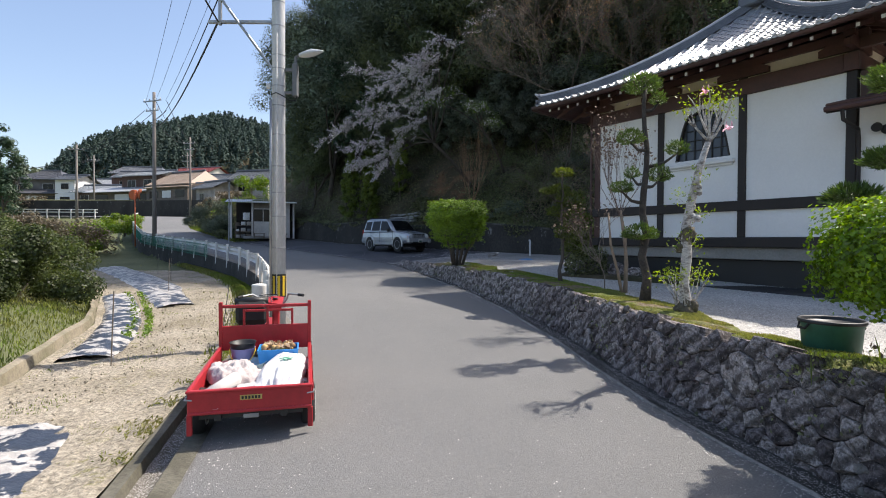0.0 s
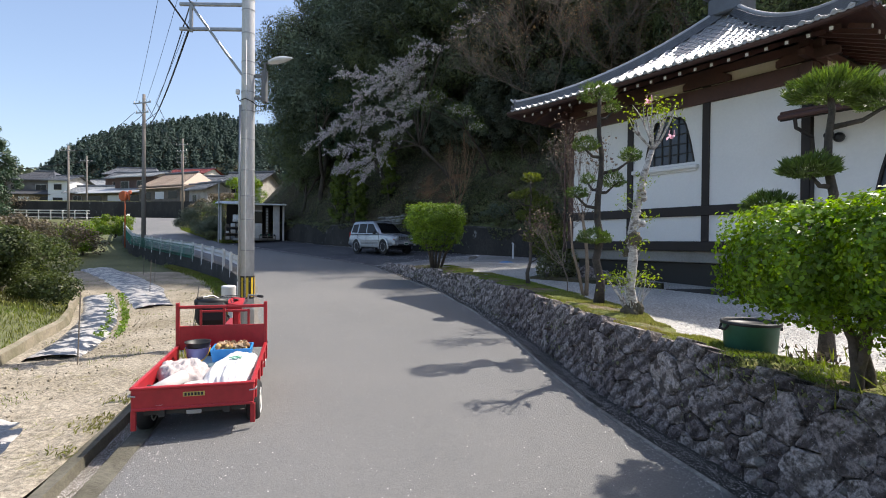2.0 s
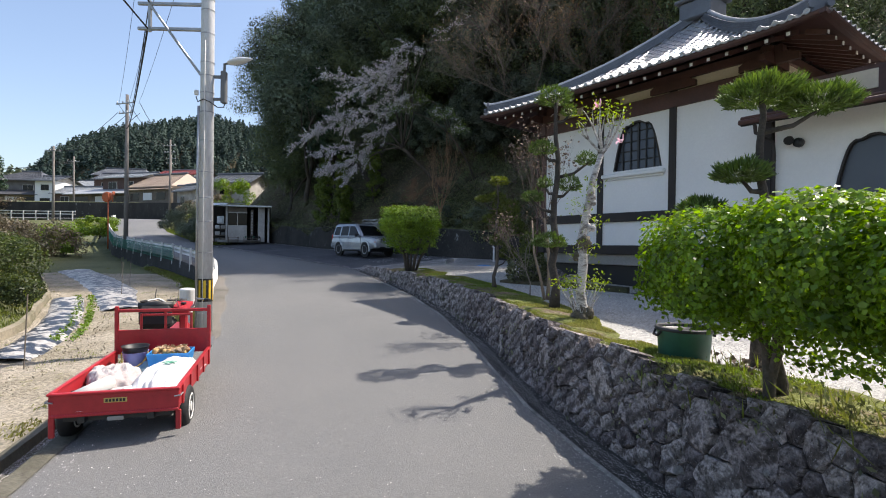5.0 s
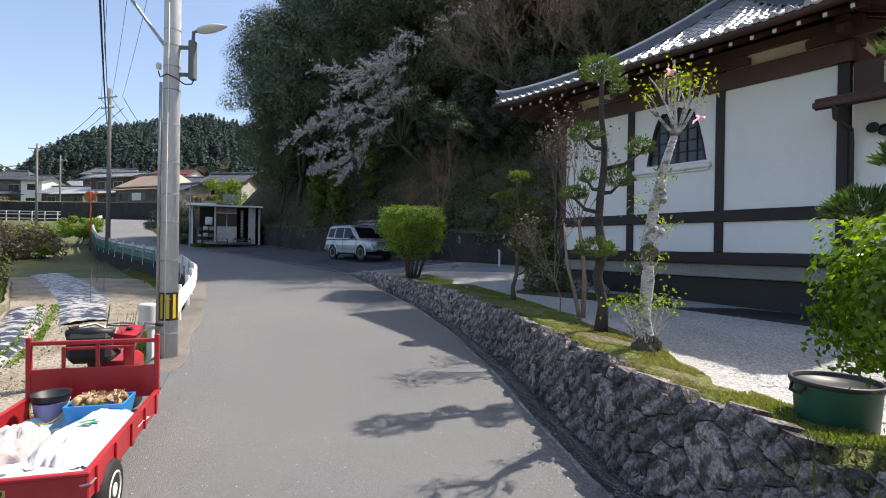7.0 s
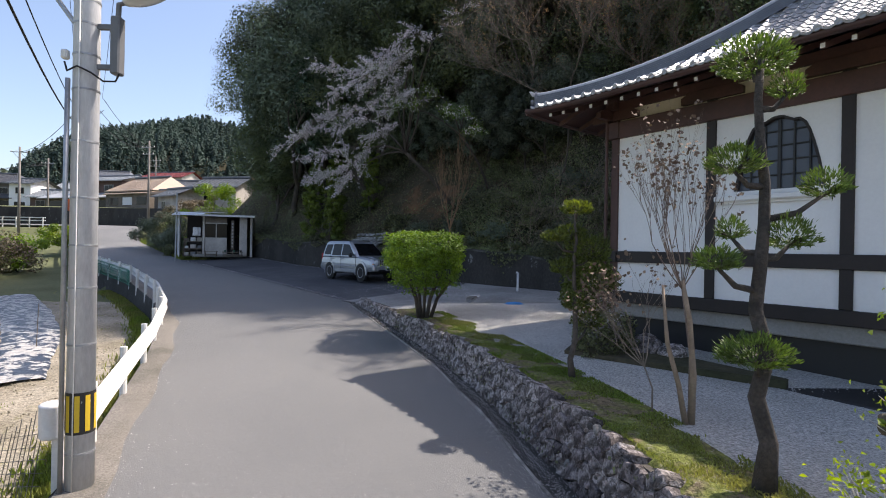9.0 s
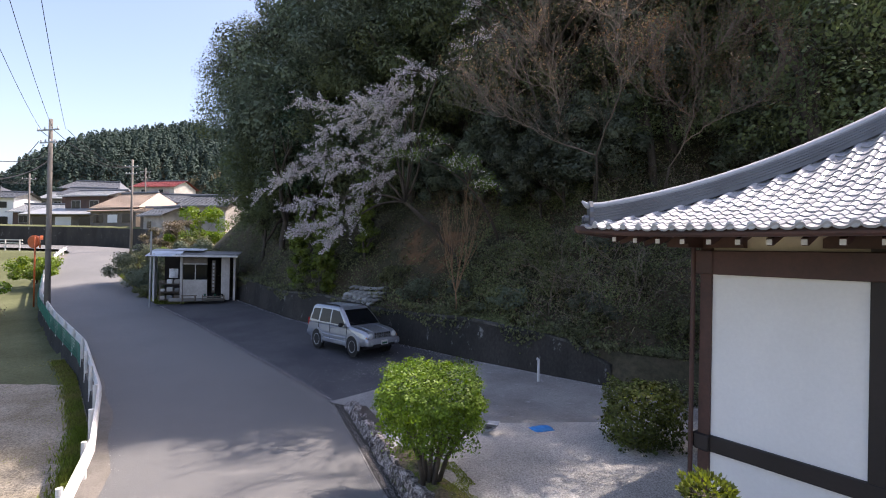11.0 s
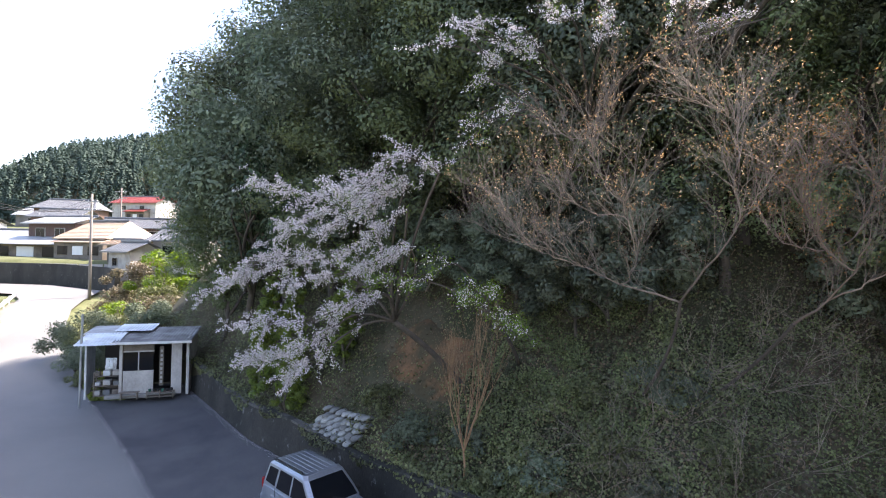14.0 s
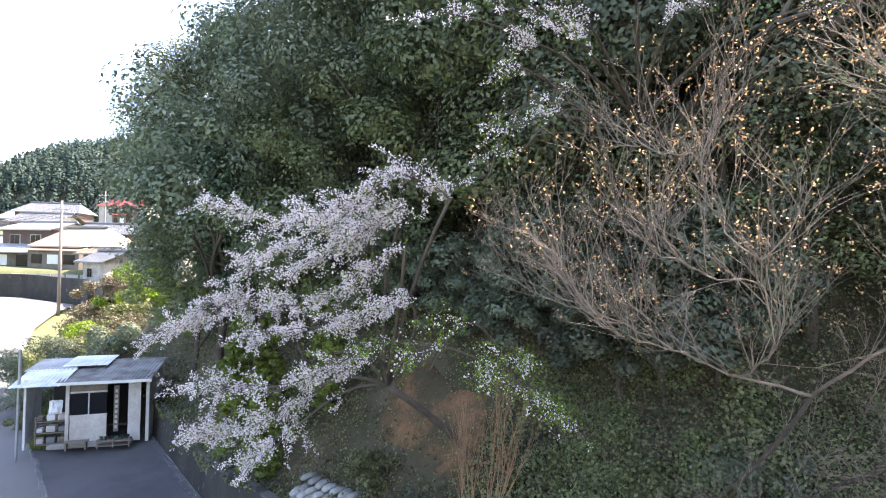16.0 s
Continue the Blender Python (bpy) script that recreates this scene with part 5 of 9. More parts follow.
for k in range(40):
    part("bulb", onion, None, tub, "dry golden bulb", m=pose(rng.uniform(-0.17, 0.17), rng.uniform(-0.12, 0.12), 0.2 + rng.uniform(0, 0.06), rng.uniform(-60, 60), rng.uniform(-60, 60), 0) @ Matrix.Scale(rng.uniform(0.8, 1.25), 4))
P = np.array([(rng.uniform(-0.16, 0.16), rng.uniform(-0.12, 0.12), 0.22 + 0.06 * rng.random()) for _ in range(260)])
M_HUSK = leaf_mat("dry_husk", (0.42, 0.3, 0.18), (0.62, 0.52, 0.4), 0.5, 0.2)
part("dry_tops", cards_mesh("dry_tops", P, rng.normal(0, 1, P.shape) + (0, 0, 0.8), 0.075, rng, M_HUSK, 0.3, 0.2), M_HUSK, tub, "crumpled dry onion tops")["kind"] = "stuff"
bk = thing("bucket", "lilac plastic bucket with a black tub stacked inside", "bucket", CART @ pose(-0.25, 1.56, FZ))
part("pail", Geo().lathe([(0.11, 0.0), (0.14, 0.22), (0.15, 0.23), (0.135, 0.22), (0.105, 0.02)], (0, 0, 0), 24), M_LILAC, bk, smooth=True)
part("inner_tub", Geo().lathe([(0.12, 0.16), (0.152, 0.29), (0.16, 0.3), (0.145, 0.29), (0.11, 0.18)], (0, 0, 0), 24), M_BLACKPAINT, bk, "black inner tub", smooth=True)
part("bail", Geo().tube([(0.15 * math.cos(a), -0.02 - 0.15 * math.sin(a) * 0.9, 0.22 - 0.16 * math.sin(a)) for a in np.linspace(0, math.pi, 12)], 0.006, 6), M_YELLOW, bk)
tagged(part("paper_roll", Geo().tube([(-0.42, 0.12, 0.07), (-0.2, 0.5, 0.12)], [0.06, 0.07], 14), mat("grey_paper", (0.5, 0.49, 0.47), 0.8, vary=0.1), smooth=True, m=CART @ pose(0.0, 0.0, FZ + 0.02)), "grey-white rolled sheet lying across the cart", "roll")
bs2 = thing("wash_basin", "pale blue plastic basin under the sack", "basin", CART @ pose(-0.16, 1.3, FZ))
part("bowl", Geo().lathe([(0.15, 0.0), (0.21, 0.11), (0.225, 0.115), (0.2, 0.105), (0.14, 0.015)], (0, 0, 0), 24), mat("pale_blue_plastic", (0.3, 0.45, 0.55), 0.5, vary=0.1), bs2, smooth=True)
tagged(part("iron_bar", Geo().tube([(-0.2, 0.1, 0.02), (-0.2, 0.1, 0.07), (0.02, 0.12, 0.08)], 0.01, 6), M_STEEL, m=CART @ pose(0.0, 0.05, FZ + 0.06)), "bent steel bar lying on the sheet", "bar")

# white drum standing by the pole
dr = thing("white_drum", "white plastic drum standing beside the utility pole", "drum", pose(-3.62, 10.05, 0.28))
part("drum_body", Geo().lathe([(0.005, 0.42), (0.13, 0.42), (0.138, 0.44), (0.138, 0.76), (0.143, 0.78), (0.12, 0.8), (0.05, 0.81), (0.005, 0.81)], (0, 0, 0), 20), M_PLWHITE, dr, smooth=True)
part("stand", Geo().box((0.05, 0, 0.1), (0.09, 0.09, 0.66), b=0.01), M_WHITE, dr, "white stand under the drum")

# ---- the parked car ----
CARM = pose(-2.7, 28.9, yard_z(-2.7, 28.9) + 0.012, 0, 0, math.degrees(math.atan2(-0.709, 0.705))) @ pose(0, 0, 0, 0, 2.0 * 0, 0)
# own axes: x forward, y to the car's left, z up
car = thing("suv", "silver-grey boxy off-road car with roof rails parked on the yard", "car", CARM @ Matrix.Diagonal((0.92, 0.98, 1.06, 1)))


def loft(secs, material, name, parent, label="", smooth=False):
    return part(name, Geo().sweep(secs), material, parent, label, smooth)


def ring(x, w, z0, z1, tuck=0.06, rnd=0.08):
    """A cross-section of the body at x: half-width w, from z0 to z1."""
    return [(x, -w + tuck, z0), (x, w - tuck, z0), (x, w, z0 + 0.16), (x, w, (z0 + z1) / 2 + 0.02), (x, w - 0.03, z1 - rnd), (x, w - rnd - 0.05, z1), (x, -w + rnd + 0.05, z1), (x, -w + 0.03, z1 - rnd), (x, -w, (z0 + z1) / 2 + 0.02), (x, -w, z0 + 0.16)]


body = loft([ring(-2.18, 0.80, 0.5, 0.95), ring(-2.13, 0.86, 0.42, 1.03), ring(-1.9, 0.875, 0.4, 1.05), ring(0.75, 0.875, 0.36, 1.05), ring(0.95, 0.87, 0.37, 1.06), ring(1.9, 0.85, 0.42, 0.96), ring(2.08, 0.82, 0.45, 0.9), ring(2.16, 0.76, 0.5, 0.84)], M_CAR, "body", car, "silver painted body")
part("lower_cladding", Geo().box((0, 0, 0.42), (3.1, 1.765, 0.2), b=0.04), M_CAR, body)


def cab(x, w, z):
    return [(x, -w, z), (x, w, z)]


def cab_ring(z, x0, x1, w):
    return [(x0, -w + 0.08, z), (x0, w - 0.08, z), (x0 + 0.08, w, z), (x1 - 0.1, w, z), (x1, w - 0.12, z), (x1, -w + 0.12, z), (x1 - 0.1, -w, z), (x0 + 0.08, -w, z)]


loft([cab_ring(1.03, -2.1, 1.02, 0.85), cab_ring(1.3, -2.03, 0.72, 0.80), cab_ring(1.62, -1.93, 0.28, 0.715), cab_ring(1.70, -1.82, 0.14, 0.64)], M_CAR, "cabin", body, "silver pillars and roof")
GL = []


def side_pt(x, z, s, out=0.012):
    w = np.interp(z, [1.03, 1.3, 1.62], [0.85, 0.80, 0.715]) + out
    return (x, s * w, z)


for s in (-1, 1):
    for nm, quad in (("front_window", [(0.74, 1.08), (0.16, 1.56), (-0.33, 1.58), (-0.33, 1.08)]), ("rear_window", [(-0.42, 1.08), (-0.42, 1.58), (-1.14, 1.58), (-1.2, 1.08)]), ("quarter_window", [(-1.32, 1.1), (-1.26, 1.56), (-1.78, 1.55), (-1.9, 1.12)])):
        a = [side_pt(x, z, s, 0.012) for x, z in quad]
        b = [side_pt(x, z, s, -0.02) for x, z in quad]
        part(nm, Geo().sweep([a, b]), M_GLASS, body, "dark tinted side glass")
    # door gaps, handles, side moulding, arches, mirrors, roof rail
    for x in (0.88, -0.37, -1.25):
        part("door_gap", Geo().box((x, s * 0.872, 0.75), (0.012, 0.014, 0.58)), M_BLACKPAINT, body)
    for x in (-0.2, -1.08):
        part("door_handle", Geo().box((x, s * 0.888, 0.93), (0.17, 0.03, 0.035), b=0.01), M_CAR, body)
    part("side_moulding", Geo().box((-0.2, s * 0.885, 0.62), (2.1, 0.03, 0.07), b=0.012), M_CAR, body)
    for x in (-1.33, 1.32):
        rails = []
        for a in np.linspace(-0.25, math.pi + 0.25, 13):
            c_, s_ = math.cos(a), math.sin(a)
            rails.append([(x + r_ * c_, s * yy, 0.37 + r_ * s_) for r_, yy in ((0.395, 0.84), (0.395, 0.915), (0.47, 0.905), (0.475, 0.85))])
        part("wheel_arch", Geo().sweep(rails), M_CAR, body, "flared silver arch")
        part("arch_liner", Geo().lathe([(0.39, 0.0), (0.39, 0.04)], (0, 0, 0), 22, Matrix.Translation((x, s * 0.845, 0.37)) @ Matrix.Rotation(s * -math.pi / 2, 4, "X")), M_BLACKPAINT, body)
        wm = Matrix.Translation((x, s * 0.79, 0.36)) @ Matrix.Rotation(-s * math.pi / 2, 4, "X")
        wheel = part("wheel", Geo().lathe([(0.22, -0.11), (0.32, -0.115), (0.355, -0.08), (0.36, 0), (0.355, 0.08), (0.32, 0.115), (0.22, 0.11)], (0, 0, 0), 28, wm), M_BLACK, car, "black tyre on alloy rim", smooth=True)
        part("rim", Geo().lathe([(0.22, 0.06), (0.225, 0.118), (0.2, 0.112), (0.19, 0.06)], (0, 0, 0), 28, wm), M_STEEL, wheel)
        part("disc", Geo().lathe([(0.19, 0.04), (0.19, 0.06), (0.02, 0.06)], (0, 0, 0), 20, wm), M_BLACKPAINT, wheel)
        for k in range(5):
            part("spoke", Geo().box((0.11, 0, 0.09), (0.2, 0.06, 0.035), wm @ Matrix.Rotation(k * 2 * math.pi / 5, 4, "Z"), b=0.01), M_STEEL, wheel)
    part("door_mirror", Geo().box((0.62, s * 0.98, 1.1), (0.12, 0.2, 0.16), b=0.04), M_BLACK, body)
    part("roof_rail", Geo().tube([(0.0, s * 0.6, 1.69), (-0.1, s * 0.6, 1.745), (-1.65, s * 0.6, 1.745), (-1.78, s * 0.6, 1.69)], 0.024, 8), M_BLACK, body)
    part("headlight", Geo().lathe([(0.115, 0.0), (0.12, 0.03), (0.09, 0.05), (0.02, 0.06)], (0, 0, 0), 20, Matrix.Translation((2.125, s * 0.58, 0.79)) @ Matrix.Rotation(math.pi / 2, 4, "Y")), M_LAMP, body, "round clear headlight", smooth=True)
    part("indicator", Geo().box((2.1, s * 0.76, 0.74), (0.1, 0.08, 0.06), b=0.02), mat("amber_plastic", (0.7, 0.25, 0.03), 0.3), body)
    part("tail_lamp", Geo().box((-2.12, s * 0.78, 1.0), (0.08, 0.14, 0.3), b=0.02), mat("red_lens", (0.4, 0.02, 0.02), 0.25), body)
    part("fog_lamp", Geo().lathe([(0.05, 0), (0.05, 0.03), (0.01, 0.04)], (0, 0, 0), 14, Matrix.Translation((2.27, s * 0.62, 0.53)) @ Matrix.Rotation(math.pi / 2, 4, "Y")), M_LAMP, body)
part("windscreen", Geo().sweep([[(x + q, -w, z), (x + q, 0, z + 0.004), (x + q, w, z), (x + q - 0.05, w, z), (x + q - 0.05, -w, z)] for x, w, z, q in ((0.965, 0.725, 1.085, 0.012), (0.72, 0.675, 1.3, 0.02), (0.30, 0.59, 1.605, 0.022))]), M_GLASS, body, "dark windscreen")
for s in (-1, 1):
    part("wiper", Geo().tube([(0.99, s * 0.3, 1.09), (0.86, s * 0.3 - 0.42, 1.2)], 0.009, 5), M_BLACK, body)
    part("bonnet_crease", Geo().tube([(1.05, s * 0.45, 1.055), (1.6, s * 0.43, 1.005), (2.02, s * 0.4, 0.925)], 0.022, 6), M_CAR, body, smooth=True)
part("rear_glass", Geo().sweep([[(-2.085, -0.62, 1.12), (-2.085, 0.62, 1.12), (-1.965, 0.56, 1.56), (-1.965, -0.56, 1.56)], [(-2.04, -0.62, 1.12), (-2.04, 0.62, 1.12), (-1.92, 0.56, 1.56), (-1.92, -0.56, 1.56)]]), M_GLASS, body)
part("front_bumper", Geo().box((2.18, 0, 0.56), (0.24, 1.7, 0.24), b=0.06), M_CAR, body, "silver front bumper")
part("bumper_intake", Geo().box((2.2, 0, 0.47), (0.22, 1.1, 0.1), b=0.02), M_BLACKPAINT, body)
part("rear_bumper", Geo().box((-2.2, 0, 0.56), (0.2, 1.7, 0.24), b=0.06), M_CAR, body)
gr = part("grille", Geo().box((2.135, 0, 0.80), (0.05, 0.84, 0.2), b=0.015), M_BLACKPAINT, body, "black grille with upright slots")
for k in range(8):
    part("grille_bar", Geo().box((2.15, -0.42 + k * 0.12, 0.80), (0.055, 0.02, 0.2), b=0.006), M_CAR, gr)
part("number_plate", Geo().box((2.31, 0, 0.56), (0.015, 0.33, 0.165), b=0.004), M_WHITE, body, "white number plate with plain bars")
part("plate_bar", Geo().box((2.32, 0, 0.535), (0.006, 0.24, 0.07)), mat("plate_green", (0.04, 0.16, 0.1), 0.6), body)
part("bonnet_gap", Geo().box((1.5, -0.66, 1.0), (1.1, 0.012, 0.02), Matrix.Translation((1.5, 0, 1.0)) @ Matrix.Rotation(0.09, 4, "Y") @ Matrix.Translation((-1.5, 0, -1.0))), M_BLACKPAINT, body)
for k in range(6):
    part("roof_groove", Geo().box((-0.85, -0.45 + k * 0.18, 1.702), (1.75, 0.05, 0.012), b=0.005), M_CAR, body)
part("underside", Geo().box((0, 0, 0.36), (3.6, 1.4, 0.16)), M_BLACKPAINT, body)

# ---- lean-to shed ----
M_TINDARK = mat("dark_tin", (0.27, 0.26, 0.25), 0.6, 0.3, vary=0.2, big=1, fine=9, col2=(0.09, 0.08, 0.075), wear=(0.3, 0.29, 0.27), wear_at=0.6)
M_TINBLUE = mat("pale_tin", (0.72, 0.75, 0.78), 0.45, 0.3, vary=0.1, big=1, fine=9, col2=(0.45, 0.48, 0.5))
SA, SB = Vector((-16.5, 39.8, 2.05)), Vector((-12.0, 41.0, 2.1))
sdir = (SB - SA)
SL = math.hypot(sdir.x, sdir.y)
SHED = pose(SA.x, SA.y, 2.05, 0, 0, math.degrees(math.atan2(sdir.y, sdir.x)))
shed = thing("roadside_shed", "weathered lean-to shed with tin roof, one bay open", "shed", SHED @ Matrix.Diagonal((1, 1, 1.2, 1)))
SD = 3.0
part("post", Geo().box((0, 0, 1.25), (0.09, 0.09, 2.5), b=0.01), M_WHITE, shed, "flaking white corner post")
for x, z in ((1.55, 2.45), (SL, 2.35)):
    part("post", Geo().box((x, 0, z / 2), (0.14, 0.1, z), b=0.01), M_PANEL, shed)
part("back_wall", Geo().box((SL / 2, SD, 1.25), (SL, 0.06, 2.5)), M_DARKWOOD, shed, "grey board back wall")
part("end_wall", Geo().box((SL, SD / 2, 1.25), (0.06, SD, 2.5)), M_PANEL, shed)
part("partition", Geo().box((1.6, SD / 2, 1.2), (0.06, SD, 2.4)), M_BOARD, shed)
part("front_panel", Geo().box((2.35, 0.0, 0.62), (1.4, 0.05, 0.92), b=0.006), M_PANEL, shed, "pale sheet panel below the window")
part("front_panel", Geo().box((4.12, 0.02, 1.2), (0.5, 0.05, 2.3), b=0.006), M_PANEL, shed)
part("front_panel", Geo().box((2.35, 0.0, 2.14), (1.4, 0.05, 0.36), b=0.006), M_BOARD, shed)
win = part("window", Geo().box((2.35, 0, 1.1), (1.42, 0.07, 0.06)).box((2.35, 0, 1.96), (1.42, 0.07, 0.06)).box((2.35, 0, 1.52), (0.05, 0.07, 0.9)), M_PANEL, shed, "sliding window in a pale wooden frame")
for x in (2.0, 2.7):
    part("pane", Geo().box((x, 0.02, 1.53), (0.66, 0.012, 0.82)), M_GLASS, win)
part("notice_board", Geo().box((3.42, -0.04, 1.3), (0.2, 0.03, 1.7), b=0.005), M_BOARD, shed, "tall narrow board with faded lettering")
for k in range(8):
    part("faded_mark", Geo().box((3.42, -0.058, 0.62 + k * 0.19), (0.1, 0.006, 0.11)), M_PANEL, shed)
part("side_sheet", Geo().box((-0.12, 0.75, 1.12), (0.04, 0.8, 2.1), b=0.004), M_TINBLUE, shed, "upright pale tin sheet")
part("side_sheet", Geo().box((-0.4, 2.2, 1.15), (0.04, 1.0, 2.2), b=0.004), M_TINBLUE, shed)
part("threshold", Geo().box((2.5, -0.12, 0.08), (3.2, 0.3, 0.16), b=0.02), M_CONC, shed)


def tin_roof(x0, x1, y0, y1, z0, z1, name, material, label):
    """A corrugated sheet that rises from y0 to y1."""
    n = int((x1 - x0) / 0.038)
    rows = []
    for y, z in ((y0, z0), ((y0 + y1) / 2, (z0 + z1) / 2 + 0.01), (y1, z1)):
        rows.append([(x0 + (x1 - x0) * i / n, y, z + 0.012 * math.cos(i * math.pi / 2)) for i in range(n + 1)])
    low = [[(x, y, z - 0.012) for x, y, z in r] for r in rows]
    return part(name, Geo().grid(rows).grid(low), material, shed, label)


tin_roof(1.25, SL + 0.2, -0.55, SD + 0.3, 2.42, 2.62, "roof_sheet", M_TINDARK, "dark weathered corrugated roof sheet")
tin_roof(-0.35, 1.5, -0.7, 1.3, 2.36, 2.62, "roof_sheet", M_TINBLUE, "pale blue-grey corrugated roof sheet")
tin_roof(-0.5, 1.4, 1.1, SD + 0.3, 2.6, 2.72, "roof_sheet", M_TIN, "rusty corrugated roof sheet")
tin_roof(0.8, 2.6, 1.6, SD + 0.5, 2.66, 2.76, "roof_sheet", M_TINBLUE, "pale corrugated roof patch")
part("eaves_board", Geo().box(((1.2 + SL + 0.2) / 2, -0.56, 2.385), (SL - 0.9, 0.03, 0.1)), M_WHITE, shed)

bench = thing("bench", "low weathered wooden bench in front of the shed", "bench", SHED @ pose(2.1, -0.6, 0.04))
part("seat", Geo().box((0, 0, 0.36), (0.9, 0.3, 0.04), b=0.006), M_BOARD, bench)
for x in (-0.36, 0.36):
    part("leg", Geo().box((x, 0, 0.17), (0.06, 0.26, 0.34), b=0.005), M_BOARD, bench)
part("stretcher", Geo().box((0, 0, 0.15), (0.7, 0.04, 0.06)), M_BOARD, bench)
rack = thing("plant_rack", "low wooden rack with small pots beside the shed wall", "rack", SHED @ pose(3.5, -0.55, 0.04))
part("shelf", Geo().box((0, 0, 0.3), (1.3, 0.4, 0.03), b=0.004), M_BOARD, rack)
part("shelf", Geo().box((0, 0, 0.1), (1.3, 0.4, 0.03), b=0.004), M_BOARD, rack)
for x in (-0.6, 0.0, 0.6):
    part("upright", Geo().box((x, -0.15, 0.2), (0.05, 0.05, 0.4)), M_BOARD, rack)
rng = np.random.default_rng(21)
for k in range(6):
    pt = thing("flower_pot", "small dark plastic plant pot on the rack", "plant pot", SHED @ pose(3.0 + k * 0.2, -0.55 + rng.uniform(-0.08, 0.08), 0.356), "pots on the rack")
    part("pot", Geo().lathe([(0.05, 0), (0.075, 0.13), (0.08, 0.14), (0.06, 0.12)], (0, 0, 0), 12), M_BLACK if k % 3 else M_GREENPL, pt)
stack = thing("timber_stack", "stacked old boards and poles inside the open bay", "timber", SHED @ pose(0.3, 1.0, 0.0))
for k in range(16):
    part("board", Geo().box((rng.uniform(0, 0.7), rng.uniform(-0.3, 0.7), 0.08 + 0.07 * (k % 8)), (rng.uniform(0.6, 1.0), rng.uniform(0.1, 0.25), 0.05), Matrix.Rotation(rng.uniform(-0.2, 0.2), 4, "Z")), M_BOARD, stack)
shelfu = thing("storage_shelf", "rough wooden storage shelf full of odds and ends", "shelf", SHED @ pose(0.85, 0.55, 0.0))
for z in (0.05, 0.55, 1.05):
    part("shelf", Geo().box((0, 0, z), (1.2, 0.45, 0.04)), M_BOARD, shelfu)
for x in (-0.58, 0.58):
    for yy in (-0.2, 0.2):
        part("upright", Geo().box((x, yy, 0.65), (0.05, 0.05, 1.3)), M_BOARD, shelfu)
for k in range(9):
    bx = SHED @ pose(0.4 + (k % 3) * 0.42, 0.52, 0.08 + 0.5 * (k // 3))
    w = rng.uniform(0.2, 0.34)
    tagged(part("storage_box", Geo().box((0, 0, w * 0.4), (w, 0.3, w * 0.8), b=0.02), (M_PANEL, M_CARGREY, M_BOARD, M_PLWHITE)[k % 4], m=bx), "small worn box stored on the shed shelf", "box", "boxes on the shelf")
tagged(part("hanging_cloth", sheet_heap(rng, 0.5, 0.6, 0.12, rough=0.6), M_PLWHITE, smooth=True, m=SHED @ pose(1.1, 0.05, 1.75, 80, 0, 0)), "crumpled pale cloth hanging in the open bay", "cloth")
utility = thing("drain_pipe", "short white standpipe at the foot of the wall", "pipe", pose(4.15, 24.35, yard_z(4.15, 24.3)))
part("pipe", Geo().tube([(0, 0, -0.1), (0, 0, 0.75), (-0.06, 0.0, 0.78)], 0.045, 10), M_PLWHITE, utility)
stick = tagged(part("leaning_bamboo", Geo().tube([(6.6, 24.2, 1.0), (6.9, 24.5, 2.2), (7.6, 24.9, 3.0)], 0.02, 6), mat("bamboo", (0.4, 0.34, 0.2), 0.6)), "thin bent bamboo pole leaning by the slope", "pole")
pole_thin = tagged(part("steel_post", Geo().tube([(-16.55, 39.45, 1.6), (-16.5, 39.45, 6.4)], 0.055, 8), M_STEEL), "thin grey steel post in front of the shed", "post")

# sandbags on the wall behind the car
for k in range(35):
    row, col = k // 7, k % 7
    u = (col + 0.5 * (row % 2)) * 0.36
    bagm = Matrix.Translation(slope_point(4.45 + u / 8.4, 0.1 + 0.2 * row) + Vector((0, 0, 0.02 + 0.075 * row))) @ pose(0, 0, 0, rng.uniform(-6, 6), rng.uniform(-6, 6), 48 + rng.uniform(-14, 14))
    bag = part("sandbag", Geo().sweep([[(u, w * math.cos(a), h + h * math.sin(a)) for a in np.linspace(0, 2 * math.pi, 9)[:-1]] for u, w, h in ((-0.27, 0.1, 0.03), (-0.2, 0.15, 0.07), (0, 0.17, 0.085), (0.2, 0.15, 0.07), (0.27, 0.1, 0.03))]), mat("sandbag_cloth", (0.25, 0.25, 0.235), 0.85, vary=0.25, big=3, fine=14, bump=0.5, bump_scale=25, col2=(0.17, 0.17, 0.16), obj=0.35), smooth=True, m=bagm) if k == 0 else new("sandbag", bag.data)
    bag.matrix_basis = bagm
    tagged(bag, "weathered white sandbag stacked on the slope wall", "sandbag", "sandbags behind the car")

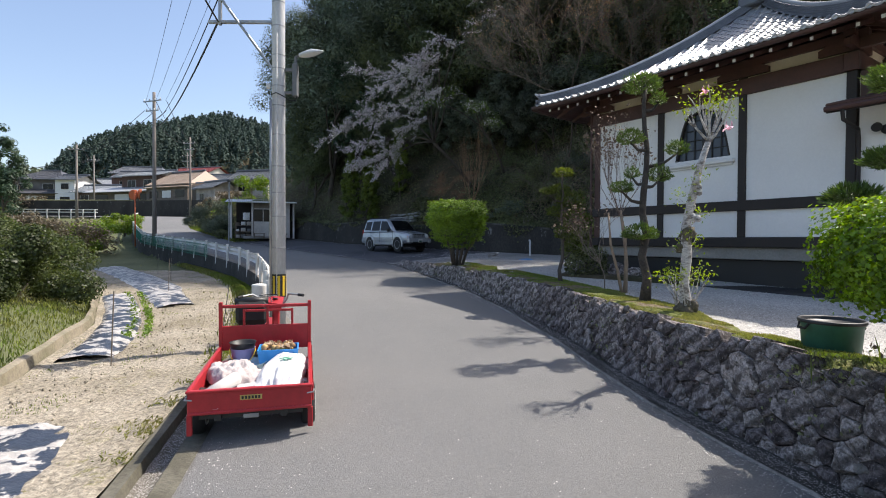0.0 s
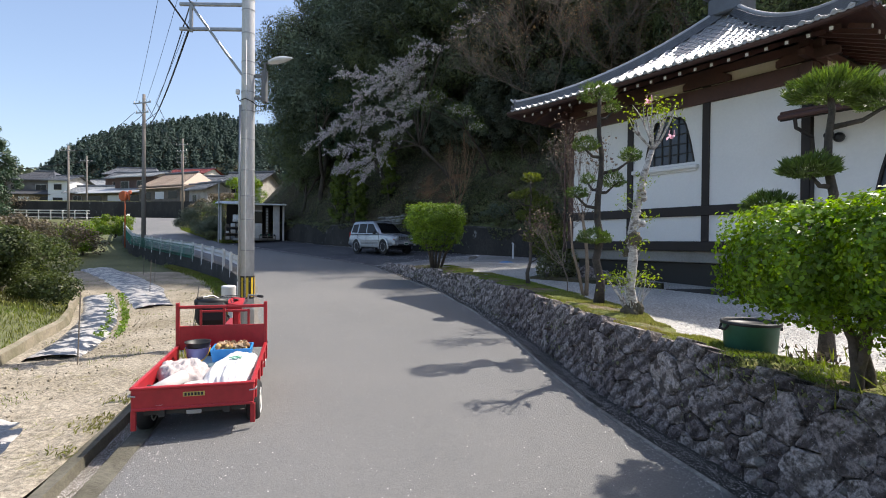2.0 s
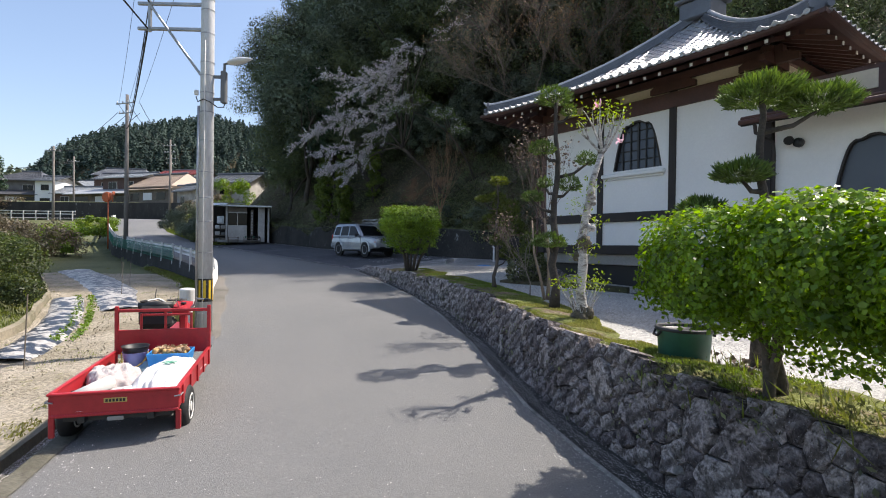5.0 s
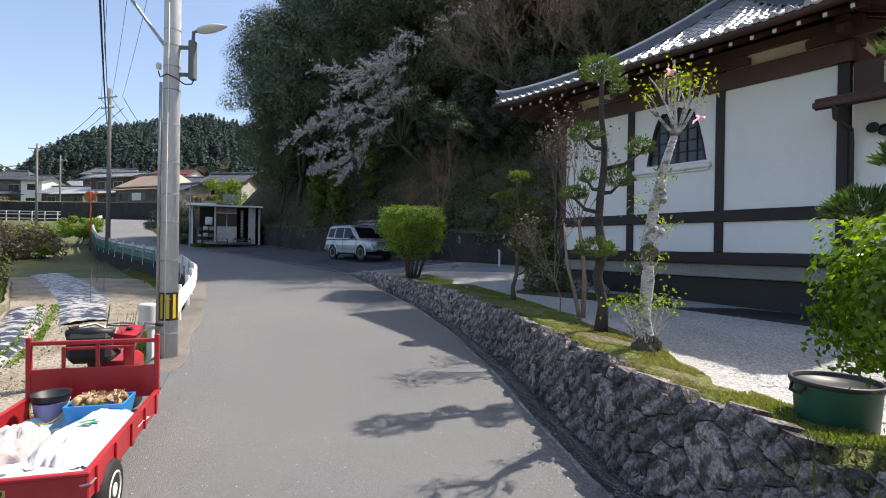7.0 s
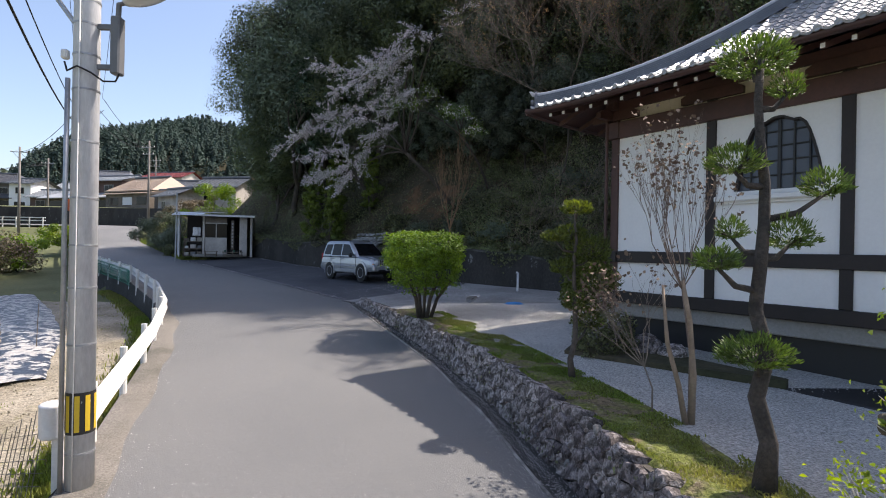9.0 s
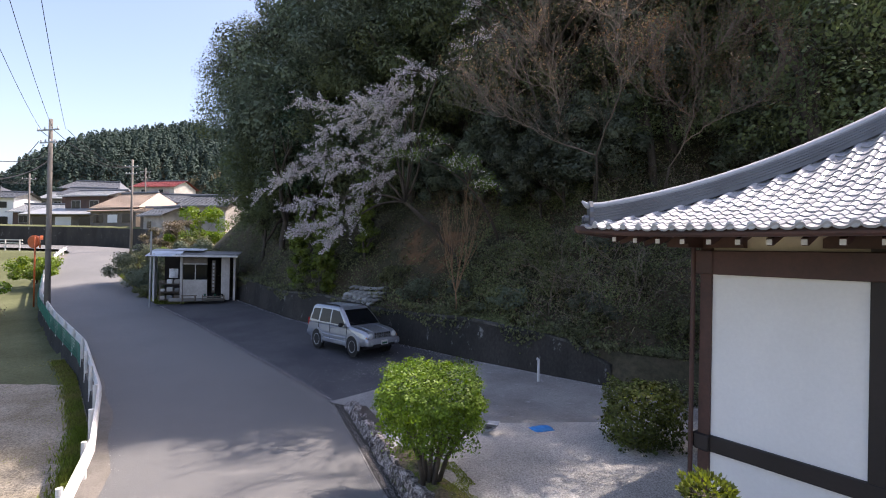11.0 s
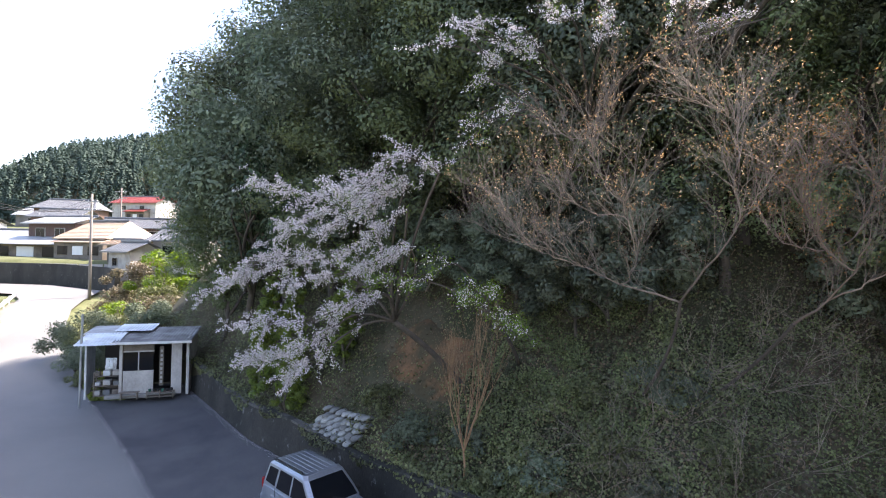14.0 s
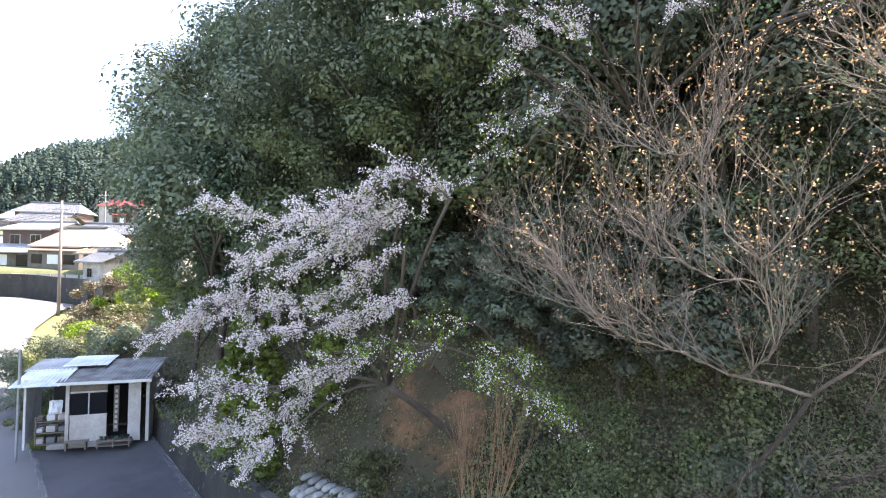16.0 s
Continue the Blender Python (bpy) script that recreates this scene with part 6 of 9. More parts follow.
# ---- forest on the slope ----
def broadleaf(name, seed, height, crown_r, leaf, per, size, label, clumps=70, low=0.25, material_bark=M_BARK, cone=0.0, spread=0.7):
    """A tree with limbs and a crown of leafy clumps that leaves gaps."""
    rng = np.random.default_rng(seed)
    ob = thing(name, label, "tree")
    g = Geo()
    tips = []
    limbs(g, rng, (0, 0, -0.6), (rng.normal(0, 0.05), rng.normal(0, 0.05), 1), height * 0.33, height * 0.018, 3, tips, spread, (2, 3), 0.7, 0.12, 7)
    part("trunk", g, material_bark, ob, smooth=True)
    mid, cen, rad = height * (low + 1) / 2, [], []
    for k in range(clumps):
        d = rng.normal(0, 1, 3)
        d /= np.linalg.norm(d)
        f = rng.uniform(0.55, 1.0)
        z = d[2] * f * height * (1 - low) / 2
        shrink = 1 - cone * max(0, (z / (height * (1 - low) / 2) + 1) / 2)
        cen.append((d[0] * f * crown_r * shrink, d[1] * f * crown_r * shrink, mid + z))
        rad.append(crown_r * rng.uniform(0.2, 0.36) * (0.55 + 0.45 * shrink))
    P, N = blob_points(rng, cen, rad, int(per * 1.3), 0.75, 0.45)
    N[:, 2] += 0.5
    part("crown", cards_mesh("crown", P, N, size, rng, leaf, 0.27, 0.1, 0.2), leaf, ob)
    return ob


FOREST = "dense evergreen trees on the slope"
kinds = [
    broadleaf("evergreen_tree", 1, 12, 3.6, L_FOREST, 200, 0.17, "tall dark evergreen oak with dense small leaves"),
    broadleaf("evergreen_tree", 2, 11, 3.9, L_FOREST, 200, 0.17, "broad dark evergreen tree with drooping leafy sprays"),
    broadleaf("evergreen_tree", 3, 13, 3.2, L_CEDAR, 100, 0.22, "tall narrow dark conifer on the slope", cone=0.65, clumps=90),
    broadleaf("evergreen_tree", 4, 10, 3.4, leaf_mat("olive_leaf", (0.147, 0.175, 0.079), (0.088, 0.115, 0.058), 0.26, 0.25, 0.25, rough=0.55), 200, 0.17, "olive-green evergreen tree on the slope"),
]
kinds += [broadleaf("evergreen_tree", 5, 12, 3.6, L_FOREST, 310, 0.13, "tall evergreen oak with fine drooping leaves", low=0.04, clumps=62),
          broadleaf("evergreen_tree", 6, 11.5, 3.7, MATS["olive_leaf"], 310, 0.125, "broad olive-green evergreen with fine leaves", low=0.04, clumps=62)]
kinds += [broadleaf("evergreen_tree", 9, 13.5, 3.4, MATS["olive_leaf"], 310, 0.105, "tall evergreen with a dense olive crown", low=0.16, clumps=84, spread=0.22),
          broadleaf("evergreen_shrub", 10, 4.6, 2.0, L_FOREST, 200, 0.125, "broad dark evergreen shrub under the taller trees", low=0.0, clumps=42)]
kinds += [broadleaf("evergreen_tree", 11, 12, 3.7, L_FOREST, 65, 0.3, "tall dark evergreen high on the slope", clumps=62),
          broadleaf("evergreen_tree", 12, 11, 3.6, MATS["olive_leaf"], 65, 0.3, "olive-green evergreen high on the slope", clumps=62)]
rng = np.random.default_rng(7)
spots = []
# the front row of tall trees at the foot of the slope, then rows behind it; some are added only for their shade
# Stations 9 up stand unseen to block sun; 8.2 and 8.4 shade the gravel.
for s, w, k, sc in ((3.0, 4.4, 0, 1.4), (3.12, 1.6, 3, 0.85), (3.3, 2.4, 1, 1.2), (3.45, 3.6, 1, 1.45), (3.7, 2.6, 2, 1.05), (3.55, 6.6, 0, 1.42), (3.75, 7.6, 1, 1.5), (3.9, 4.4, 4, 1.3), (4.15, 3.6, 5, 1.1), (4.4, 5.2, 4, 1.35), (4.7, 6.2, 5, 1.45), (5.0, 6.6, 4, 1.45), (5.4, 6.4, 5, 1.4), (5.9, 6.2, 4, 1.35), (6.4, 6.8, 5, 1.1), (6.9, 7.0, 4, 1.1), (7.25, 6.6, 5, 1.0), (8.2, 0.7, 6, 1.62), (8.4, 3.4, 6, 1.5), (8.25, 3.5, 1, 1.1), (8.5, 4.0, 3, 1.0), (9.0, 4.0, 1, 1.0), (9.5, 4, 0, 1.0), (10.2, 4, 1, 1.0), (10.8, 4, 0, 1.0), (11.4, 4, 3, 1.0),
                    (4.95, 5.0, 7, 0.9), (5.3, 4.9, 7, 1.0), (5.65, 5.2, 7, 1.1), (6.0, 4.6, 7, 0.95), (6.35, 4.9, 7, 1.1), (6.7, 5.0, 7, 1.1), (4.6, 4.9, 7, 0.8), (7.4, 8.6, 5, 1.15), (7.75, 7.2, 4, 1.15), (7.9, 5.0, 7, 1.2), (7.65, 10.5, 5, 1.3),
                    # Tall ones (scale 1.65 up) are added to throw shade on the lane.
                    (2.72, 3.4, 6, 1.28), (2.62, 6.5, 5, 1.3), (2.85, 5.6, 4, 1.45), (4.9, 8.8, 6, 1.75), (5.3, 9.6, 6, 1.8), (5.7, 8.8, 6, 1.75), (6.1, 9.4, 6, 1.75), (6.5, 9.8, 6, 1.65), (4.5, 9.0, 6, 1.75), (4.1, 8.2, 6, 1.75), (3.7, 9.6, 6, 1.8), (5.5, 12.5, 6, 1.8), (6.0, 12.8, 6, 1.8), (5.0, 12.5, 6, 1.8), (4.5, 12.5, 6, 1.8)):
    spots.append((s, w, k, sc))
for w0, step, lo, hi in ((8.5, 0.42, 3.3, 8.3), (12.0, 0.45, 3.2, 8.6), (16.5, 0.55, 3.3, 8.4), (22, 0.7, 3.8, 8.2)):
    for s in np.arange(lo, hi, step):
        spots.append((s + rng.uniform(-0.15, 0.15), w0 + rng.uniform(-1.2, 1.2), int(rng.integers(0, 4)) if w0 < 10 else int(rng.integers(8, 10)), rng.uniform(1.1, 1.5)))
for n, (s, w, k, sc) in enumerate(spots):
    p = slope_point(s, w)
    m = Matrix.Translation(p) @ Matrix.Rotation(rng.uniform(0, 6.28), 4, "Z") @ Matrix.Scale(sc, 4)
    t = copy_thing(kinds[k], Matrix.Identity(4))
    t.matrix_basis = m
    tagged(t, "", "", FOREST)
for k in kinds:
    for o in (*k.children_recursive, k):
        bpy.data.objects.remove(o)

L_CYPRESS = leaf_mat("cypress_leaf", (0.15, 0.19, 0.035), (0.08, 0.12, 0.03), 0.4, 0.3)
for k, (s, w, hh) in enumerate(((3.95, 0.5, 4.6), (4.1, 1.2, 5.6), (4.22, 0.4, 3.6), (3.8, 1.6, 5.0), (4.35, 2.2, 5.2))):
    cy = broadleaf("cypress", 90 + k, hh, 1.0, L_CYPRESS, 90, 0.12, "young yellow-green cypress at the foot of the slope", clumps=60, low=0.0, cone=0.7)
    cy.matrix_basis = Matrix.Translation(slope_point(s, w))
    tagged(cy, "young yellow-green cypress at the foot of the slope", "tree", "young cypresses")

# ivy and low shrubs on the lower slope
n = 95000
S, W = rng.uniform(2.1, 8.2, n), rng.uniform(0.0, 1, n) ** 1.2 * 9.5
keep = [not (4.5 < s < 5.2 and 2.0 < w < 4.5 and rng.random() < 0.72 + 0.6 * noise.noise(Vector((s * 5, w * 1.3, 4)))) for s, w in zip(S, W)]
P = np.array([slope_point(s, w) for s, w, k in zip(S, W, keep) if k])
hump = np.array([noise.noise(Vector(p) * 0.55) for p in P])
P += np.array([-0.5, -0.55, 0.75]) * (rng.uniform(0.0, 0.22, len(P)) + np.maximum(0, hump) * rng.uniform(0, 1.6, len(P)))[:, None]
N = np.tile((-0.5, -0.5, 0.7), (len(P), 1))
ivy = part("slope_undergrowth", cards_mesh("slope_undergrowth", P, N, 0.092, rng, L_UNDER, 0.42, 0.15, 0.6), L_UNDER)
tagged(ivy, "ivy and low leafy undergrowth covering the slope", "undergrowth", "", "stuff")
P = np.array([slope_point(rng.uniform(4.4, 8.0), 0.2 + 7.5 * rng.random()) for k in range(14000)])
P += np.array([-0.5, -0.55, 0.75]) * rng.uniform(0.0, 0.3, len(P))[:, None]
litter = part("leaf_litter", cards_mesh("leaf_litter", P, np.tile((-0.5, -0.5, 0.7), (len(P), 1)), 0.085, rng, L_LITTER, 0.4, 0.15, 0.7), L_LITTER)
tagged(litter, "brown fallen leaves caught on the slope", "leaves", "", "stuff")
L_IVY = leaf_mat("ivy_leaf", (0.165, 0.19, 0.08), (0.11, 0.125, 0.06), 0.5, 0.3)
P = np.array([slope_point(rng.uniform(5.4, 8.0), 0.1 + 5.6 * rng.random() ** 1.1) for k in range(60000)])
P = P[np.array([noise.noise(Vector(p) * 0.8) > -0.12 for p in P])]
P += np.array([-0.5, -0.55, 0.75]) * (rng.uniform(0.05, 0.35, len(P)))[:, None]
patch_ivy = part("ivy_cover", cards_mesh("ivy_cover", P, np.tile((-0.45, -0.6, 0.6), (len(P), 1)), 0.075, rng, L_IVY, 0.4, 0.12, 0.5), L_IVY)
P = np.array([(rng.uniform(6.2, 12.5), rng.uniform(21.6, 25.4), 0.0) for k in range(16000)])
P = P[np.array([noise.noise(Vector(p) * 0.7) > -0.2 for p in P])]
P[:, 2] = [max(court_z(x, min(y, 26.5)), slope_point(7.2, max(0.0, y - 23.7)).z - 1.3 if y > 23.7 else 0) + 0.35 * rng.random() ** 2 for x, y, z in P]
tagged(part("foot_weeds", cards_mesh("foot_weeds", P, np.tile((-0.3, -0.6, 0.7), (len(P), 1)), 0.085, rng, L_UNDER, 0.34, 0.12, 0.6), L_UNDER), "low weeds at the foot of the slope", "weeds", "", "stuff")
tagged(patch_ivy, "fresh green ivy in patches on the lower slope", "ivy", "", "stuff")
n = 3200
PP = []
pts = along(WALL_LINE, 0.02)
for k in range(n):
    x, y, dx, dy = pts[int(rng.integers(0, len(pts)))]
    d = abs(rng.normal(0, 0.28))
    if noise.noise(Vector((x * 0.7, y * 0.7, 9))) + 0.25 < d * 0.9:
        continue
    q = rng.uniform(-0.12, 0.35) if d < 0.15 else -0.04
    PP.append((x - dy * (q + 0.1), y + dx * (q + 0.1), wall_top(x, y) + 0.08 - d))
fr = part("wall_creeper", cards_mesh("wall_creeper", PP, np.tile((-0.7, -0.7, 0.3), (len(PP), 1)), 0.11, rng, L_UNDER, 0.42, 0.15, 0.6), L_UNDER)
tagged(fr, "creepers and weeds hanging over the slope wall", "undergrowth", "", "stuff")
g = Geo()
g.grid([[slope_point(s, w) + Vector((-0.05, -0.05, 0.2 + 0.2 * noise.noise(Vector((s * 6, w, 0))) - 0.45 * (((s - 4.85) / 0.34) ** 2 + ((w - 3.25) / 1.2) ** 2) ** 1.5 + 0.25 * noise.noise(Vector((s * 11, w * 2.5, 5))))) for w in np.linspace(2.0, 4.8, 12)] for s in np.linspace(4.38, 5.24, 12)])
setting("clay_scar", g, M_CLAY, "bare reddish clay scar on the slope", smooth=True)


# ---- cherry trees ----
def curve_to(a, b, bow, n=8):
    a, b = Vector(a), Vector(b)
    return [a.lerp(b, k / n) + Vector(bow) * (4 * (k / n) * (1 - k / n)) for k in range(n + 1)]


def cherry(label, root, fork, targets, seed, flowers=6, leafy=0.12, r0=0.16, twigs=14, first=3, strands=()):
    """A leaning cherry whose long limbs end in sprays of blossom."""
    rng = np.random.default_rng(seed)
    ob = thing("cherry_tree", label, "cherry tree", Matrix.Translation(root), "flowering cherries on the slope")
    inv = -Vector(root)
    g, F = Geo(), []
    g.tube([p + inv for p in curve_to(root, fork, (0.2, 0.1, 0), 6)], np.linspace(r0, r0 * 0.75, 7), 9)
    for line in strands:
        line = [Vector(p) for p in line]
        lead = curve_to(fork, line[0], (rng.normal(0, 0.2), rng.normal(0, 0.2), 0.25), 6)
        g.tube([p + inv for p in lead], np.linspace(r0 * 0.45, r0 * 0.28, 7), 6)
        fine = [a.lerp(b, k / 6) + Vector((0, 0, 0.3 * k / 6 * (1 - k / 6))) for a, b in zip(line[:-1], line[1:]) for k in range(6)] + [line[-1]]
        g.tube([p + inv for p in fine], np.linspace(r0 * 0.28, 0.006, len(fine)), 5)
        for k in range(int(len(fine) * 4.6)):
            i = int(rng.integers(0, len(fine) - 1))
            d = (fine[min(i + 2, len(fine) - 1)] - fine[max(i - 1, 0)]).normalized()
            dd = (d + Vector(rng.normal(0, 0.36, 3)) + Vector((0, 0, 0.02))).normalized()
            ln = rng.uniform(0.3, 1.05)
            tw = [fine[i], fine[i] + dd * ln * 0.5 + Vector(rng.normal(0, 0.04, 3)), fine[i] + dd * ln + Vector(rng.normal(0, 0.06, 3)) + Vector((0, 0, -0.04))]
            g.tube([p + inv for p in tw], [0.012, 0.008, 0.004], 4, cap=False)
            for q in np.linspace(0.1, 1.0, 9):
                p = tw[0].lerp(tw[1], q * 2) if q < 0.5 else tw[1].lerp(tw[2], q * 2 - 1)
                F.append(p + inv)
                if rng.random() < 0.4:
                    e = p + (dd + Vector(rng.normal(0, 0.8, 3))).normalized() * rng.uniform(0.1, 0.3)
                    F += [p.lerp(e, 0.5) + inv, e + inv]
                    g.tube([p + inv, e + inv], [0.005, 0.003], 3, cap=False)
    for t in targets:
        t = Vector(t)
        main = curve_to(fork, t, (rng.normal(0, 0.25), rng.normal(0, 0.2), 0.35 + rng.normal(0, 0.25)))
        g.tube([p + inv for p in main], np.linspace(r0 * 0.5, 0.015, 9), 6)
        d = (t - Vector(fork)).normalized()
        L = (t - Vector(fork)).length
        for k in range(twigs):
            i = int(rng.integers(first, 9))
            base = main[i]
            dd = (d + Vector(rng.normal(0, 0.3, 3) * np.array((1, 1, 0.5))) + Vector((-0.25, 0, -d.z * 0.55 - 0.1))).normalized()
            ln = rng.uniform(0.5, 1.4) * min(1, L / 4)
            tw = [base, base + dd * ln * 0.5 + Vector(rng.normal(0, 0.06, 3)), base + dd * ln + Vector((0, 0, -0.06)) + Vector(rng.normal(0, 0.08, 3))]
            g.tube([p + inv for p in tw], [0.018, 0.012, 0.005], 4, cap=False)
            for q in np.linspace(0.15, 1.05, 9):
                p = tw[0].lerp(tw[1], q * 2) if q < 0.5 else tw[1].lerp(tw[2], min(1.1, q * 2 - 1))
                F.append(p + inv)
                if rng.random() < 0.35:
                    dd2 = (dd + Vector(rng.normal(0, 0.8, 3))).normalized()
                    e = p + dd2 * rng.uniform(0.15, 0.4)
                    g.tube([p + inv, e + inv], [0.007, 0.004], 3, cap=False)
                    F += [p.lerp(e, 0.5) + inv, e + inv]
    part("limb", g, M_BARK, ob, smooth=True)
    F = np.array([tuple(p) for p in F])
    F = F[np.array([noise.noise(Vector(p) * 1.7) > -0.3 for p in F])]
    P = np.repeat(F, flowers, axis=0) + rng.normal(0, 0.033, (len(F) * flowers, 3))
    part("blossom", cards_mesh("blossom", P, rng.normal(0, 1, P.shape), 0.041, rng, L_BLOSSOM, 0.5, 0.2), L_BLOSSOM, ob, "pale pinkish-white blossom")
    sel = F[rng.random(len(F)) < leafy]
    P = np.repeat(sel, 12, axis=0) + rng.normal(0, 0.1, (len(sel) * 12, 3))
    part("young_foliage", cards_mesh("young_leaves", P, rng.normal(0, 1, P.shape), 0.055, rng, L_SPRING, 0.32), L_SPRING, ob, "fresh yellow-green leaves")
    return ob


cherry("leaning cherry tree in pale blossom hanging over the yard", slope_point(5.2, 2.6), (-0.6, 29.4, 7.6), [], 31, flowers=7, leafy=0.06, r0=0.11, strands=[
    [(0.6, 26.1, 11.8), (-0.4, 26.6, 12.3), (-1.7, 28.1, 11.4), (-4.4, 29.7, 10.2)],
    [(-0.2, 26.7, 11.7), (-1.2, 27.6, 11.1), (-2.8, 28.6, 10.3)],
    [(-1.4, 27.9, 11.4), (-3.1, 29.2, 11.4), (-5.6, 30.3, 12.1)],
    [(-0.2, 26.8, 10.9), (-2.2, 28.6, 9.6), (-5.3, 30.8, 9.0), (-8.1, 32.5, 8.0)],
    [(-0.1, 26.8, 9.9), (-1.6, 28.1, 9.2), (-4.2, 29.7, 8.6)],
    [(-3.2, 29.4, 9.6), (-5.2, 30.8, 9.4), (-6.6, 31.6, 8.6)],
    [(-0.9, 27.6, 8.6), (-2.9, 28.7, 7.7), (-5.9, 30.2, 7.3)],
    [(-2.2, 28.7, 7.6), (-3.7, 29.2, 6.6), (-5.5, 29.9, 6.1)],
    [(-2.5, 28.7, 6.9), (-3.9, 29.3, 5.7)]])
cherry("cherry tree in blossom spreading high above the slope", slope_point(6.2, 7.5), (5.6, 29.6, 14.2),
       [(1.0, 25.8, 14.9), (1.6, 25.8, 15.4), (2.6, 25.6, 15.3), (3.6, 25.5, 15.5), (4.8, 25.4, 15.6), (6.4, 25.2, 15.7), (8.0, 25.0, 15.5)], 32, flowers=8, first=6, twigs=9, r0=0.1)
cherry("small cherry branch in blossom with fresh leaves", slope_point(6.0, 6.0), (3.7, 27.4, 13.6),
       [(1.2, 26.4, 13.1), (1.35, 26.4, 12.3), (2.0, 26.4, 12.8), (2.5, 26.4, 13.6), (1.7, 26.2, 14.3)], 33, flowers=5, first=4, leafy=0.2, r0=0.05, twigs=4)
cherry("leafing cherry branch low over the clay scar", slope_point(5.6, 3.4), (2.0, 28.0, 8.2),
       [(0.3, 25.8, 8.8), (1.3, 25.5, 8.7), (2.1, 25.7, 8.5), (-0.9, 26.6, 9.0), (2.6, 25.9, 8.0)], 34, flowers=3, first=4, leafy=0.4, r0=0.07, twigs=7)


# ---- bare trees ----
def bare_tree(name, label, root, dirs, length, rad, depth, seed, material, spread=0.5, kids=(2, 3), buds=0, bud_mat=None, lift=0.12, group="", stem=None, shrink=0.74, wob=0.1, category="tree"):
    rng = np.random.default_rng(seed)
    ob = thing(name, label, category, Matrix.Translation(root), group)
    g, tips = Geo(), []
    p0 = Vector((0, 0, -0.2))
    if stem:
        g.tube([p0, Vector(stem) * 0.5 + Vector((0.05, 0, 0)), Vector(stem)], [rad * 1.7, rad * 1.45, rad * 1.25], 8)
        p0 = Vector(stem)
    for d in dirs:
        limbs(g, rng, p0, d, length * rng.uniform(0.8, 1.15), rad * rng.uniform(0.7, 1), depth, tips, spread, kids, shrink, lift, 6, wob)
    part("branchwork", g, material, ob, smooth=True, fix=False)
    if buds:
        T = np.array([tuple(p) for p, _ in tips])
        P = np.repeat(T, buds, axis=0) + rng.normal(0, 0.06, (len(T) * buds, 3))
        part("bud_cover", cards_mesh("buds", P, rng.normal(0, 1, P.shape), 0.055, rng, bud_mat, 0.35), bud_mat, ob, "small withered leaves and buds")["kind"] = "stuff"
    return ob


def sprawling_tree(label, root, fork, targets, seed, material, leaf, r0=0.045, sprays=12, length=0.85, up=0.58, leafy=3):
    """A bare tree whose long limbs lean out and carry upright fans of twigs."""
    rng = np.random.default_rng(seed)
    ob = thing("bare_tree", label, "tree", Matrix.Translation(root), "bare trees on the slope")
    inv, g, tips = -Vector(root), Geo(), []
    g.tube([p + inv for p in curve_to(Vector(root) - Vector((0, 0, 0.4)), fork, (0.25, 0.1, 0), 7)], np.linspace(r0, r0 * 0.8, 8), 9)
    part("trunk", g, M_BARK, ob, smooth=True)
    g = Geo()
    nodes = [(Vector(fork), r0 * 0.62)]
    for t in sorted((Vector(q) for q in targets), key=lambda q: (q - Vector(fork)).length + 0.6 * rng.random()):
        f, rad = min(nodes, key=lambda n: (t - n[0]).length + 0.42 * (n[0] - Vector(fork)).length + (0.5 if n[0].z > t.z - 0.3 else 0))
        L = (t - f).length
        main = curve_to(f, t, (rng.normal(0, 0.08) * L, rng.normal(0, 0.08) * L, -0.03 * L + rng.normal(0, 0.03) * L), 9)
        main = [p + Vector(rng.normal(0, 0.03, 3)) * (1 if 0 < q < 9 else 0) for q, p in enumerate(main)]
        g.tube([p + inv for p in main], np.linspace(rad, 0.007, 10), 6)
        nodes += [(p, max(0.01, rad * (1 - 0.8 * q / 9))) for q, p in enumerate(main) if 2 <= q <= 6]
        for k in range(sprays):
            i = 2 + k * 7 // max(1, sprays - 1)
            d = (main[min(i + 1, 9)] - main[i - 1]).normalized()
            w = d * 0.9 + Vector((0, 0, up)) + Vector(rng.normal(0, 0.4, 3))
            limbs(g, rng, main[i] + inv, w, length * rng.uniform(0.45, 1.2), 0.0062, 2, tips, 0.5, (2, 4), 0.72, 0.12, 4, 0.12)
    part("branchwork", g, material, ob, smooth=True, fix=False)
    T = np.array([tuple(p) for p, _ in tips])
    T = T[rng.random(len(T)) < 0.6]
    P = np.repeat(T, leafy, axis=0) + rng.normal(0, 0.03, (len(T) * leafy, 3))
    part("leaf_tuft", cards_mesh("leaf_tuft", P, rng.normal(0, 1, P.shape), 0.038, rng, leaf, 0.3), leaf, ob, "small withered golden leaves")
    return ob


L_GOLD = leaf_mat("golden_leaf", (0.38, 0.28, 0.17), (0.28, 0.19, 0.12), 0.5, 0.4)
sprawling_tree("wide bare brown tree with golden leaves leaning off the slope", (6.55, 27.4, 6.3), (5.95, 24.3, 8.8),
               [(1.35, 24.6, 10.5), (1.65, 22.9, 10.8), (2.05, 24.0, 10.2), (2.25, 23.2, 10.0), (2.85, 24.1, 12.4), (3.05, 23.0, 11.5), (3.45, 22.8, 12.3), (2.65, 22.6, 10.9), (3.95, 23.0, 12.9), (4.45, 21.6, 12.7), (3.85, 21.9, 11.3), (4.95, 22.2, 12.9), (5.65, 22.0, 12.4), (5.25, 21.6, 11.4), (6.35, 22.4, 12.8), (6.95, 22.4, 11.9), (6.15, 21.9, 10.9), (3.35, 23.6, 9.6), (4.15, 22.6, 10.2)], 41, M_TWIG, L_GOLD, sprays=15)
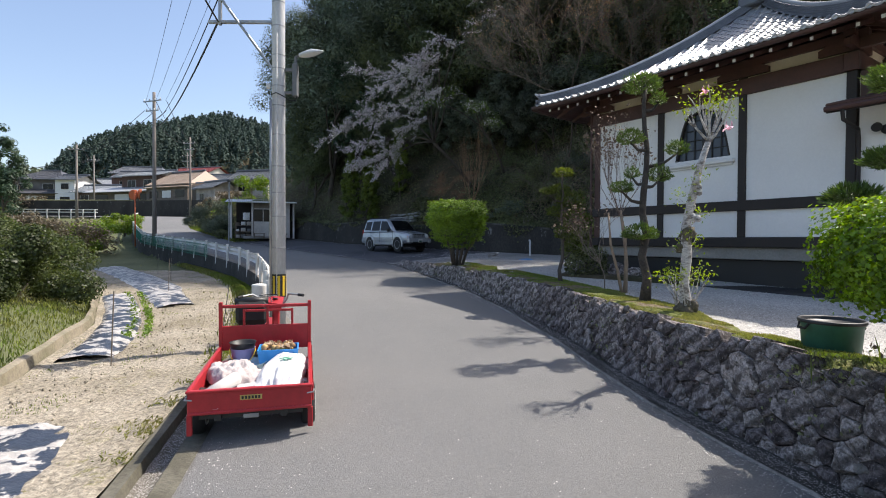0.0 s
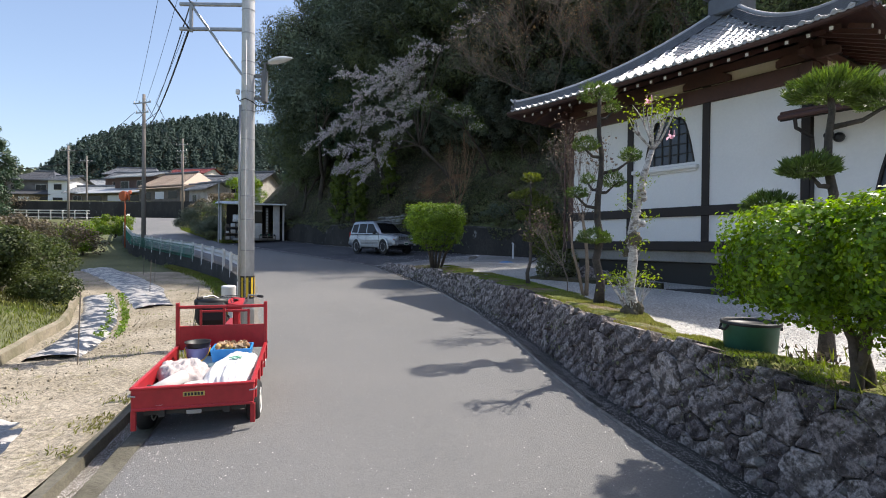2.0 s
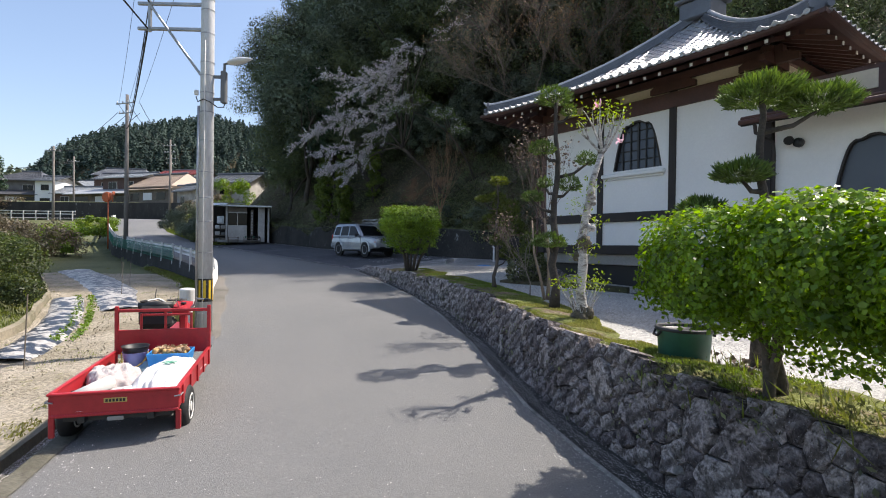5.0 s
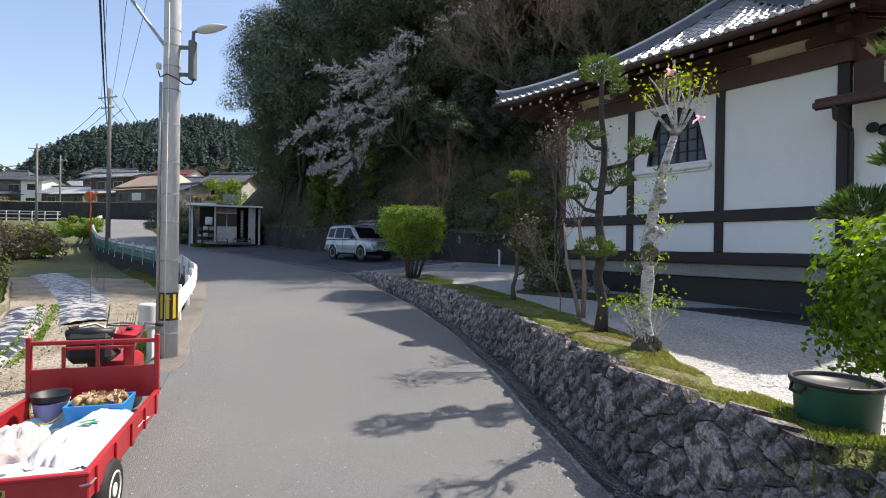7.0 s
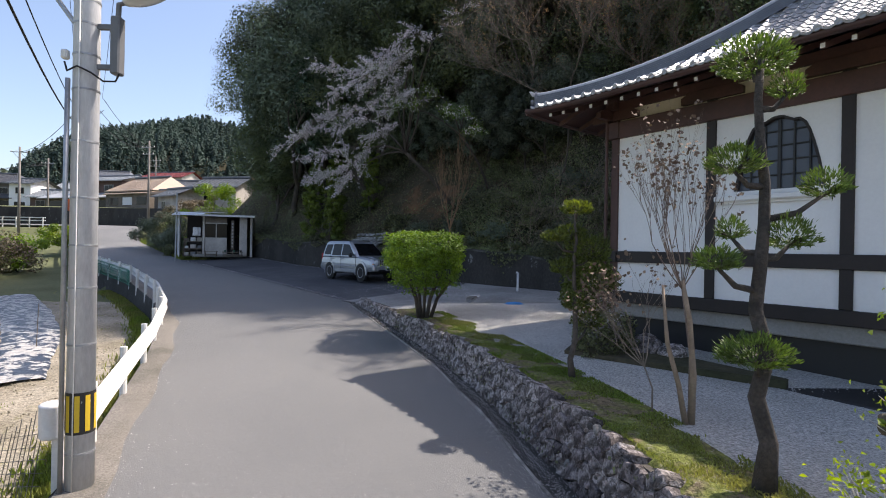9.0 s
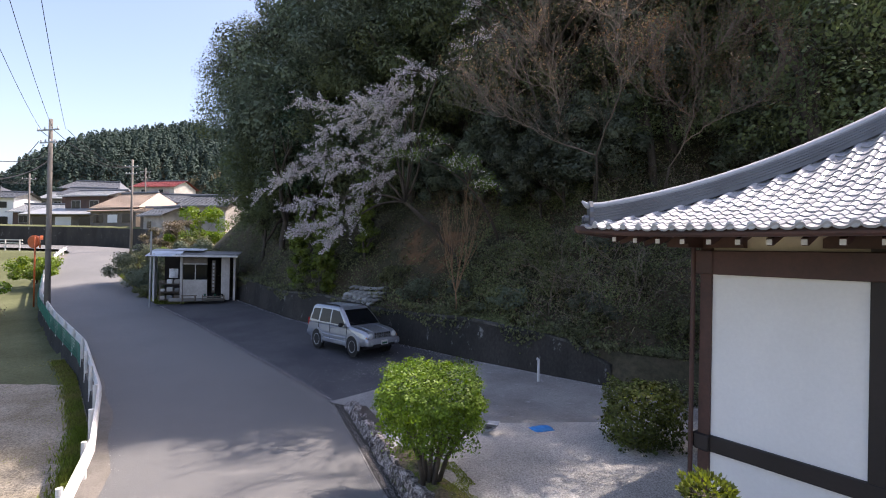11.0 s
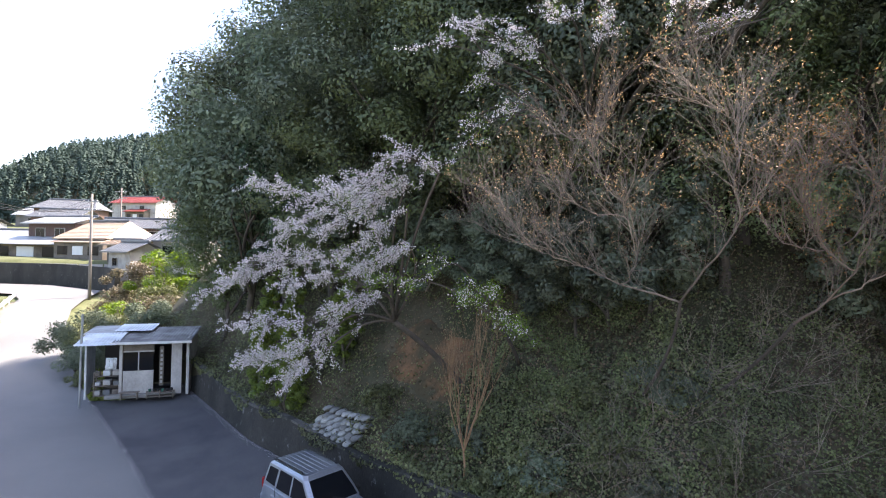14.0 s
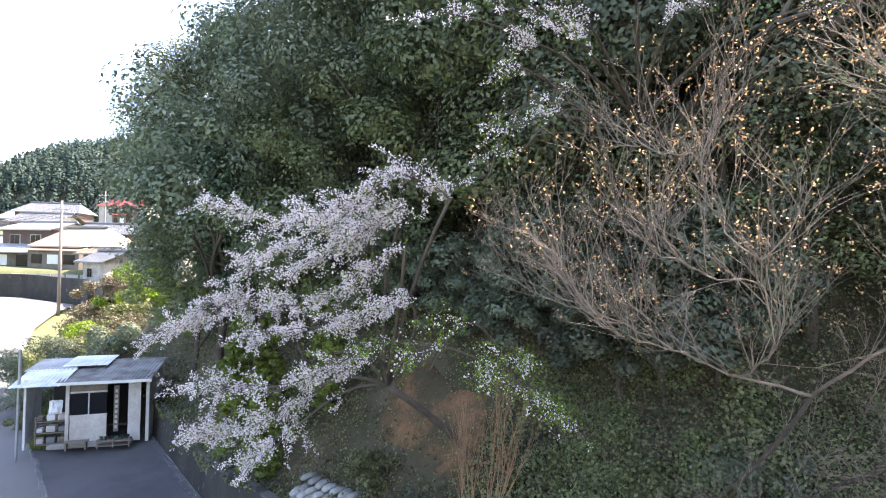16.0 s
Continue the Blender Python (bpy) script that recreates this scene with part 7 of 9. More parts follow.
sprawling_tree("bare reddish-brown tree with fine twigs", (8.65, 27.6, 6.2), (8.25, 23.9, 8.4),
               [(5.65, 21.2, 10.4), (6.15, 21.2, 10.9), (6.65, 21.3, 11.3), (7.25, 21.3, 11.5), (7.95, 21.4, 11.6), (8.65, 21.5, 11.7), (9.35, 21.6, 11.9), (10.25, 22.0, 11.9), (10.95, 22.6, 11.4), (11.55, 23.2, 10.6), (6.75, 21.5, 10.2), (9.15, 21.8, 10.6), (7.85, 21.6, 10.3), (10.35, 22.3, 10.2)], 42, M_TWIGRED, L_DRY, length=0.75, sprays=14)
bare_tree("bare_shrub", "tall vase-shaped bare shrub with tan stems", (1.6, 28.6, 2.9), [(-0.2, -0.02, 1), (0.12, 0.0, 1), (-0.08, 0.05, 1), (0.25, 0.05, 1), (-0.35, 0.0, 1), (0.02, -0.1, 1), (-0.25, -0.1, 1), (0.35, -0.05, 1)], 1.35, 0.022, 4, 43, mat("tan_twig", (0.3, 0.18, 0.1), 0.9, vary=0.2, island=0.2), 0.26, (2, 3), 0, None, 0.25, "bare trees on the slope", (0.0, 0.0, 0.9), 0.8, 0.06, "shrub")
bare_tree("bare_shrub", "low forked bare shrub above the wall", (4.2, 25.9, 2.6), [(-0.3, 0, 1), (0.2, 0, 1), (0.0, 0.1, 1)], 0.5, 0.022, 2, 44, M_PALEBARK, 0.35, (2, 3), 0, None, 0.25, "bare trees on the slope", None, 0.75, 0.06, "shrub")


# ---- clipped garden plants on the court ----
def leafy(name, label, category, at, boxes, size, material, seed, stems=(), bumpy=0.1, group="", stem_mat=M_BARK):
    """A clipped plant: clumps filling rounded boxes (centre, half-size), on stems."""
    rng = np.random.default_rng(seed)
    ob = thing(name, label, category, Matrix.Translation(at), group)
    for pts, radii in stems:
        part("stem", Geo().tube(pts, radii, 8), stem_mat, ob, smooth=True)
    P, N = [], []
    for c, h, n in boxes:
        d = rng.normal(0, 1, (n, 3))
        d /= np.abs(d).max(axis=1)[:, None] ** 0.75 * np.linalg.norm(d, axis=1)[:, None] ** 0.25
        q = d * rng.uniform(0.78, 1.0, n)[:, None] ** 1.0
        lump = np.array([1 + bumpy * noise.noise(Vector(v) * 2.3 + Vector((seed, 0, 0))) + bumpy * 0.8 * noise.noise(Vector(v) * 6 + Vector((seed, 5, 0))) for v in d])[:, None]
        P.append(np.asarray(c) + q * np.asarray(h) * lump)
        N.append(d / np.asarray(h))
    P, N = np.concatenate(P), np.concatenate(N)
    N /= np.linalg.norm(N, axis=1)[:, None]
    part("foliage", cards_mesh("foliage", P, N + (0, 0, 0.35), size, rng, material, 0.36, 0.14, 0.55), material, ob)
    return ob


gz = gravel_z
leafy("clipped_shrub", "bright green shrub clipped to a flat-topped block on bare stems", "shrub", (0.45, 17.3, gz(17.3)), [((0.0, 0.0, 1.62), (0.98, 1.25, 0.46), 14000), ((0.05, 0, 1.2), (0.86, 1.05, 0.5), 6500), ((0.05, 0, 0.85), (0.55, 0.7, 0.35), 1500)], 0.058, L_BRIGHT, 51,
      [([(0.1 * a, 0.15 * b, -0.1), (0.18 * a, 0.2 * b, 0.4), (0.4 * a, 0.45 * b, 1.0)], [0.05, 0.042, 0.03]) for a, b in ((-1, -1), (1, -1), (-1, 1), (1, 1), (0.2, -0.3), (-0.5, 0.3), (2, 0))], bumpy=0.2)
leafy("round_shrub", "dark green rounded shrub beside the hall", "shrub", (5.3, 18.9, gz(18.9)), [((0, 0, 0.65), (0.78, 0.78, 0.7), 6000)], 0.08, L_PAD, 52, bumpy=0.2)
# long hedge on the wall top
boxes = []
for k in range(9):
    y = 3.75 - k * 0.8
    boxes.append(((0.22 + 0.16 * k * 0.8 + 0.1 * math.sin(k), y - 3.0, 1.1 + 0.05 * math.sin(k * 1.7)), (0.6, 0.6, 0.42), 12000 if k < 5 else 3800))
    boxes.append(((0.2 + 0.16 * k * 0.8, y - 3.0, 0.92 + 0.06 * math.sin(k * 2.3)), (0.45, 0.5, 0.36), 900))
    boxes.append(((0.42 + 0.16 * k * 0.8, y - 3.0 + 0.2, 0.72 + 0.05 * math.cos(k * 2.9)), (0.32, 0.4, 0.26), 1300))
    if k > 3:
        boxes.append(((0.3 + 0.16 * k * 0.8, y - 3.0, 0.5), (0.42, 0.5, 0.5), 2600))
leafy("clipped_hedge", "bright green broad-leaved hedge clipped level on gnarled stems", "hedge", (3.35, 3.0, gz(3.0)), boxes, 0.044, L_HEDGE, 53,
      [([(0.42 + 0.17 * k + 0.05 * j, 0.6 - 1.3 * k + 0.06 * (j % 2), -0.15), (0.40 + 0.17 * k + 0.055 * j - 0.04 * math.sin(j * 2 + k), 0.56 - 1.3 * k + 0.03 * j, 0.22), (0.43 + 0.17 * k + 0.03 * j, 0.6 - 1.3 * k + 0.05 * math.cos(j * 3), 0.48), (0.4 + 0.17 * k + 0.14 * (j - 1), 0.75 - 1.3 * k - 0.16 * j, 0.95)], [0.056, 0.04, 0.034, 0.02]) for k in range(4) for j in range(3)])


def niwaki(label, root, top, pads, seed, trunk_r=0.058, bark=M_BARK, leaf=L_PINE, needle=0.05, aspect=0.12, dense=1.4):
    """A cloud-pruned tree; pads: offsets from the root with radius and half-height."""
    rng = np.random.default_rng(seed)
    ob = thing("cloud_pruned_tree", label, "tree", Matrix.Translation(root), "cloud-pruned garden trees")
    g = Geo()
    top = Vector(top)
    n = 10
    spine = [top * (k / n) + Vector((rng.normal(0, 0.025), rng.normal(0, 0.025), 0)) * (1 if 0 < k < n else 0) + Vector((0, 0, -0.1 if k == 0 else 0)) for k in range(n + 1)]
    g.tube(spine, [trunk_r * (1.35 if k == 0 else 1.0) * (1 - 0.62 * k / n) for k in range(n + 1)], 9)
    for c, r, h in pads:
        c = Vector(c)
        t = max(0.08, min(0.95, (c.z - 0.35 * math.hypot(c.x - top.x * c.z / top.z, c.y - top.y * c.z / top.z) - 0.1) / top.z))
        s = spine[int(t * n)].lerp(spine[min(n, int(t * n) + 1)], t * n - int(t * n))
        mid = s.lerp(c, 0.55) + Vector((0, 0, -0.09))
        g.tube([s, mid, c + Vector((0, 0, -h * 0.5))], [trunk_r * 0.42, trunk_r * 0.34, trunk_r * 0.2], 6)
        for k in range(7):
            a = rng.uniform(0, 6.28)
            e = c + Vector((math.cos(a) * r * 0.7, math.sin(a) * r * 0.7, rng.uniform(-0.3, 0.2) * h))
            g.tube([c + Vector((0, 0, -h * 0.5)), e], [trunk_r * 0.16, 0.006], 4, cap=False)
    part("trunk", g, bark, ob, smooth=True)
    P, N = [], []
    for c, r, h in pads:
        m = int(2600 * dense * (r / 0.35) ** 2)
        d = rng.normal(0, 1, (m, 3))
        d /= np.linalg.norm(d, axis=1)[:, None]
        d[:, 2] = np.where(d[:, 2] < 0, d[:, 2] * 0.45, d[:, 2])
        lump = np.array([1 + 0.42 * noise.noise(Vector(v) * 3.0 + Vector(c) * 3) for v in d])[:, None]
        P.append(np.asarray(c) + d * np.array((r, r, h * 1.45)) * lump * rng.uniform(0.55, 1.0, m)[:, None] ** 0.5)
        N.append(d + (0, 0, 0.5))
    P, N = np.concatenate(P), np.concatenate(N)
    # needles stand outwards: turn the card so that its length follows the way out
    n_ = len(P)
    side = np.cross(N, rng.normal(0, 1, (n_, 3)))
    part("needle_foliage", cards_mesh("needle_foliage", P, side, needle, rng, leaf, aspect, 0.02, 0.15, up=N), leaf, ob)
    return ob


M_PINEBARK = mat("pine_bark", (0.07, 0.058, 0.048), 0.95, vary=0.45, big=4, fine=26, bump=1.0, bump_scale=34, col2=(0.035, 0.03, 0.026))
niwaki("slender garden pine pruned into separate cloud pads", (3.25, 8.2, 1.02), (0.04, 0.18, 3.5),
       [((0.0, 0.22, 3.48), 0.29, 0.16), ((0.24, 0.15, 3.24), 0.14, 0.1), ((-0.21, 0.12, 2.6), 0.22, 0.12), ((0.53, 0.08, 2.42), 0.18, 0.11), ((-0.36, 0.08, 1.79), 0.19, 0.09), ((0.26, 0.12, 2.0), 0.2, 0.13), ((-0.09, -0.02, 1.05), 0.28, 0.12), ((-0.12, 0.3, 2.05), 0.13, 0.09)], 61, 0.074, bark=M_PINEBARK)
niwaki("garden pine with broad bristling needle pads behind the hedge", (4.5, 4.85, gz(5) + 0.02), (-0.02, 0.0, 2.75),
       [((0.02, 0.05, 2.7), 0.36, 0.15), ((0.5, -0.1, 2.6), 0.34, 0.13), ((-0.2, 0.0, 1.9), 0.27, 0.1), ((-0.55, 0.1, 1.55), 0.24, 0.09)], 62, 0.07, bark=M_PINEBARK, needle=0.085, aspect=0.08)
niwaki("small cloud-pruned evergreen with yellow-tipped pads", (2.68, 11.56, gz(11.5) + 0.06), (0.06, 0.25, 2.45),
       [((0.1, 0.25, 2.45), 0.24, 0.1), ((-0.28, 0.1, 2.02), 0.2, 0.08), ((0.3, 0.3, 1.8), 0.34, 0.2), ((0.05, 0.4, 2.1), 0.22, 0.1), ((0.4, 0.2, 1.35), 0.36, 0.22), ((0.1, 0.1, 1.05), 0.25, 0.14), ((-0.05, 0.3, 1.55), 0.24, 0.12), ((0.35, 0.45, 0.75), 0.24, 0.15)], 63, 0.045, leaf=L_PAD, needle=0.05, aspect=0.25, dense=0.75)
M_SEED = mat("seed_head", (0.2, 0.14, 0.1), 0.9, island=0.3)
bare_tree("crape_myrtle", "bare garden shrub with smooth tan stems and seed heads", (3.49, 9.82, gz(9.8) + 0.06), [(-0.25, 0.1, 1), (0.2, 0.1, 1), (-0.05, -0.15, 1), (0.3, 0.0, 1), (-0.45, 0.0, 0.9), (0.05, 0.3, 1), (-0.7, 0.0, 0.8), (0.5, 0.05, 0.95), (-0.6, -0.25, 0.9), (-0.4, 0.3, 0.9)], 0.62, 0.0085, 3, 64, M_TWIGRED, 0.3, (2, 4), 2, M_SEED, 0.3, "", (-0.05, 0.1, 1.45), 0.8, 0.07, "shrub")
part("stem", Geo().tube([(0.02, 0, -0.15), (0.05, 0.02, 0.5), (0.02, 0.06, 1.1), (-0.05, 0.1, 1.55)], [0.045, 0.036, 0.03, 0.022], 9).tube([(-0.02, 0, -0.15), (-0.14, -0.03, 0.4), (-0.26, 0.0, 0.85), (-0.3, 0.05, 1.5)], [0.036, 0.028, 0.024, 0.014], 9), M_TANBARK, bpy.data.objects["crape_myrtle"], "smooth tan stems", smooth=True)
bare_tree("bare_shrub", "twiggy bare shrub leaning beside the pines", (3.22, 10.15, gz(9.9) + 0.06), [(-0.7, 0.3, 0.7), (-0.3, 0.3, 0.9), (-0.8, 0.0, 0.55), (-0.5, 0.6, 0.8), (-0.1, 0.2, 1), (-0.4, -0.2, 1), (0.15, 0.1, 1)], 0.5, 0.0075, 4, 65, M_TWIG, 0.42, (2, 3), 1, M_SEED, 0.16, "", (-0.08, 0.05, 0.5), 0.8, 0.09, "shrub")

bare_tree("bare_shrub", "low tangle of bare twigs hanging over the slope", (5.2, 26.9, 4.6), [(-0.6, -0.7, 0.4), (0.3, -0.8, 0.4), (-0.9, -0.3, 0.5), (0.8, -0.5, 0.3), (0, -0.8, 0.7)], 1.1, 0.012, 4, 45, M_TWIG, 0.5, (2, 3), 0, None, 0.02, "bare trees on the slope", None, 0.75, 0.12, "shrub")
bare_tree("bare_shrub", "low tangle of bare twigs hanging over the slope", (8.4, 25.9, 4.9), [(-0.6, -0.7, 0.4), (0.3, -0.8, 0.4), (-0.9, -0.3, 0.5), (0.8, -0.5, 0.3), (0, -0.8, 0.7)], 1.1, 0.012, 4, 46, M_TWIG, 0.5, (2, 3), 0, None, 0.02, "bare trees on the slope", None, 0.75, 0.12, "shrub")
M_PALETWIG = mat("pale_twig", (0.34, 0.27, 0.21), 0.9, vary=0.25, big=2, fine=14, island=0.25)
for k, (ss, ww) in enumerate(((6.45, 1.2), (6.8, 1.0), (6.65, 2.4), (7.1, 1.9), (7.4, 2.6), (7.0, 3.2), (7.1, 4.3), (7.3, 4.0), (7.5, 4.7), (7.65, 3.7), (7.35, 5.3), (7.6, 5.6))):
    bare_tree("bare_shrub", "low tangle of bare twigs hanging over the slope", tuple(slope_point(ss, ww)), [(-0.6, -0.7, 0.5), (0.3, -0.8, 0.5), (-0.9, -0.3, 0.6), (0.8, -0.5, 0.5), (0, -0.8, 0.8), (0.2, -0.3, 1)], 1.1, 0.0095, 4, 400 + k, M_PALETWIG, 0.55, (2, 3), 0, None, 0.03, "bare trees on the slope", None, 0.78, 0.14, "shrub")
for k, (x, y) in enumerate(((3.98, 4.62), (4.12, 4.45), (4.02, 4.3))):
    bare_tree("dry_weed", "dry brown weed stalks beside the green tub", (x, y, gz(y)), [(-0.5, 0.2, 0.7), (0.1, 0.1, 1), (0.4, -0.2, 0.8), (-0.2, -0.4, 0.9), (0.3, 0.4, 0.7), (-0.6, -0.1, 0.5)], 0.16, 0.0035, 2, 700 + k, M_TWIG, 0.5, (2, 3), 1, M_SEED, 0.1, "dry weeds by the tub", None, 0.75, 0.1, "weed")
# magnolia with a knotty pale trunk
M_MAGBARK = mat("magnolia_bark", (0.5, 0.47, 0.44), 0.88, vary=0.5, big=7, fine=26, bump=0.8, bump_scale=24, col2=(0.17, 0.145, 0.125), mix_lo=0.5, mix_hi=0.62, stretch=(1, 1, 2.2))
mag = thing("magnolia", "young magnolia with pale knotty trunk, fresh leaves and pink flowers", "tree", Matrix.Translation((3.40, 7.15, gz(7.1) + 0.06)))
rng = np.random.default_rng(66)
g = Geo()
sp = [Vector((0.03, 0, -0.1)), Vector((0.02, 0, 0.1)), Vector((-0.02, 0, 0.4)), Vector((0.0, -0.03, 0.8)), Vector((-0.03, -0.05, 1.2)), Vector((0.03, -0.1, 1.6)), Vector((0.08, -0.18, 2.0)), Vector((0.18, -0.25, 2.4))]
g.tube(sp, [0.15, 0.085, 0.064, 0.07, 0.058, 0.054, 0.046, 0.036], 10)
for k in range(12):
    p = sp[1].lerp(sp[6], rng.random()) + Vector(rng.normal(0, 0.026, 3))
    part("knot", Geo().lathe([(0.01, -0.05), (0.035, -0.03), (0.042, 0.015), (0.015, 0.05)], tuple(p), 7), M_MAGBARK, mag, smooth=True)
tips = []
for d in ((-0.8, -0.1, 0.5), (-0.3, 0.1, 1), (0.2, -0.1, 1), (0.8, -0.1, 0.6), (0.4, 0.3, 0.9), (-0.2, -0.4, 0.9), (0.1, 0.1, 1)):
    limbs(g, rng, sp[-1] - Vector((0, 0, 0.05)), d, 0.4, 0.02, 1, tips, 0.45, (2, 3), 0.7, 0.25, 5)
for k in range(16):
    a = rng.uniform(0, 6.28)
    sg = Geo()
    limbs(sg, rng, (0.12 * math.cos(a), 0.09 * math.sin(a), 0.12), (0.55 * math.cos(a), 0.55 * math.sin(a), 1), 0.46, 0.009, 0, tips, 0.4, (1, 2), 0.7, 0.2, 4)
    part("side_shoot", sg, M_MAGBARK, mag, smooth=True, fix=False)
for k in range(18):
    p = sp[2].lerp(sp[6], rng.random())
    sg = Geo()
    limbs(sg, rng, p, (rng.normal(0, 0.7), rng.normal(0, 0.7), 0.6), 0.25, 0.008, 0, tips, 0.4, (1, 2), 0.7, 0.2, 4)
    part("side_shoot", sg, M_MAGBARK, mag, smooth=True, fix=False)
part("trunk", g, M_MAGBARK, mag, smooth=True, fix=False)
for c, r, hh in (((0.02, 0.0, 0.08), 0.1, 0.14), ((0.09, -0.03, 0.1), 0.07, 0.1), ((-0.07, -0.03, 0.04), 0.085, 0.09), ((0.0, -0.08, 0.02), 0.07, 0.08), ((0.0, -0.05, 1.12), 0.1, 0.1), ((-0.04, 0.02, 0.92), 0.085, 0.08)):
    bm = bmesh.new()
    bmesh.ops.create_icosphere(bm, subdivisions=3, radius=1.0)
    for v in bm.verts:
        k_ = 1 + 0.45 * noise.noise(v.co * 2.2 + Vector(c) * 9) + 0.15 * noise.noise(v.co * 6)
        v.co = Vector((v.co.x * r, v.co.y * r, v.co.z * hh)) * k_ + Vector(c)
    part("burr", bm, mat("burr_bark", (0.12, 0.1, 0.075), 0.9, vary=0.5, big=8, fine=30, bump=1.0, bump_scale=30, col2=(0.09, 0.08, 0.04)), mag, "dark mossy burr on the trunk", smooth=True)
T = np.array([tuple(p) for p, _ in tips])
P = np.repeat(T, 13, axis=0) + rng.normal(0, 0.07, (len(T) * 13, 3))
part("young_foliage", cards_mesh("young_leaves", P, rng.normal(0, 1, P.shape) + (0, 0, 0.5), 0.05, rng, L_MAG, 0.24), L_MAG, mag, "fresh yellow-green leaves")
for c in ((0.10, -0.3, 2.98), (0.42, -0.3, 2.5)):
    rails = []
    gq = Geo()
    for k in range(7):
        a = k * 0.9
        o = Vector((math.cos(a), math.sin(a), 0))
        t = Vector((-math.sin(a), math.cos(a), 0))
        b = Vector(c)
        gq.grid([[b + o * r - t * w + Vector((0, 0, z)), b + o * (r + 0.01) + Vector((0, 0, z)), b + o * r + t * w + Vector((0, 0, z))] for r, w, z in ((0.008, 0.008, 0), (0.03, 0.022, 0.04), (0.032 + 0.03 * (k % 3), 0.02, 0.08 - 0.025 * (k % 3)), (0.025 + 0.045 * (k % 3), 0.006, 0.12 - 0.06 * (k % 3)))])
    part("flower", gq, L_PINK, mag, "pink goblet-shaped flower", smooth=True, fix=False)

# ---- far hills ----
def hill(name, cx, cy, rx, ry, h, seed, n_trees, size, label, z0=3.0, material=L_CEDAR, flat=0.8):
    """A wooded hill: a mound covered with conifers of uneven height."""
    rng = np.random.default_rng(seed)

    def z_at(x, y):
        u, v = (x - cx) / rx, (y - cy) / ry
        r = math.sqrt(u * u + v * v)
        return z0 + h * max(0, math.cos(min(1, r) * math.pi / 2)) ** flat * (1 + 0.12 * noise.noise(Vector((u * 2.3, v * 2.3, seed)))) if r < 1 else z0 - 1.5

    ob = thing(name, label, "hill", kind="structure")
    part("hill_ground", Geo().grid([[(cx + rx * 1.05 * i / 16, cy + ry * 1.05 * j / 16, z_at(cx + rx * 1.05 * i / 16, cy + ry * 1.05 * j / 16)) for i in range(-16, 17)] for j in range(-16, 17)]), M_SLOPE, ob, smooth=True)
    P, N, S = [], [], []
    per = 110 if size < 7 else 24
    for k in range(n_trees):
        a, r = rng.uniform(0, 2 * math.pi), math.sqrt(rng.uniform(0, 1))
        x, y = cx + rx * r * math.cos(a), cy + ry * r * math.sin(a)
        if y > cy + ry * 0.25:
            continue
        hh, w = size * rng.uniform(0.7, 1.35), size * rng.uniform(0.24, 0.42)
        u = rng.uniform(0.05, 1.0, per)
        t = rng.uniform(0, 2 * math.pi, per)
        q = w * (1.05 - u ** 1.5) * rng.uniform(0.7, 1.05, per)
        P.append(np.column_stack([x + q * np.cos(t), y + q * np.sin(t), z_at(x, y) + hh * u]))
        N.append(np.column_stack([np.cos(t), np.sin(t), 0.9 * np.ones(per)]))
        S.append(size * (0.108 if size < 7 else 0.27) * np.ones(per))
    P, N, S = np.concatenate(P), np.concatenate(N), np.concatenate(S)
    tr = part("hill_trees", cards_mesh("hill_trees", P, N, S, rng, material, 0.42, 0.1, 0.25), material, ob, "dense dark conifers")
    tr["kind"] = "stuff"
    return ob


L_HILL = leaf_mat("hill_conifer", (0.046, 0.074, 0.058), (0.034, 0.06, 0.05), 0.14, 0.1, 0.1, rough=0.8, big=0.06)
hill("backdrop_hill", -101, 248, 78, 75, 45, 71, 4600, 6.5, "rounded hill covered with dark cedar forest", z0=6, material=L_HILL, flat=0.42)
hill("backdrop_hill", -320, 420, 190, 110, 38, 72, 1200, 13, "low wooded ridge far down the valley", z0=4, material=L_FOREST)
hill("backdrop_hill", -30, 330, 120, 80, 60, 73, 2400, 8, "wooded hill behind the village", z0=8)


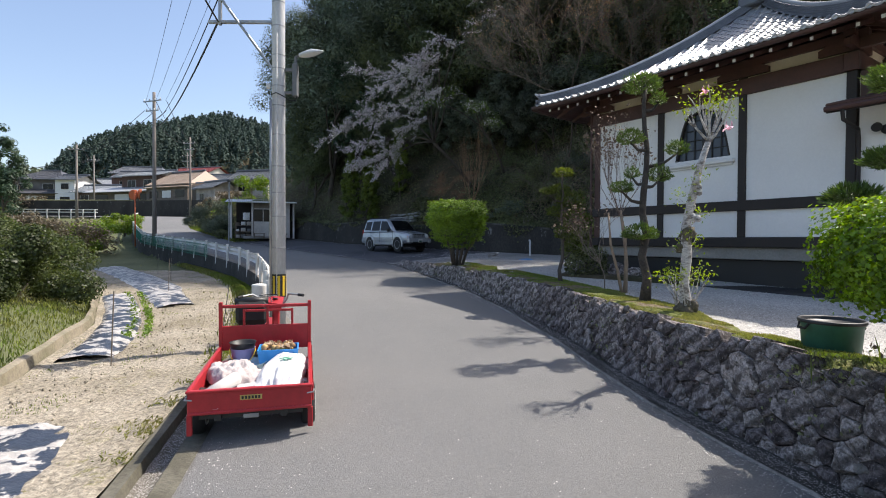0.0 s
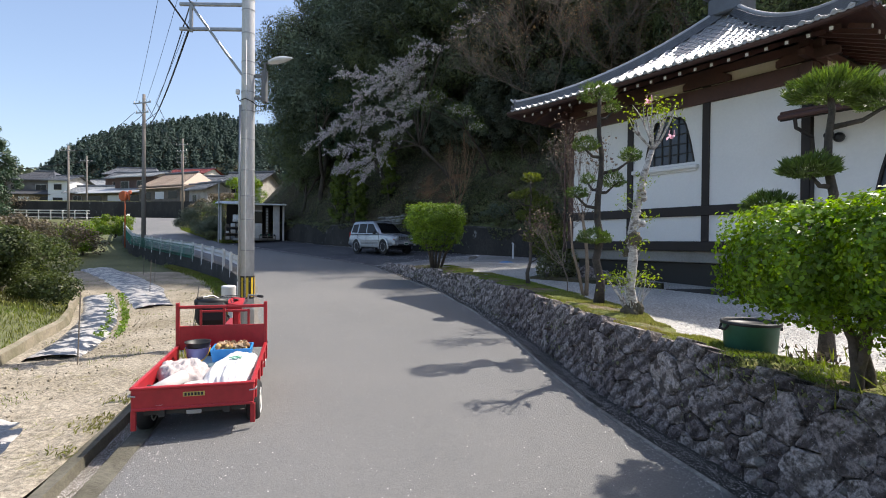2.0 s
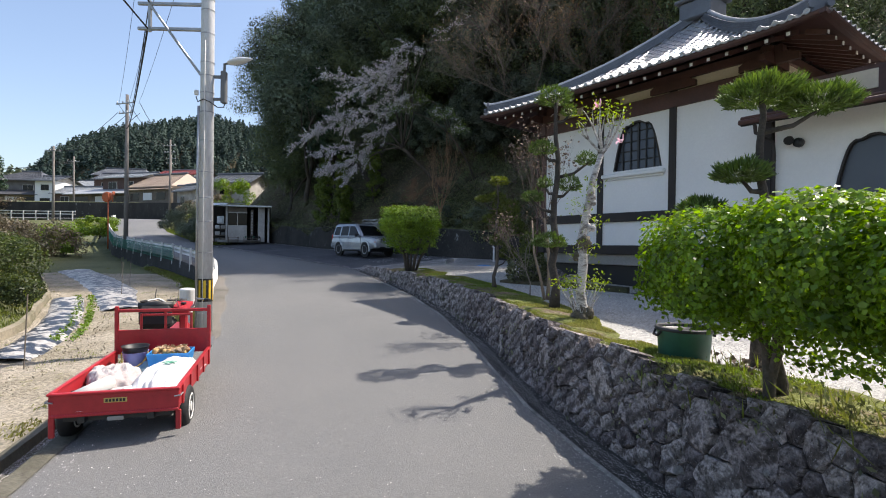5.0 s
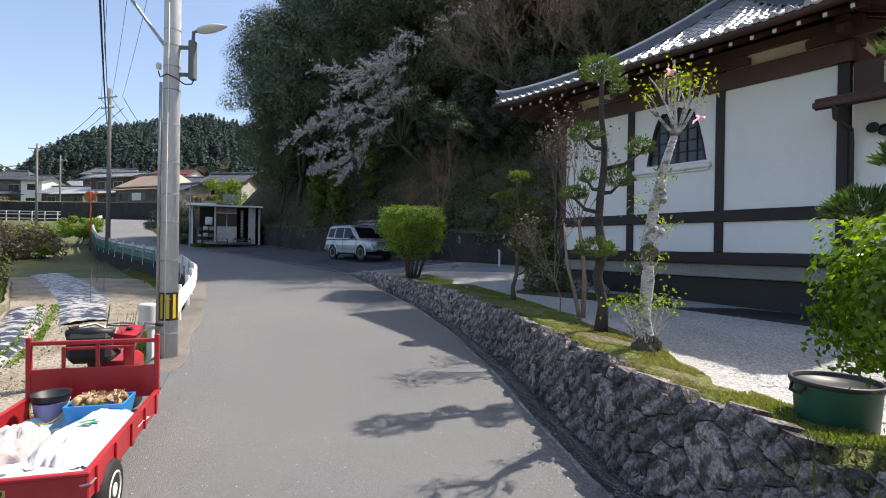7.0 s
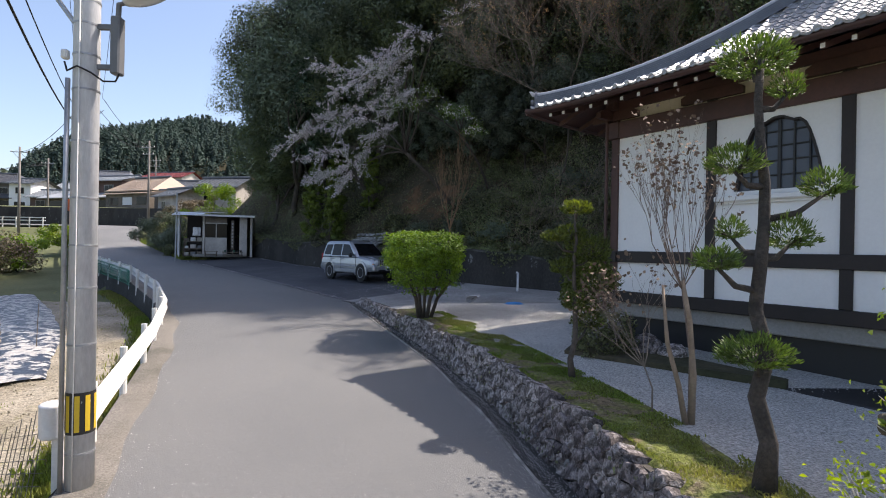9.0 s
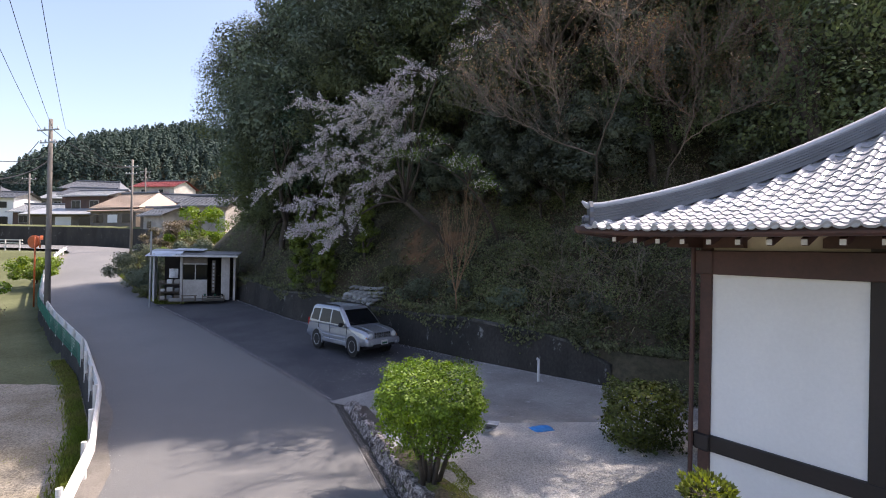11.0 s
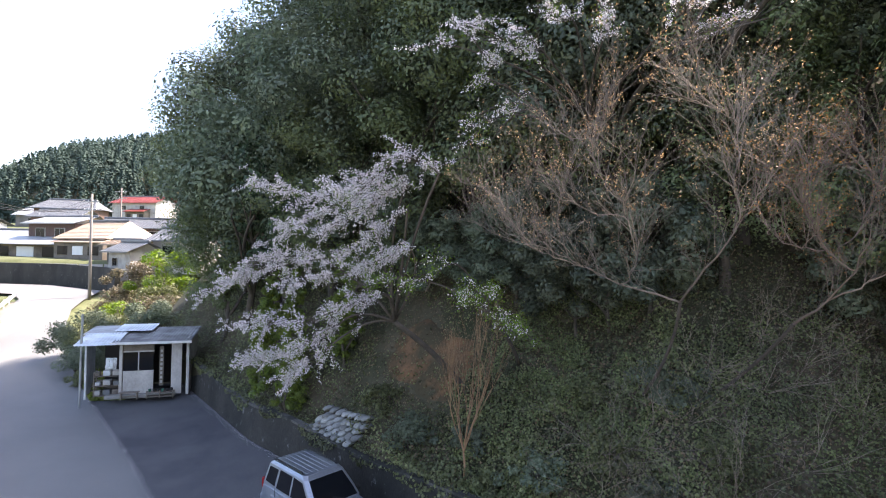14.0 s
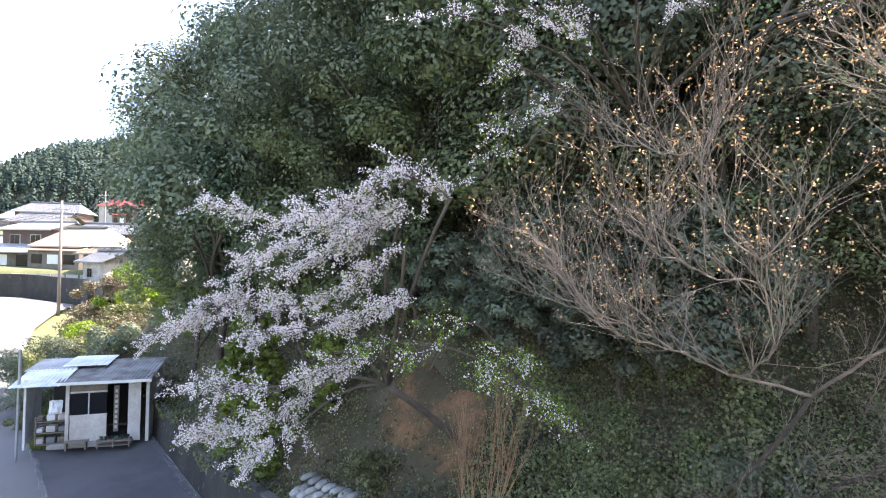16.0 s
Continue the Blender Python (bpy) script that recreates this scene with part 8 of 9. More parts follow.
# ---- village houses ----
def gable_roof(w, d, z, rise, over, material, ob, label, hip=0.0, thick=0.14):
    """A tiled roof over w by d, ridge along x, with tile courses as real steps."""
    r = part("roof", Geo(), material, ob, label)
    for s in (-1, 1):
        g = Geo()
        n = 12
        rows = []
        for k in range(n + 1):
            u = k / n
            yy = s * (d / 2 + over) * (1 - u)
            zz = z + rise * u - over * rise / (d / 2 + over) * 0.3
            half = w / 2 + over - hip * u * (d / 2 + over)
            m_ = max(4, int(w / 0.5))
            rows.append([(-half + 2 * half * i / (2 * m_), yy, zz + (0.05 if i % 2 else 0.0)) for i in range(2 * m_ + 1)])
            rows.append([(x, yy * 1.0 - s * 0.001, zz2 + 0.05) for x, _, zz2 in rows[-1]])
        g.grid(rows)
        g.grid([[(x, y, zq - thick) for x, y, zq in rows[0]], rows[0]])
        part("roof_slope", g, material, r)
    if hip:
        for s in (-1, 1):
            e = w / 2 + over
            g = Geo().add([(s * e, -(d / 2 + over), z - over * 0.1), (s * e, d / 2 + over, z - over * 0.1), (s * (e - hip * (d / 2 + over)), 0, z + rise)], [(0, 1, 2)])
            part("roof_slope", g, material, r)
    else:
        for s in (-1, 1):
            part("gable", Geo().add([(s * w / 2, -d / 2, z - 0.1), (s * w / 2, d / 2, z - 0.1), (s * w / 2, 0, z + rise * 0.9)], [(0, 1, 2)]), M_PANEL, r)
    half = w / 2 + over - hip * (d / 2 + over)
    part("ridge", Geo().box((0, 0, z + rise + 0.08), (2 * half + 0.1, 0.3, 0.28), b=0.05), M_RIDGE, r)
    return r


def house(label, x, y, z, w, d, turn, storeys, wall_mat, roof_mat, roof_label, windows, hip=0.0, rise=1.5, lower=None, group="village houses"):
    ob = thing("house", label, "house", pose(x, y, z, 0, 0, turn), group)
    h = 2.75 * storeys
    part("wall", Geo().box((0, 0, h / 2 - 0.6), (w, d, h + 1.2), b=0.02), wall_mat, ob)
    gable_roof(w, d, h, rise, 0.7, roof_mat, ob, roof_label, hip)
    for wx, wz, ww, wh in windows:
        fr = part("window", Geo().box((wx, -d / 2 - 0.03, wz), (ww + 0.16, 0.1, wh + 0.16), b=0.01), M_PANEL if wall_mat is not M_PLASTER else M_DARKWOOD, ob)
        for s in (-1, 1):
            part("pane", Geo().box((wx + s * ww / 4, -d / 2 - 0.07, wz), (ww / 2 - 0.05, 0.05, wh)), M_GLASS, fr)
    if lower:
        lw, ld, lz, off = lower
        part("pent_roof", Geo().box((off, -d / 2 - ld / 2, lz), (lw, ld * 1.06, 0.14), Matrix.Translation((0, -d / 2 - ld / 2, lz)) @ Matrix.Rotation(0.3, 4, "X") @ Matrix.Translation((0, d / 2 + ld / 2, -lz)), b=0.03), roof_mat, ob, "grey lower pent roof")
        part("veranda_wall", Geo().box((off, -d / 2 - ld * 0.35, lz / 2 - 0.5), (lw * 0.95, ld * 0.7, lz + 0.6)), M_BOARD, ob)
        for k in range(3):
            part("veranda_window", Geo().box((off - lw * 0.3 + k * lw * 0.3, -d / 2 - ld * 0.71, lz * 0.45), (lw * 0.2, 0.05, lz * 0.5)), M_GLASS if k != 1 else M_PLASTER, ob)
    return ob


M_RT_GREY = mat("grey_house_tile", (0.15, 0.154, 0.161), 0.45, vary=0.15, big=0.8, fine=6, col2=(0.14, 0.145, 0.155))
M_RT_DARK = mat("dark_house_tile", (0.075, 0.075, 0.079), 0.5, vary=0.15, big=0.8, fine=6, col2=(0.07, 0.07, 0.075))
M_RT_PALE = mat("pale_house_tile", (0.315, 0.323, 0.323), 0.5, vary=0.12, big=0.8, fine=6, col2=(0.32, 0.33, 0.34))
M_RT_TAN = mat("tan_house_tile", (0.36, 0.27, 0.195), 0.55, vary=0.15, big=0.8, fine=6, col2=(0.36, 0.27, 0.2))
M_RT_RED = mat("red_house_tile", (0.225, 0.041, 0.03), 0.5, vary=0.15, big=0.8, fine=6, col2=(0.22, 0.04, 0.035))
M_W_BROWN = mat("brown_house_wall", (0.12, 0.07, 0.055), 0.8, vary=0.15, big=1, fine=8, col2=(0.09, 0.055, 0.045))
M_W_GREY = mat("grey_house_wall", (0.17, 0.155, 0.145), 0.8, vary=0.12, big=1, fine=8)
house("two-storey house with pale tiled roof and dark reddish walls", -52.0, 92.3, 7.6, 8.6, 6.0, -17, 2, M_W_BROWN, M_RT_PALE, "pale grey tiled gable roof", [(-2.0, 4.1, 1.7, 1.2), (1.6, 4.1, 1.7, 1.2)], 0, 1.1, (15.5, 3.6, 2.9, -1.4))
house("single-storey house with tan tiled roof", -43.0, 86.4, 8.2, 9.0, 7.0, -24, 1, M_BOARD, M_RT_TAN, "sunlit tan tiled roof", [(-2.4, 1.6, 1.6, 1.2), (0.4, 1.6, 1.6, 1.2), (3.0, 1.6, 1.4, 1.2)], 0.3, 2.4, (10.0, 1.3, 2.3, 0.3))
house("house with a red tiled roof and cream gable", -72.5, 152.5, 15.9, 13.0, 8.5, -14, 2, M_PANEL, M_RT_RED, "dark red tiled roof", [(-3.0, 4.2, 1.4, 1.0), (2.5, 4.2, 1.4, 1.0)], 0, 2.0, (6, 2.6, 3.4, 2.0))
house("small grey outbuilding with mossy tiled roof", -27.6, 76.5, 8.0, 6.0, 5.0, -12, 1, M_PANEL, M_RT_GREY, "mossy grey tiled roof", [(-1.0, 1.5, 1.4, 1.0)], 0, 1.5)
house("dark grey hip-roofed farmhouse with white gable wall", -80.0, 104.5, 8.2, 9.4, 8.0, 2, 2, M_W_GREY, M_RT_DARK, "dark grey hipped tile roof", [(-2.6, 4.0, 2.0, 1.0), (2.2, 4.0, 2.0, 1.0)], 0.75, 2.1, (11, 3.4, 2.9, 0.8))
house("white-walled house wing beside the farmhouse", -72.4, 101.0, 7.8, 3.6, 7.0, 4, 2, M_PLASTER, M_RT_GREY, "grey tiled roof", [(0, 4.2, 1.2, 0.9), (0, 1.5, 1.6, 1.2)], 0, 1.2)
house("low house with blue-grey tiled roof", -74, 126, 12.2, 11.0, 7.0, 8, 2, M_W_BROWN, M_RT_GREY, "blue-grey tiled roof", [(-2, 4.1, 1.8, 1.0), (2, 4.1, 1.8, 1.0)], 0.4, 2.0)
house("far house with pale roof between trees", -95, 150, 12.0, 12.0, 8.0, 0, 2, M_W_GREY, M_RT_PALE, "pale tiled roof", [(-2, 4.1, 1.8, 1.0), (2, 4.1, 1.8, 1.0)], 0, 2.0)
house("small tin-roofed store beside the tan house", -36.6, 79.6, 7.4, 3.4, 3.0, -20, 1, M_BOARD, M_RT_TAN, "rusty tan tin roof", [(0, 1.5, 1.0, 0.9)], 0, 0.6)
# wall in front of the houses
g = Geo()
rails = []
for x, y, dx, dy in along([(-66, 76.6), (-57, 76.2), (-41.8, 74.8), (-34.2, 71.2), (-31.2, 67.5)], 1.0):
    zz = road_z(y) - 0.5
    rails.append([(x, y, zz), (x - dy * 0.15, y + dx * 0.15, zz + 2.9), (x - dy * 0.6, y + dx * 0.6, zz + 2.9), (x - dy * 0.6, y + dx * 0.6, zz)])
g.sweep(rails)
setting("house_terrace_wall", g, M_CONC_OLD, "dark stained stone terrace wall below the houses")
far_rail = thing("far_fence", "white steel fence along the valley road", "fence")
for k in range(22):
    part("post", Geo().box((-46 - k * 1.6, 67.5 + 0.02 * k, 5.2), (0.1, 0.1, 1.4)), M_WHITE, far_rail)
for zz in (5.5, 5.85):
    part("rail", Geo().box((-62.8, 67.7, zz), (34, 0.08, 0.12)), M_WHITE, far_rail)
# trees between the houses, bushes by the stream
bush_kinds = [("wild_bush", "dense olive-green wild bush beside the plot", L_FOREST), ("wild_bush", "bright yellow-green bush in spring leaf", L_SPRING), ("wild_bush", "grey-brown thicket of bare twigs", L_DRY)]
rng = np.random.default_rng(81)
M_GREYTHICKET = leaf_mat("thicket_leaf", (0.16, 0.13, 0.09), (0.11, 0.11, 0.055), 0.4, 0.25)
M_OLIVE2 = leaf_mat("olive_bush_leaf", (0.085, 0.11, 0.035), (0.05, 0.07, 0.026), 0.4, 0.35)


def wild_bush(label, x, y, z, r, h, n, material, seed, size):
    rng = np.random.default_rng(seed)
    ob = thing("wild_bush", label, "bush", pose(x, y, z), "bushes beside the plot")
    g, tips = Geo(), []
    for k in range(7):
        a = rng.uniform(0, 6.28)
        limbs(g, rng, (0.02 * math.cos(a), 0.02 * math.sin(a), -0.2), (0.6 * math.cos(a), 0.6 * math.sin(a), 1), h * 0.45, 0.03, 2, tips, 0.5, (2, 3), 0.7, 0.15, 5)
    part("stem", g, M_BARK, ob, fix=False)
    c = [(rng.normal(0, 0.45) * r, rng.normal(0, 0.45) * r, h * rng.uniform(0.15, 0.85)) for _ in range(26)]
    c = [(a, b, min(q, h * (1.0 - 0.4 * (a * a + b * b) / (r * r)))) for a, b, q in c]
    P, N = blob_points(rng, c, [r * rng.uniform(0.2, 0.38) for _ in c], n // 26, 0.8, 0.4)
    P[:, 2] = np.maximum(P[:, 2], 0.0)
    part("foliage", cards_mesh("foliage", P, N + (0, 0, 0.4), size, rng, material, 0.36, 0.12, 0.6), material, ob)
    return ob


wild_bush("large olive-green wild bush on the grassy bank", -11.6, 13.1, 0.0, 1.9, 2.55, 34000, M_OLIVE2, 182, 0.075)
wild_bush("large olive-green wild bush on the grassy bank", -14.9, 16.4, 0.2, 2.3, 3.0, 20000, M_OLIVE2, 82, 0.095)
wild_bush("olive-green wild bush on the grassy bank", -19.6, 21.0, 0.2, 2.6, 2.9, 12000, M_OLIVE2, 83, 0.11)
wild_bush("reddish-brown thicket beyond the plot", -26, 31, 0.3, 3.2, 3.4, 8000, M_GREYTHICKET, 84, 0.16)
wild_bush("grey-brown thicket beyond the plot", -29.5, 38, 0.5, 3.0, 3.2, 7000, M_GREYTHICKET, 85, 0.17)
wild_bush("bright yellow-green bush below the lane", -27, 39.5, 1.0, 1.8, 2.4, 6000, L_SPRING, 86, 0.16)
wild_bush("low grey-brown thicket by the stream", -40, 46, 1.0, 3.5, 3.0, 7000, M_GREYTHICKET, 87, 0.2)
wild_bush("dark rounded bush beside the shed", -20.8, 47.5, 2.6, 2.0, 3.0, 11000, L_FOREST, 88, 0.11)
wild_bush("dense green bush on the bank beside the shed", -19.6, 44.6, 1.9, 1.7, 2.3, 11000, L_FOREST, 188, 0.09)
wild_bush("low green bush on the bank beside the shed", -18.3, 42.6, 1.8, 0.9, 1.1, 5000, L_UNDER, 189, 0.08)
P = []
for k in range(7000):
    y = 40.5 + 12 * rng.random() ** 1.6
    x = line_at(ROAD_R, y) + 0.05 + abs(rng.normal(0, 0.8))
    P.append((x, y, road_z(y) + 0.03))
tagged(part("verge_grass", cards_mesh("verge_grass", P, rng.normal(0, 1, (len(P), 3)) * (1, 1, 0.2), 0.24, rng, L_GRASS, 0.12, 0.02, up=(0, 0, 1.0)), L_GRASS), "uncut green grass on the verge by the shed", "grass", "", "stuff")
for k, (ss, ww, r, hh, m_) in enumerate(((5.75, 0.7, 0.6, 0.8, L_UNDER), (6.1, 1.2, 0.9, 1.2, L_FOREST), (6.35, 0.6, 0.5, 0.7, L_UNDER), (6.55, 1.9, 1.0, 1.2, L_UNDER), (6.85, 1.4, 0.8, 1.0, L_FOREST), (7.1, 2.3, 1.1, 1.3, L_UNDER), (5.5, 1.3, 0.7, 0.9, L_FOREST), (4.95, 0.9, 0.9, 1.3, L_FOREST), (4.75, 1.4, 0.8, 1.2, L_UNDER), (6.3, 2.9, 1.0, 1.2, L_UNDER), (6.9, 3.4, 1.1, 1.3, L_FOREST), (7.3, 1.2, 0.8, 1.1, L_UNDER))):
    p = slope_point(ss, ww)
    b_ = wild_bush("rounded evergreen bush growing on the slope", p.x, p.y, p.z - 0.15, r, hh, 2800, m_, 240 + k, 0.09)
    tagged(b_, "", "", "bushes on the slope")
for k, (x, y, r, hh, m_) in enumerate(((-26.6, 35.6, 2.4, 2.8, M_GREYTHICKET), (-29.8, 33.0, 2.4, 2.6, M_OLIVE2), (-25.0, 29.6, 2.0, 2.1, M_OLIVE2), (-28.6, 28.6, 2.3, 2.6, M_GREYTHICKET), (-31.5, 40.0, 2.4, 2.8, M_GREYTHICKET), (-23.0, 26.6, 1.7, 1.8, M_OLIVE2), (-34.5, 36.0, 2.6, 2.6, M_OLIVE2), (-35.5, 44.0, 2.6, 2.9, M_GREYTHICKET), (-33.0, 30.0, 2.5, 2.4, L_SPRING))):
    wild_bush("tangled thicket of weeds and twigs below the lane", x, y, field_z(x, y) - 0.1, r, hh, 3200, m_, 260 + k, 0.14)
for k, (x, y, r, hh, m_) in enumerate(((-22.6, 52.0, 1.8, 2.2, L_UNDER), (-20.6, 55.5, 2.2, 3.0, M_GREYTHICKET), (-24.4, 56.5, 2.0, 2.0, L_SPRING), (-26.4, 60.5, 2.2, 2.4, M_GREYTHICKET), (-22.5, 60.5, 2.4, 3.2, L_UNDER), (-25.5, 66.0, 2.4, 2.6, M_OLIVE2), (-28.6, 63.5, 1.6, 1.6, L_UNDER))):
    wild_bush("tangled bush on the bank above the lane bend", x, y, road_z(y) - 0.3, r, hh, 3800, m_, 210 + k, 0.16)
wild_bush("dark shrubs behind the shed", -18.5, 50.0, 2.9, 2.3, 3.4, 9000, L_FOREST, 89, 0.13)
wild_bush("yellow-green leafing tree between shed and houses", -23.5, 62.0, 5.0, 2.6, 5.0, 7000, L_SPRING, 90, 0.2)
wild_bush("bare brown thicket near the tan house", -29.0, 68.5, 5.2, 2.4, 4.0, 5000, M_GREYTHICKET, 91, 0.2)
wild_bush("bright grass-green bush on the rail bend", -31.5, 50.5, 2.4, 2.0, 2.2, 5000, L_SPRING, 92, 0.18)
wild_bush("garden shrubs before the farmhouse", -64, 78, 4.5, 4.0, 4.0, 6000, M_GREYTHICKET, 93, 0.25)
wild_bush("dark evergreen clump before the farmhouse", -76, 84, 4.5, 4.5, 5.0, 6000, L_FOREST, 94, 0.3)

for x, y, z, h, sd in ((-52, 61, 3.5, 12, 201), (-58, 66, 3.5, 10, 202), (-63, 72, 4, 9, 203)):
    t = broadleaf("garden_conifer", sd, h, h * 0.26, L_CEDAR, 70, 0.3, "dark layered conifer standing in the valley", 60, 0.12, M_BARK, 0.7)
    t.matrix_basis = Matrix.Translation((x, y, z))

house("low house with long pale tiled roof beside the lane", -64.5, 98.0, 8.0, 8.0, 6.0, -6, 1, M_W_BROWN, M_RT_PALE, "pale grey tiled roof", [(-2, 1.5, 1.6, 1.2), (2, 1.5, 1.6, 1.2)], 0, 1.5)
house("two-storey house with grey roof behind the others", -66.0, 112.0, 9.6, 8.0, 6.5, 0, 2, M_W_BROWN, M_RT_GREY, "grey tiled roof", [(-2, 4.1, 1.6, 1.1), (2, 4.1, 1.6, 1.1)], 0, 1.6)
house("long brown-roofed house behind the tan roof", -44.5, 99.5, 10.2, 12.5, 6.0, 0, 1, M_W_BROWN, M_RT_GREY, "dull brown-grey tiled roof", [(-2.5, 1.6, 1.6, 1.1), (2.5, 1.6, 1.6, 1.1)], 0, 1.6)
house("weathered shed leaning beside the tan house", -33.0, 74.6, 6.6, 4.6, 3.6, -34, 1, M_PANEL, M_RT_GREY, "mossy grey tiled roof", [(-0.8, 1.5, 1.0, 0.9)], 0, 1.1)
g = Geo()
for k in range(7):
    g.box((-45.0 + k * 1.5, 77.4, 6.9), (1.3, 0.06, 1.5))
tagged(part("lean_to_screen", g, M_PANEL), "pale corrugated screens before the terrace houses", "screen")

# ---- the plot: mulched beds, crops, stakes ----
M_MULCH = mat("mulch_film", (0.03, 0.036, 0.05), 0.35, vary=0.4, big=3.2, fine=9, bump=1.0, bump_scale=9, col2=(0.46, 0.43, 0.39), mix_lo=0.5, mix_hi=0.53, spec=0.7)
BED_A = [((-6.45, 8.4), (-5.6, 8.7)), ((-6.95, 9.8), (-6.15, 10.2)), ((-7.95, 11.8), (-7.2, 12.2)), ((-9.1, 13.7), (-8.4, 14.15)), ((-11.2, 16.7), (-10.5, 17.3))]
BED_B = [((-7.95, 14.1), (-7.3, 15.0)), ((-9.6, 16.4), (-8.7, 17.2)), ((-11.3, 18.8), (-10.0, 19.5)), ((-15.1, 23.3), (-13.9, 24.4)), ((-19.5, 28.3), (-18.5, 29.5))]
BED_C = [((-2.3, 2.2), (-1.9, 2.2)), ((-3.75, 3.6), (-3.05, 3.6)), ((-4.4, 4.7), (-3.55, 4.7)), ((-5.1, 5.65), (-4.1, 5.75))]


def bed(label, pairs, rise, seed, flip=0.0):
    g, rows = Geo(), []
    for (a, b), (c, d) in zip(pairs[:-1], pairs[1:]):
        for k in range(10):
            u = k / 10
            l, r = Vector((*a, 0)).lerp(Vector((*c, 0)), u), Vector((*b, 0)).lerp(Vector((*d, 0)), u)
            row = []
            for j in range(13):
                p = l.lerp(r, j / 12)
                e = math.sin(math.pi * j / 12) ** 0.45
                wob = (noise.noise(Vector((p.x * 4 + seed, p.y * 4, 0))) + 0.6 * noise.noise(Vector((p.x * 9 + seed, p.y * 9, 0)))) * 0.04
                row.append((p.x, p.y, max(field_z(line_at(KERB, p.y) + 0.5, p.y), field_z(p.x, p.y)) + 0.02 + rise * e + wob * e))
            rows.append(row)
    g.grid(rows)
    return tagged(part("mulched_bed", g, M_MULCH, smooth=True), label, "garden bed", "mulched beds in the plot")


bed("raised bed under torn black mulch film dusted with soil", BED_A, 0.1, 1)
bed("raised bed under black mulch film with pale soil", BED_B, 0.08, 2)
bed("wide bed under dark mulch film near the road", BED_C, 0.07, 3)
rng = np.random.default_rng(101)
P, N = [], []
for k in range(1500):
    u = rng.random()
    seg = min(int(u * 4), 3)
    (a, b), (c, d) = BED_A[seg], BED_A[seg + 1]
    if seg < 1:
        continue
    f = u * 4 - seg
    side = rng.choice((0.55, 0.95)) + rng.normal(0, 0.06)
    l, r = Vector((*a, 0)).lerp(Vector((*c, 0)), f), Vector((*b, 0)).lerp(Vector((*d, 0)), f)
    p = l.lerp(r, side + 0.25)
    P.append((p.x, p.y, field_z(line_at(KERB, p.y) + 0.5, p.y) + 0.06 + rng.uniform(0.0, 0.06)))
tagged(part("crop_rows", cards_mesh("crop_rows", P, rng.normal(0, 1, (len(P), 3)) + (0, 0, 0.6), 0.075, rng, L_BRIGHT, 0.25, 0.1), L_BRIGHT), "low rows of green vegetable leaves", "crop", "", "stuff")
# weeds and dry grass over the plot and banks
P, S_ = [], []
for k in range(60000):
    y = rng.uniform(1.0, 30)
    e = line_at(KERB, y)
    if k % 3 == 0:
        x = rng.uniform(e + 0.2, line_at(ROAD_L, y) - 0.7)
        if noise.noise(Vector((x * 1.1, y * 1.1, 4))) < (0.3 if x < line_at(ROAD_L, y) - 1.6 else 0.14):
            continue
        z, s = field_z(e + 0.5, y) + 0.045, 0.05
    elif k % 3 == 1:
        x = e - abs(rng.normal(0, 1.6)) - 0.05
        z, s = field_z(x, y) + 0.04, 0.11
    else:
        y = rng.uniform(8.5, 30)
        x = line_at(ROAD_L, y) - 0.45 - abs(rng.normal(0, 0.25))
        z, s = field_z(x, y) + 0.08, 0.18
    P.append((x, y, z))
    S_.append(s)
n_ = rng.normal(0, 1, (len(P), 3)) * (1, 1, 0.2)
tagged(part("weeds", cards_mesh("weeds", P, n_, np.array(S_), rng, L_GRASS, 0.09, 0.02, up=(0, 0, 1.0)), L_GRASS), "tufts of green and straw-coloured weeds", "grass", "", "stuff")
P = []
for k in range(2600):
    y = rng.uniform(0.3, 8.6)
    if noise.noise(Vector((y * 1.6, 2, 8))) < 0.08:
        continue
    P.append((line_at(ROAD_L, y) - 0.6 - abs(rng.normal(0, 0.16)) + 0.03, y, road_z(y) - 0.03 + rng.uniform(-0.03, 0.03)))
tagged(part("channel_grass", cards_mesh("channel_grass", P, rng.normal(0, 1, (len(P), 3)) * (1, 1, 0.2), 0.06, rng, L_GRASS, 0.12, 0.02, up=(0.3, 0, 0.5)), L_GRASS), "ragged grass hanging over the drain channel", "grass", "", "stuff")
# clods
g = Geo()
for k in range(2200):
    y = rng.uniform(2.0, 18)
    x = rng.uniform(line_at(KERB, y) + 0.3, line_at(ROAD_L, y) - 0.75)
    r = 0.006 + 0.016 * rng.random() ** 2.5
    m = Matrix.Translation((x, y, field_z(x + 0.3, y) + 0.045)) @ Euler(tuple(rng.uniform(0, 3, 3))).to_matrix().to_4x4()
    g.box((0, 0, 0), (2 * r, 1.6 * r, 1.3 * r), m, b=r * 0.4)
tagged(part("soil_clods", g, M_SOIL, fix=False), "loose clods of dry soil", "soil", "", "stuff")
for x, y, h in ((-5.35, 8.2, 1.25), (-9.6, 17.8, 1.2), (-11.5, 21.5, 1.0), (-7.4, 7.0, 0.5), (-14.0, 25.0, 1.0)):
    tagged(part("garden_stake", Geo().tube([(x, y, -0.3), (x + 0.06, y, field_z(x, y) + h)], 0.01, 6), M_BOARD), "thin grey stake in the plot", "stake", "garden stakes")

